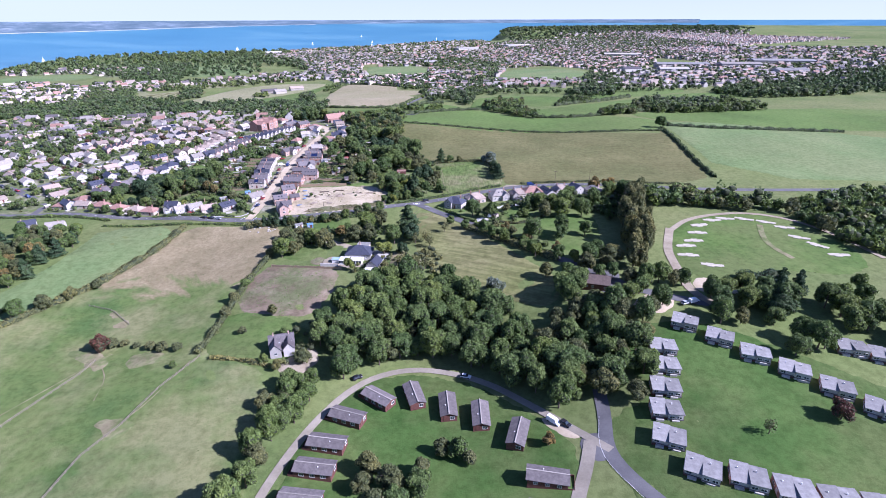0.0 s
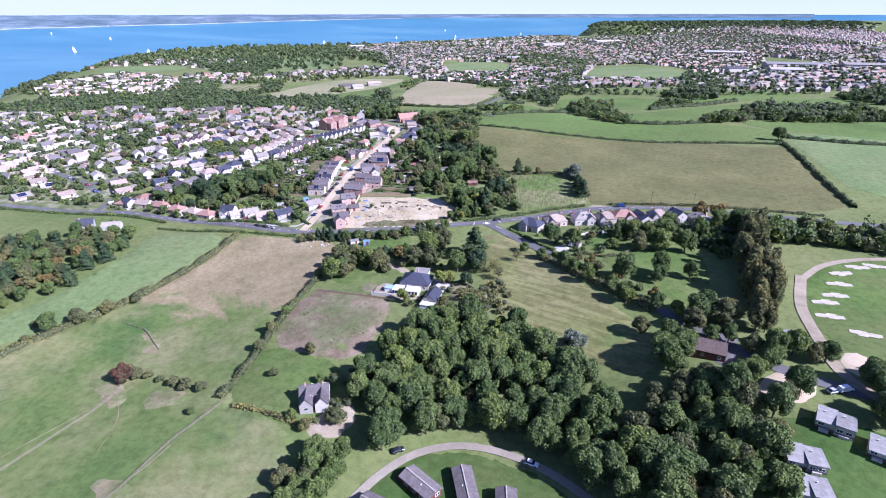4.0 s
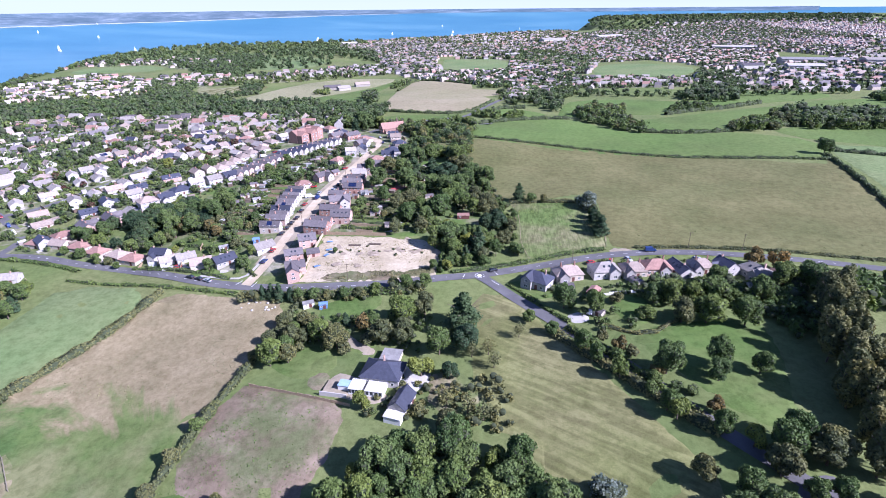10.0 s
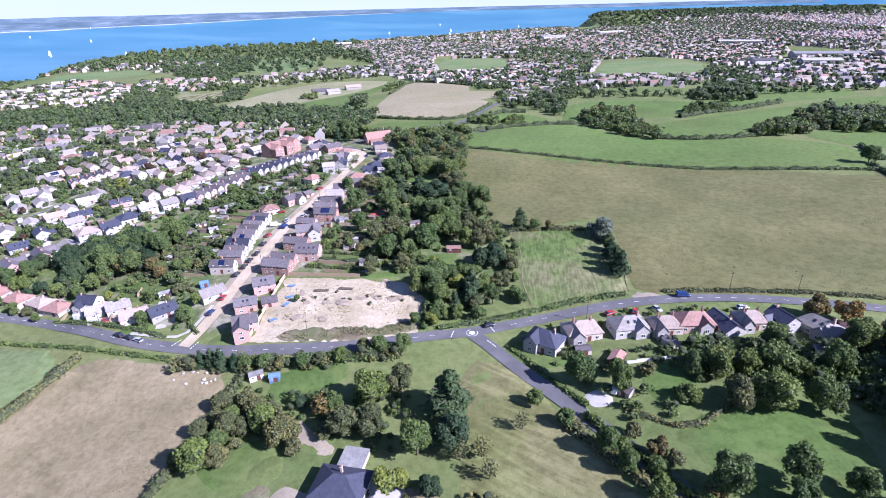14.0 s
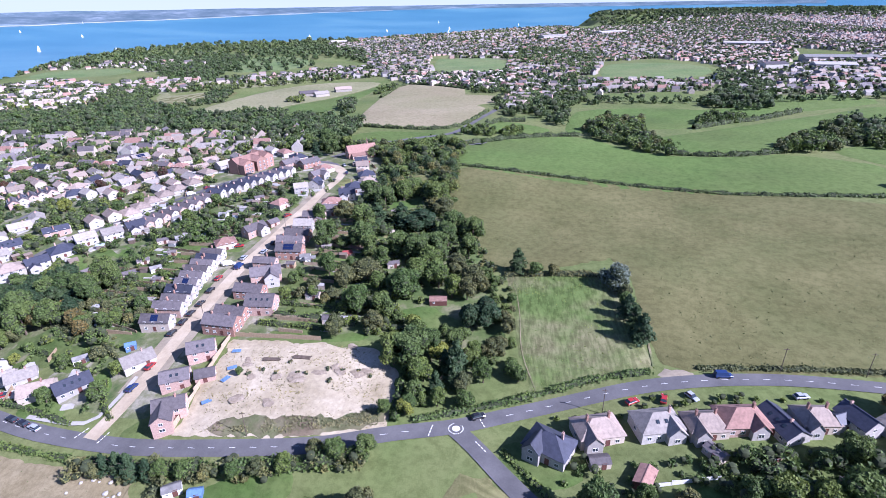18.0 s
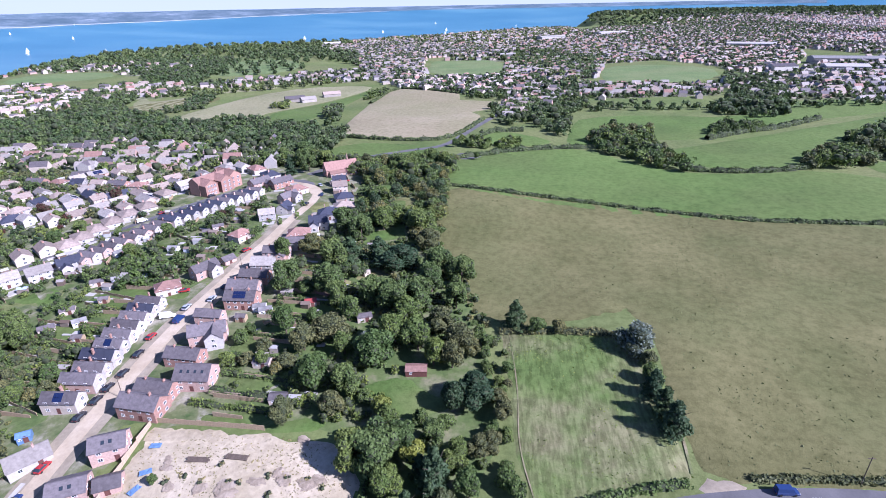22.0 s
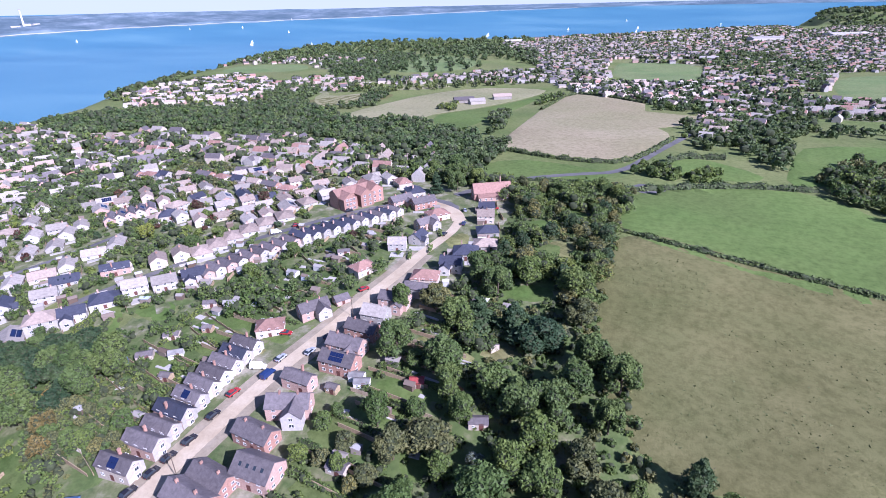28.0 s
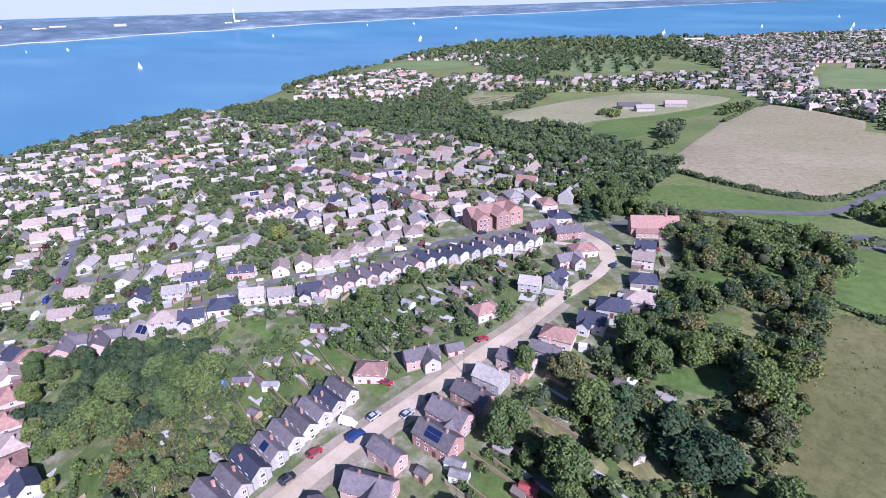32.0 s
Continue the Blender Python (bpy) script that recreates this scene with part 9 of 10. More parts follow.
for c, x, y, rz, v in (("blue", -101, 410, 88, True), ("silver", -102.5, 418, 88, False), ("silver", -95.5, 424, 86, False), ("black", -94.5, 433, 84, False), ("white", -106.5, 412, 20, True), ("red", -105.5, 400, 85, False), ("black", -104.5, 391, 88, False), ("red", -110, 430, 20, False), ("red", -98, 462, 60, False),
                       ("black", -104, 382, 88, False), ("black", -105, 376, 88, False), ("black", -105.5, 371, 88, False), ("black", -106.5, 365, 88, False), ("red", -105.5, 349, 86, False), ("blue", -106.5, 340, 84, False), ("red", 58, 339, 70, False), ("red", 49, 338, 30, False), ("silver", 66, 340, -60, False), ("blue", 78, 349.5, 3, True),
                       ("white", 43, 297, 60, True), ("black", -138, 327, 160, False), ("black", -133, 325.5, 160, False), ("silver", -128, 324, 160, False), ("black", 5, 331, 25, False), ("black", -25, 169, 30, False), ("white", 44, 138, -50, True), ("black", 47.5, 136, -50, False), ("white", 17, 168, -20, False), ("silver", 112, 190, 20, False), ("white", 116, 191, 20, True),
                       ("black", -316, 404, -40, False), ("silver", -323, 408, -40, False), ("blue", -287, 387, -40, True), ("white", -278, 380, -40, True), ("red", -300, 396, -30, False), ("silver", -92, 553, 120, False), ("black", -150, 533, 56, False), ("white", -172, 500, 50, True), ("red", -166, 509, 50, False), ("blue", -178, 556, 30, False), ("white", -182, 553, 30, False), ("silver", -174, 559, 30, False), ("black", -90, 521, 90, False), ("blue", -86, 536, 100, False), ("red", -78, 560, 20, False), ("silver", 96, 341, 10, False), ("white", 120, 340, 0, False), ("red", -150, 337, 30, False), ("black", -27, 262, 40, False)):
    car(c, x, y, rz, v)

# ---- road markings, island and verge furniture ----
main = bpy.data.objects["main_road"]
q, a = walk_line(smooth_line(ROADS[0][1]), 6.0)
for i, ((x, y), h) in enumerate(zip(q, a)):
    if -240 < x < 160 and not (-12 < x < 10) and not (-114 < x < -102):
        ob = part("lane_marking", boxed(-1.0, 1.0, -0.055, 0.055, 0, 0.02), M["white_line"], main)
        ob.matrix_basis = pose(x, y, ground_z(x, y) + 0.24, 0, 0, math.degrees(h))
bm = bmesh.new()
bmesh.ops.create_cone(bm, cap_ends=True, segments=28, radius1=1.1, radius2=1.0, depth=0.08)
ob = part("island_dome", bm, M["white_line"], main)
ob.location = (-1, 326.5, ground_z(-1, 326.5) + 0.28)
ring = bmesh.new()
for k in range(20):
    t0, t1 = k * math.pi / 10, k * math.pi / 10 + 0.22
    v = [ring.verts.new((r * math.cos(t), r * math.sin(t), 0)) for r, t in ((1.9, t0), (2.15, t0), (2.15, t1), (1.9, t1))]
    ring.faces.new(v)
ob = part("island_ring", ring, M["white_line"], main)
ob.location = (-1, 326.5, ground_z(-1, 326.5) + 0.26)
for x, y, rz in ((-8, 325.5, 80), (6, 320.5, 130), (6, 329.5, 115), (-104, 321.5, 80), (-112, 323, 70)):
    for k in range(4):
        u = (k - 1.5) * 1.2
        ob = part("give_way_mark", boxed(-0.4, 0.4, -0.14, 0.14, 0, 0.02), M["white_line"], main)
        ob.matrix_basis = pose(x + u * math.cos(radians(rz)), y + u * math.sin(radians(rz)), ground_z(x, y) + 0.27, 0, 0, rz)
strip("edge_line", [(59, 137), (54.6, 124), (55.6, 115), (60.4, 103)], 0.09, "white_line", 0.27, parent=bpy.data.objects["park_drive"])
for pts, w in (([(-134, 328.4), (-114, 325.5), (-110, 329), (-108, 345)], 1.5),):
    strip("pavement", pts, w, "concrete", 0.34, "pale raised pavement beside the road")
for x, y in ((-148, 331), (-60, 322), (40, 334), (96, 353), (120, 352), (-97.5, 372), (-93, 446)):
    root = tagged(new("utility_pole"), "tall brown wooden utility pole", "pole")
    bm = bmesh.new()
    bmesh.ops.create_cone(bm, cap_ends=True, segments=8, radius1=0.12, radius2=0.08, depth=9.5, matrix=Matrix.Translation((0, 0, 4.0)))
    part("pole", bm, M["bark"], root)
    part("crossbar", boxed(-0.8, 0.8, -0.06, 0.06, 8.1, 8.25), M["bark"], root)
    root.location = (x, y, ground_z(x, y))

# ---- building plot: spoil, timber and sheeting ----
g = np.random.default_rng(3)


def spoil(x, y, r, h, seed):
    bm = bmesh.new()
    bmesh.ops.create_icosphere(bm, subdivisions=3, radius=1.0)
    for v in bm.verts:
        n = noise.noise(v.co * 2.1 + Vector((seed, 0, 0))) * 0.35 + noise.noise(v.co * 6 + Vector((0, seed, 0))) * 0.16
        v.co = Vector((v.co.x * r * (1 + n), v.co.y * r * 0.6 * (1 + n), max(v.co.z, -0.3) * h * (1 + n)))
    ob = tagged(part("spoil_heap", bm, M["spoil"]), "low heap of brown soil and weeds", "heap", "spoil heaps")
    ob.matrix_basis = pose(x, y, ground_z(x, y), 0, 0, seed * 47 % 180)


M["spoil"] = two_scale("spoil_soil", (0.24, 0.19, 0.13), (0.34, 0.28, 0.205), (0.44, 0.37, 0.285), 0.3, 1.6, 0.95, 0.8, 0.6)
M["weed"] = leaf_mat("weed_leaf", (0.16, 0.15, 0.075), (0.22, 0.2, 0.105), (0.28, 0.245, 0.15))
for k in range(15):
    spoil(float(g.uniform(-72, -26)), float(g.normal(346, 4)), float(g.uniform(1.5, 3.6)), float(g.uniform(0.14, 0.32)), k + 1)
pts = scatter([(-72, 330), (-42, 333), (-22, 338), (-20, 325), (-61, 323)], 2.1, 55)
drape("worn_ground", [(-72, 323.5), (-71, 327), (-50, 329), (-36, 328), (-24, 334), (-21, 327), (-54, 322.5)], "plot", 0.24, label="rough weedy edge of bare soil", ragged=2.0)
gw = np.random.default_rng(56)
wx, wy = gw.uniform(-74, -20, 5200), gw.uniform(322, 341, 5200)
thick = np.array([noise.noise((a_ * 0.16, b_ * 0.16, 1.0)) for a_, b_ in zip(wx, wy)])
ok = in_poly(wx, wy, [(-72, 323.5), (-71, 327), (-50, 329), (-36, 328), (-24, 334), (-21, 327), (-54, 322.5)]) & (thick > -0.12)
wx, wy, thick = wx[ok], wy[ok], thick[ok]
wv, wf = leaf_quads(np.stack([wx, wy, lie(wx, wy) + 0.3 + 0.9 * np.clip(thick, 0, 1) * gw.random(len(wx))], 1), np.stack([gw.normal(0, 0.6, len(wx)), gw.normal(0, 0.6, len(wx)), np.ones(len(wx))], 1), 0.5, 57)
tagged(new("weeds", raw_mesh("weeds", wv, wf, [M["weed"]])), "dry brown and green weeds on soil", "weeds", kind="stuff")
wood_mesh("weeds", scatter([(-72, 346), (-60, 352), (-30, 350), (-26, 344), (-50, 342)], 5.0, 57), 1.2, 0.45, 30, 0.45, "weed", 58, "dry brown weeds on bare soil", category="weeds")
for x, y, rz in ((-64, 352, 2), (-54, 353, -3)):
    root = tagged(new("timber_stack"), "flat stack of long grey timbers", "timber")
    for k in range(5):
        o = part("plank", boxed(-3, 3, -0.14, 0.14, 0, 0.22), M["bark"], root)
        o.location = (rnd.uniform(-0.4, 0.4), k * 0.34 - 0.7, 0.0)
    root.matrix_basis = pose(x, y, ground_z(x, y) + 0.15, 0, 0, rz)
for x, y, rz in ((-76, 348, 30), (-76, 343, 70), (-78, 356, 10), (-78, 334, 40)):
    bm = bmesh.new()
    bmesh.ops.create_grid(bm, x_segments=6, y_segments=4, size=1.0)
    for v in bm.verts:
        v.co = Vector((v.co.x * 1.5, v.co.y * 0.9, 0.35 + noise.noise(v.co * 3 + Vector((x, y, 0))) * 0.25))
    ob = tagged(part("tarpaulin", bm, M["blue_paint"]), "crumpled blue tarpaulin on bare soil", "sheet", "blue sheets")
    ob.matrix_basis = pose(x, y, ground_z(x, y), 0, 0, rz)
for k in range(16):
    bm = bmesh.new()
    bmesh.ops.create_icosphere(bm, subdivisions=1, radius=float(g.uniform(0.3, 0.8)))
    for v in bm.verts:
        v.co *= 1 + noise.noise(v.co * 3 + Vector((k, 0, 0))) * 0.4
        v.co.z *= 0.6
    ob = tagged(part("rubble", bm, M["concrete"]), "pale lump of concrete rubble", "rubble", "rubble by the gateway")
    x, y = float(g.uniform(-104, -86)), float(g.uniform(302, 312))
    ob.location = (x, y, ground_z(x, y) + 0.3)

# ---- garden shrubs, hedges and town greenery ----
SHRUBS = [
    ([(-50, 366), (-20, 366), (-18, 392), (-44, 396)], 5.0, 2.0, 3.2, 160, 0.55, "ash"),
    ([(-44, 374), (-22, 384), (-20, 396), (-42, 398)], 7.0, 3.0, 5.0, 300, 0.62, "oak"),
    ([(-196, 368), (-122, 364), (-118, 440), (-148, 462), (-176, 448), (-196, 415), (-205, 385)], 5.0, 1.7, 2.4, 90, 0.55, "oak"),
    ([(-250, 362), (-206, 366), (-198, 410), (-186, 440), (-205, 440), (-225, 400), (-246, 380)], 5.5, 1.8, 2.8, 80, 0.65, "oak"),
    ([(-196, 352), (-150, 352), (-122, 362), (-118, 440), (-148, 462), (-176, 448), (-196, 415), (-205, 385)], 12.5, 3.4, 5.2, 300, 0.66, "ash"),
    ([(-71, 374), (-36, 374), (-32, 440), (-46, 475), (-52, 560), (-66, 560), (-64, 480), (-70, 440)], 4.3, 1.5, 2.1, 90, 0.5, "ash"),
    ([(-71, 440), (-40, 440), (-46, 475), (-52, 560), (-66, 560), (-64, 480)], 9.0, 3.2, 5.4, 260, 0.7, "oak"),
    ([(-50, 362), (-22, 362), (-20, 385), (-40, 382), (-52, 372)], 6.5, 1.8, 2.6, 90, 0.6, "ash"),
    ([(-158, 455), (-100, 440), (-98, 500), (-112, 530), (-126, 520), (-148, 488)], 6.0, 1.6, 2.2, 80, 0.6, "ash"),
    ([(-158, 455), (-100, 440), (-98, 500), (-112, 530), (-126, 520), (-148, 488)], 9.5, 3.2, 5.0, 220, 0.72, "oak"),
    ([(20, 318), (110, 322), (128, 312), (110, 304), (70, 308), (36, 304)], 3.9, 1.5, 2.2, 100, 0.5, "ash"),
    ([(22, 312), (50, 306), (62, 296), (58, 286), (46, 284), (36, 300)], 6.0, 1.8, 2.6, 130, 0.55, "oak"),
    ([(-290, 362), (-208, 372), (-196, 452), (-204, 500), (-170, 545), (-260, 596), (-345, 605), (-345, 380)], 7.0, 1.8, 2.5, 60, 0.75, "oak"),
    ([(-290, 362), (-208, 372), (-196, 452), (-204, 500), (-170, 545), (-260, 596), (-345, 605), (-345, 380)], 15, 3.5, 5.4, 150, 0.85, "oak"),
    ([(-396, 504), (-389, 527), (-327, 529), (-282, 561), (-266, 567), (-263, 545), (-276, 519), (-336, 497), (-361, 490)], 7.0, 4.4, 7.0, 200, 0.9, "oak"),
    ([(-345, 380), (-345, 605), (-440, 615), (-520, 590), (-600, 440), (-500, 395)], 15, 4.2, 7.0, 90, 1.4, "oak"),
    ([(-255, 345), (-150, 338), (-150, 350), (-200, 362), (-260, 362)], 5.5, 1.7, 2.6, 70, 0.7, "ash"),
    ([(-345, 380), (-345, 605), (-440, 615), (-520, 590), (-600, 440), (-500, 395)], 10, 2.6, 4.2, 50, 1.2, "ash"),
    ([(-190, 600), (-100, 590), (-60, 560), (-66, 590), (-110, 618), (-180, 625)], 7.5, 4.2, 7.0, 200, 1.0, "oak"),
    ([(-215, 500), (-150, 560), (-195, 600), (-350, 600), (-300, 540), (-260, 500)], 10, 3.0, 4.6, 110, 0.95, "olive"),
    ([(-56, 190), (-46, 208), (-40, 200), (-44, 178), (-56, 172)], 4.5, 1.8, 3.0, 120, 0.6, "olive"),
    ([(-79, 300), (-72, 306), (-60, 296), (-48, 300), (-42, 290), (-20, 300), (-14, 284), (-22, 274), (-40, 286), (-60, 284), (-74, 272)], 4.0, 1.6, 2.4, 110, 0.5, "ash"),
    ([(-30, 262), (-12, 270), (-8, 250), (-20, 238), (-34, 242)], 4.0, 1.5, 2.0, 110, 0.5, "olive"),
    ([(66, 300), (100, 300), (130, 312), (128, 320), (60, 318)], 4.5, 2.2, 3.4, 140, 0.6, "oak"),
    ([(-8, 262), (8, 262), (14, 240), (4, 238), (-10, 244)], 4.5, 2.0, 3.0, 100, 0.65, "olive"),
    ([(-106, 313), (-80, 312), (-24, 316), (-24, 311), (-78, 305), (-104, 307)], 3.6, 2.1, 4.2, 110, 0.65, "olive"),
    ([(22, 334), (50, 340), (112, 342), (112, 336), (60, 334), (24, 328)], 4.2, 1.3, 1.9, 80, 0.55, "ash"),
    ([(70, 318), (128, 318), (130, 290), (100, 296), (72, 304)], 5.0, 3.0, 5.5, 150, 0.75, "oak"),
    ([(-150, 345), (-118, 335), (-112, 345), (-122, 364), (-150, 366)], 6.5, 1.5, 2.4, 90, 0.6, "ash"),
    ([(-700, 620), (-480, 620), (-345, 605), (-345, 380), (-500, 395), (-650, 440)], 13, 3.4, 6.0, 60, 1.5, "oak"),
]
for i, (poly, gap, r, h, n, size, leaf) in enumerate(SHRUBS):
    pts = scatter(poly, gap, 900 + i)
    spots = np.array(HOUSE_SPOTS)
    d = np.min(np.hypot(pts[:, None, 0] - spots[None, :, 0], pts[:, None, 1] - spots[None, :, 1]), axis=1)
    pts = clear_of(pts[d > 6.2], 0.5)
    pts = pts[~in_poly(pts[:, 0], pts[:, 1], GROVE)]
    keep = np.ones(len(pts), bool)
    for road in TOWN_ROADS + [ROADS[1][1]]:
        rq, _ = walk_line(smooth_line(road), 3.0)
        keep &= np.min(np.hypot(pts[:, None, 0] - rq[None, :, 0], pts[:, None, 1] - rq[None, :, 1]), axis=1) > 4.6 + r * 0.4
    pts = pts[keep]
    pts = pts[np.random.default_rng(i).random(len(pts)) < 0.8]
    wood_mesh("garden_shrubs", pts, r, h, int(n * 1.05), size * 0.88, leaf, 950 + i, "mixed garden shrubs and small trees", category="shrubs", var=0.5)
for i, (pts, w, h, leaf) in enumerate((([(-72, 384), (-44, 380)], 1.6, 1.6, "ash"), ([(-72, 376), (-40, 371)], 2.6, 2.4, "ash"), ([(-118, 343), (-112, 333), (-106, 328)], 1.6, 1.4, "ash"), ([(-176, 340), (-150, 335), (-118, 326)], 1.8, 1.6, "ash"), ([(-119, 352), (-138, 366), (-160, 372)], 1.6, 1.6, "olive"),
                                       ([(-158, 372), (-176, 392), (-186, 420)], 2.2, 2.2, "oak"), ([(-123, 452), (-110, 462), (-106, 480)], 1.6, 1.6, "ash"), ([(45, 288), (60, 280), (74, 292)], 1.4, 1.4, "olive"))):
    hedge(pts, w, h, leaf, 16, 0.5, "trimmed green garden hedge", 1200 + i)
for kind, x, y, s in (("cypress", -95, 310, 0.5), ("ash", -78, 309, 0.55), ("olive", -66, 309, 0.5), ("ash", -58, 309, 0.5), ("olive", -52, 310, 0.55), ("ash", -45, 311, 0.6), ("cypress", -91, 310, 0.55), ("cypress", -87, 309, 0.6), ("conifer", -82, 309, 0.6), ("ash", -72, 309, 0.55), ("olive", -38, 316, 0.6), ("ash", -32, 315, 0.7), ("oak", -24, 316, 0.6), ("ash", -22, 331, 0.5), ("olive", -98, 309, 0.5), ("olive", -63, 288, 0.6), 
                      ("ash", -14, 345, 0.8), ("cypress", -6, 350, 0.6), ("cypress", -3, 343, 0.55), ("oak", 2, 352, 0.7), ("small", -12, 335, 0.9), ("copper", -130, 505, 0.5), ("copper", -214, 540, 0.9), ("copper", -222, 536, 0.8), ("small", -226, 508, 1.2), ("copper", -314, 521, 0.8), ("copper", -241, 516, 1.0), ("lime", -237, 479, 1.2), ("oak", -200, 474, 0.7), ("ash", -151, 459, 0.8), ("ash", -145, 480, 0.75), ("oak", -196, 486, 0.7), ("autumn", -150, 372, 1.2), ("autumn", -143, 366, 1.0), ("cypress", -118, 575, 0.9), ("oak", -108, 582, 1.0), ("oak", -100, 592, 1.0), ("oak", -112, 596, 1.1),
                      ("ash", 44, 304, 0.6), ("small", 40, 274, 1.0), ("small", 47, 267, 1.1), ("small", 56, 256, 1.0), ("autumn", 58, 260, 0.9), ("oak", 76, 258, 0.7), ("ash", 90, 262, 0.8), ("ash", -132, 334, 0.6), ("small", -138, 350, 1.0), ("ash", -72, 345, 0.3)):
    plant(kind, x, y, s)

# ---- out on the water and the far shore ----
M["sail"] = plain("white_sail", (0.85, 0.85, 0.85), 0.7, 0.05)


def sailboat(x, y, s, rz):
    px, py, pz = (float(v) for v in drawn_in(x, y, SEA))
    k = math.hypot(px, py - 180) / math.hypot(x, y - 180) * s
    root = tagged(new("sailboat"), "white sailing boat with raised sails", "boat", "boats on the strait")
    bm = bmesh.new()
    lo = [bm.verts.new(p) for p in ((-5, 0, -0.3), (0, -1.0, -0.5), (6, 0, 0.2), (0, 1.0, -0.5))]
    hi = [bm.verts.new(p) for p in ((-5.4, -1.2, 1.2), (0, -1.9, 1.2), (7, 0, 1.5), (0, 1.9, 1.2), (-5.4, 1.2, 1.2))]
    bm.faces.new(hi)
    for f in ((lo[0], lo[1], hi[1], hi[0]), (lo[1], lo[2], hi[2], hi[1]), (lo[2], lo[3], hi[3], hi[2]), (lo[3], lo[0], hi[4], hi[3]), (lo[0], hi[0], hi[4])):
        bm.faces.new(f)
    part("hull", bm, M["frame_white"], root)
    for name, tri in (("mainsail", ((-4.5, 0.3, 2.5), (0.6, 0, 2.2), (0.8, 0, 16))), ("jib", ((1.0, 0, 2.0), (6.6, 0, 1.8), (1.0, 0, 14.5)))):
        bm = bmesh.new()
        a = [bm.verts.new(Vector(p) + Vector((0, 0.12, 0))) for p in tri]
        b = [bm.verts.new(Vector(p) - Vector((0, 0.12, 0))) for p in tri]
        bm.faces.new(a)
        bm.faces.new(b[::-1])
        for i in range(3):
            bm.faces.new((a[i], b[i], b[(i + 1) % 3], a[(i + 1) % 3]))
        part(name, bm, M["sail"], root)
    part("mast", boxed(0.65, 0.85, -0.1, 0.1, 1, 17), M["frame_white"], root)
    root.matrix_basis = pose(px, py, pz, 0, 0, rz) @ Matrix.Diagonal((k, k, k, 1))


for x, y, s, rz in ((-1876, 2380, 1.3, 20), (-3778, 4465, 1.2, 60), (-1484, 2312, 1.5, 10), (-305, 4087, 1.3, 40), (-516, 5508, 1.4, 0), (182, 4664, 1.2, 70), (-1002, 3237, 1.2, 20), (-1869, 1066, 1.3, 35), (-1987, 2512, 1.2, 80), (-968, 3116, 1.0, 15), (-274, 3620, 1.1, 50), (-3241, 2491, 1.1, 30),
                     (-3244, 1295, 1.0, 60), (-3296, 1135, 0.9, 20), (-4060, 4119, 1.3, 10), (-2600, 3600, 1.1, 45), (-5277, 7179, 1.6, 0), (-700, 3900, 1.1, 20)):
    sailboat(x, y, s, rz)


def far_block(name, label, x, y, L, W, H, mat):
    px, py, pz = (float(v) for v in drawn_in(x, y, SEA + 6))
    k = math.hypot(px, py - 180) / math.hypot(x, y - 180)
    rz = math.degrees(math.atan2(py - 180, px)) - 90
    bm = boxed(-L / 2, L / 2, -W / 2, W / 2, -6, H)
    ob = tagged(part(name, bm, M[mat]), label, "building")
    ob.matrix_basis = pose(px, py, pz, 0, 0, rz) @ Matrix.Diagonal((k, k, k, 1))


def tall_chimney():
    x, y = -7054, 4587
    px, py, pz = (float(v) for v in drawn_in(x, y, SEA + 6))
    k = math.hypot(px, py - 180) / math.hypot(x, y - 180)
    root = tagged(new("power_station_chimney"), "tall pale concrete power station chimney", "chimney")
    bm = bmesh.new()
    bmesh.ops.create_cone(bm, cap_ends=True, segments=16, radius1=12, radius2=7, depth=198, matrix=Matrix.Translation((0, 0, 99)))
    part("shaft", bm, M["frame_white"], root)
    bm = bmesh.new()
    bmesh.ops.create_cone(bm, cap_ends=True, segments=16, radius1=8.5, radius2=8.5, depth=6, matrix=Matrix.Translation((0, 0, 198)))
    part("crown_ring", bm, M["grey_tile"], root)
    root.matrix_basis = pose(px, py, pz, 0, 0, 0) @ Matrix.Diagonal((k, k, k, 1))


tall_chimney()
for x, y, L, W, H, mat in ((-7150, 4680, 80, 40, 45, "render"), (-7400, 4900, 100, 40, 30, "cream"), (-7700, 5150, 70, 50, 36, "render"), (-6900, 4400, 90, 60, 30, "render"), (-8200, 5750, 220, 60, 30, "cream"), (-8900, 3900, 160, 80, 34, "render"), (-9500, 3300, 200, 80, 30, "render"), (-8600, 2800, 140, 80, 26, "cream"), (-10500, 2600, 260, 90, 36, "render"), (-9000, 2300, 160, 80, 26, "render"), (-11500, 3000, 300, 90, 42, "render"), (-10000, 2000, 220, 90, 34, "cream")):
    far_block("industrial_block", "pale distant industrial building by the shore", x, y, L, W, H, mat)


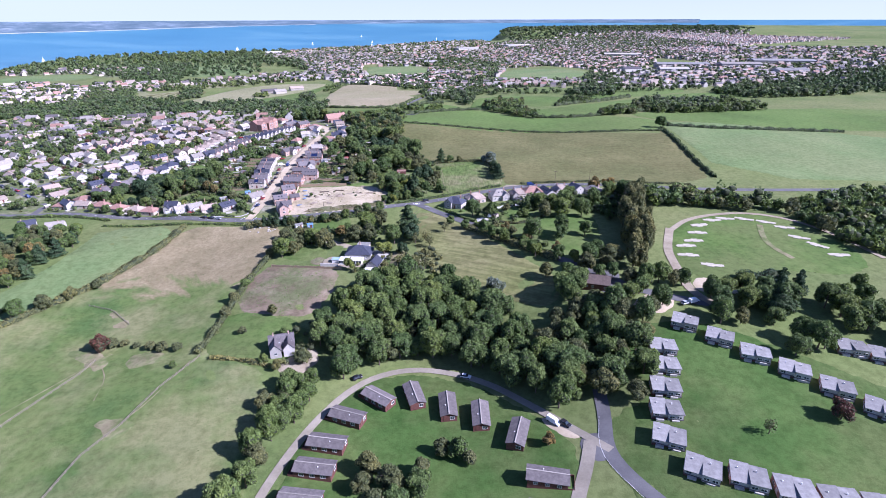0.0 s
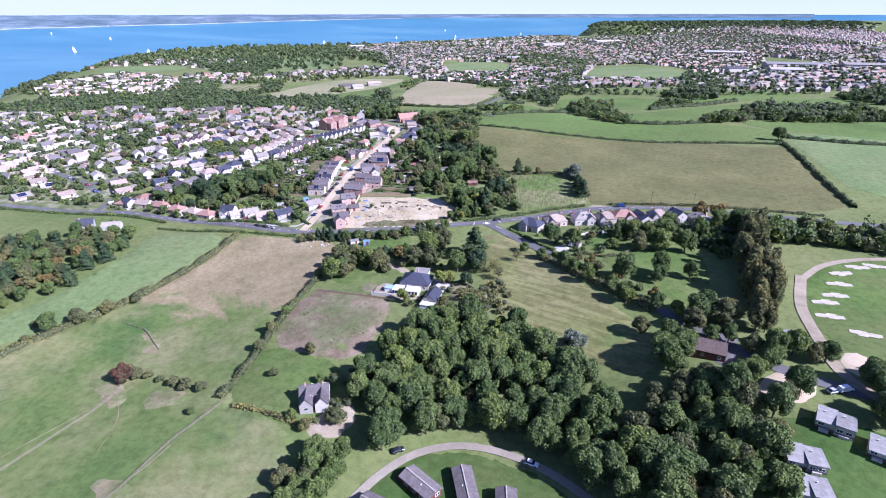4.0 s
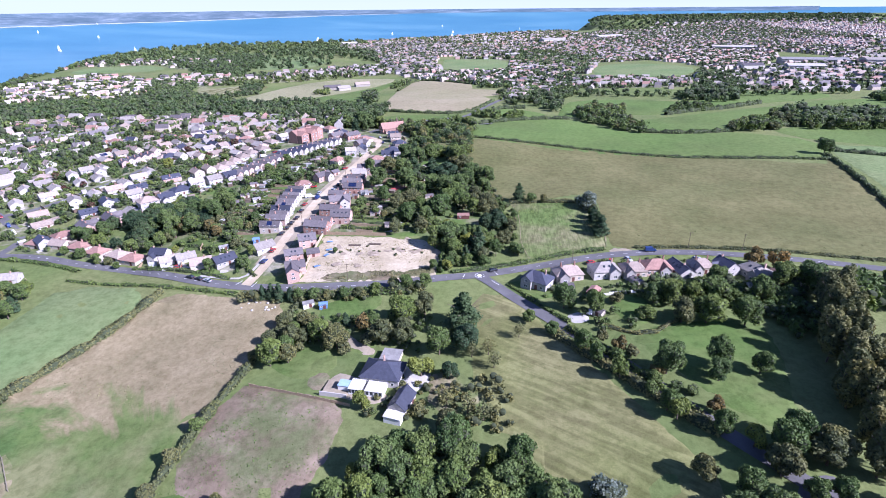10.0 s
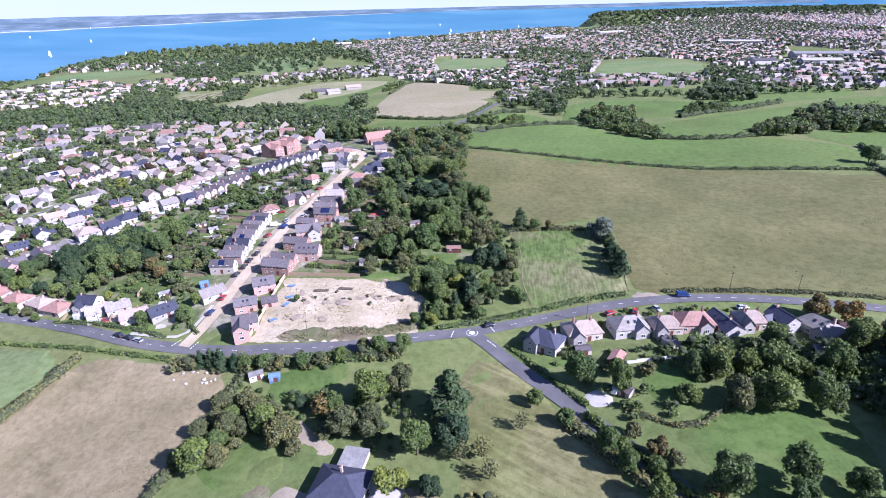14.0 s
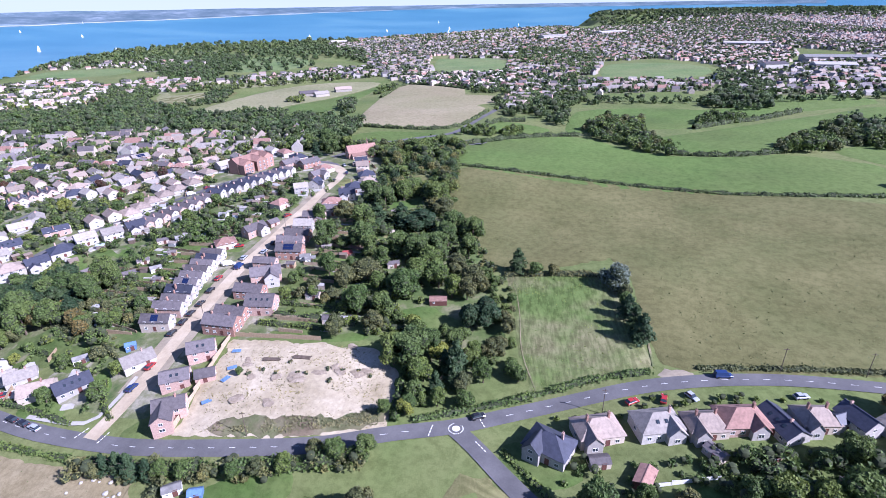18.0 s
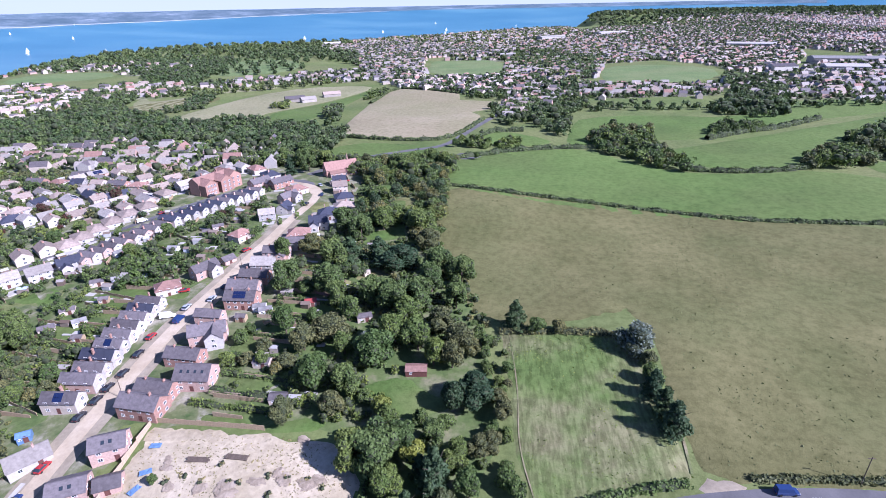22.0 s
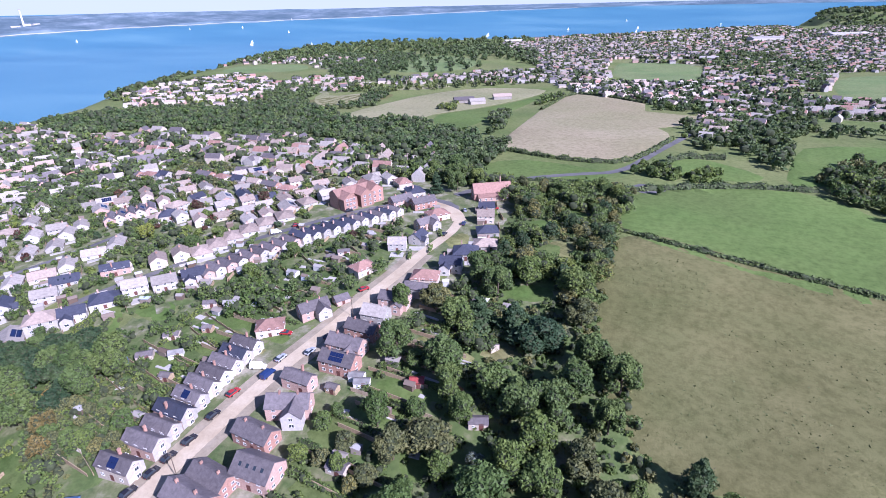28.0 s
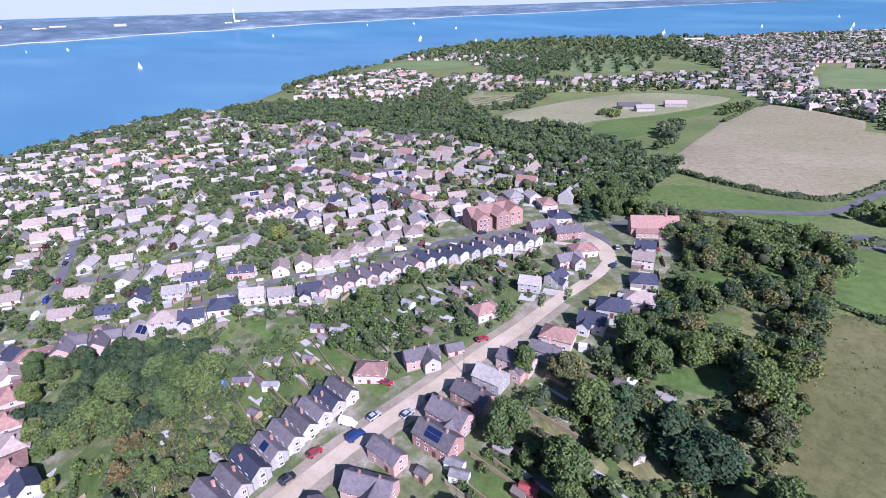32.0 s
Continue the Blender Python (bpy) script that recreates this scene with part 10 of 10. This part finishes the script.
def beach():
    """A pale shingle strand along the far shore."""
    ang = np.linspace(100, 178, 160)
    wob = np.array([noise.noise((a * 0.35, 3.1, 0.0)) for a in ang])
    v = []
    for k in (0.9975, 1.002):
        R = shore_r(ang) * k * (1 + 0.05 * wob)
        A = np.radians(ang)
        v.append(np.stack(drawn_in(R * np.cos(A), R * np.sin(A) + 200, np.full(len(ang), SEA + (1.0 if k < 1 else 7.0))), 1))
    n = len(ang)
    f = np.array([(i, i + 1, n + i + 1, n + i) for i in range(n - 1)])
    return tagged(new("shingle_beach", raw_mesh("shingle_beach", np.concatenate(v), f, [M["sand"]])), "pale shingle strand along the far shore", "beach", kind="structure")


M["sand"] = two_scale("shingle", (0.25, 0.25, 0.24), (0.31, 0.31, 0.3), (0.37, 0.36, 0.35), 0.01, 0.1, 0.9, 0, 0.3)
beach()


# ---- tufts of rank grass in the fields, too many to count ----
M["tuft"] = leaf_mat("rank_grass", (0.115, 0.128, 0.05), (0.14, 0.15, 0.06), (0.17, 0.172, 0.078))


def tufts(poly, n, size, seed, mat, label, patch=0.03):
    g = np.random.default_rng(seed)
    p = np.array(poly, float)
    x, y = g.uniform(p[:, 0].min(), p[:, 0].max(), n), g.uniform(p[:, 1].min(), p[:, 1].max(), n)
    lush = np.array([noise.noise((a * patch, b * patch, seed * 1.7)) + 0.5 * noise.noise((a * patch * 4, b * patch * 4, 3.0)) for a, b in zip(x, y)])
    keep = in_poly(x, y, poly) & (lush + g.normal(0, 0.18, n) > -0.05)
    x, y = x[keep], y[keep]
    k = len(x)
    v, f = leaf_quads(np.stack([x, y, lie(x, y) + 0.13], 1), np.stack([g.normal(0, 0.2, k), g.normal(0, 0.2, k), np.ones(k)], 1), size * (0.5 + g.random(k)), seed)
    tagged(new("grass_tufts", raw_mesh("grass_tufts", v, f, [M[mat]])), label, "grass", kind="stuff")


tufts(FIELDS["pasture"], 15000, 0.44, 61, "tuft", "scattered dark tufts in dry pasture")
tufts(FIELDS["meadow"], 9000, 0.3, 62, "tuft", "scattered tufts in worn meadow")
tufts([(-146, 315), (-80, 308), (-84, 262), (-100, 246), (-158, 250)], 5000, 0.36, 63, "weed", "dry weeds on a bare field", 0.06)
tufts(FIELDS["plot"], 2500, 0.36, 65, "ash", "green weeds on a rough plot", 0.09)
tufts(FIELDS["crop"], 3500, 0.4, 66, "ash", "leafy crop plants in rows")
tufts(FIELDS["site"], 5000, 0.36, 67, "weed", "dry weeds and rubble on bare soil", 0.1)
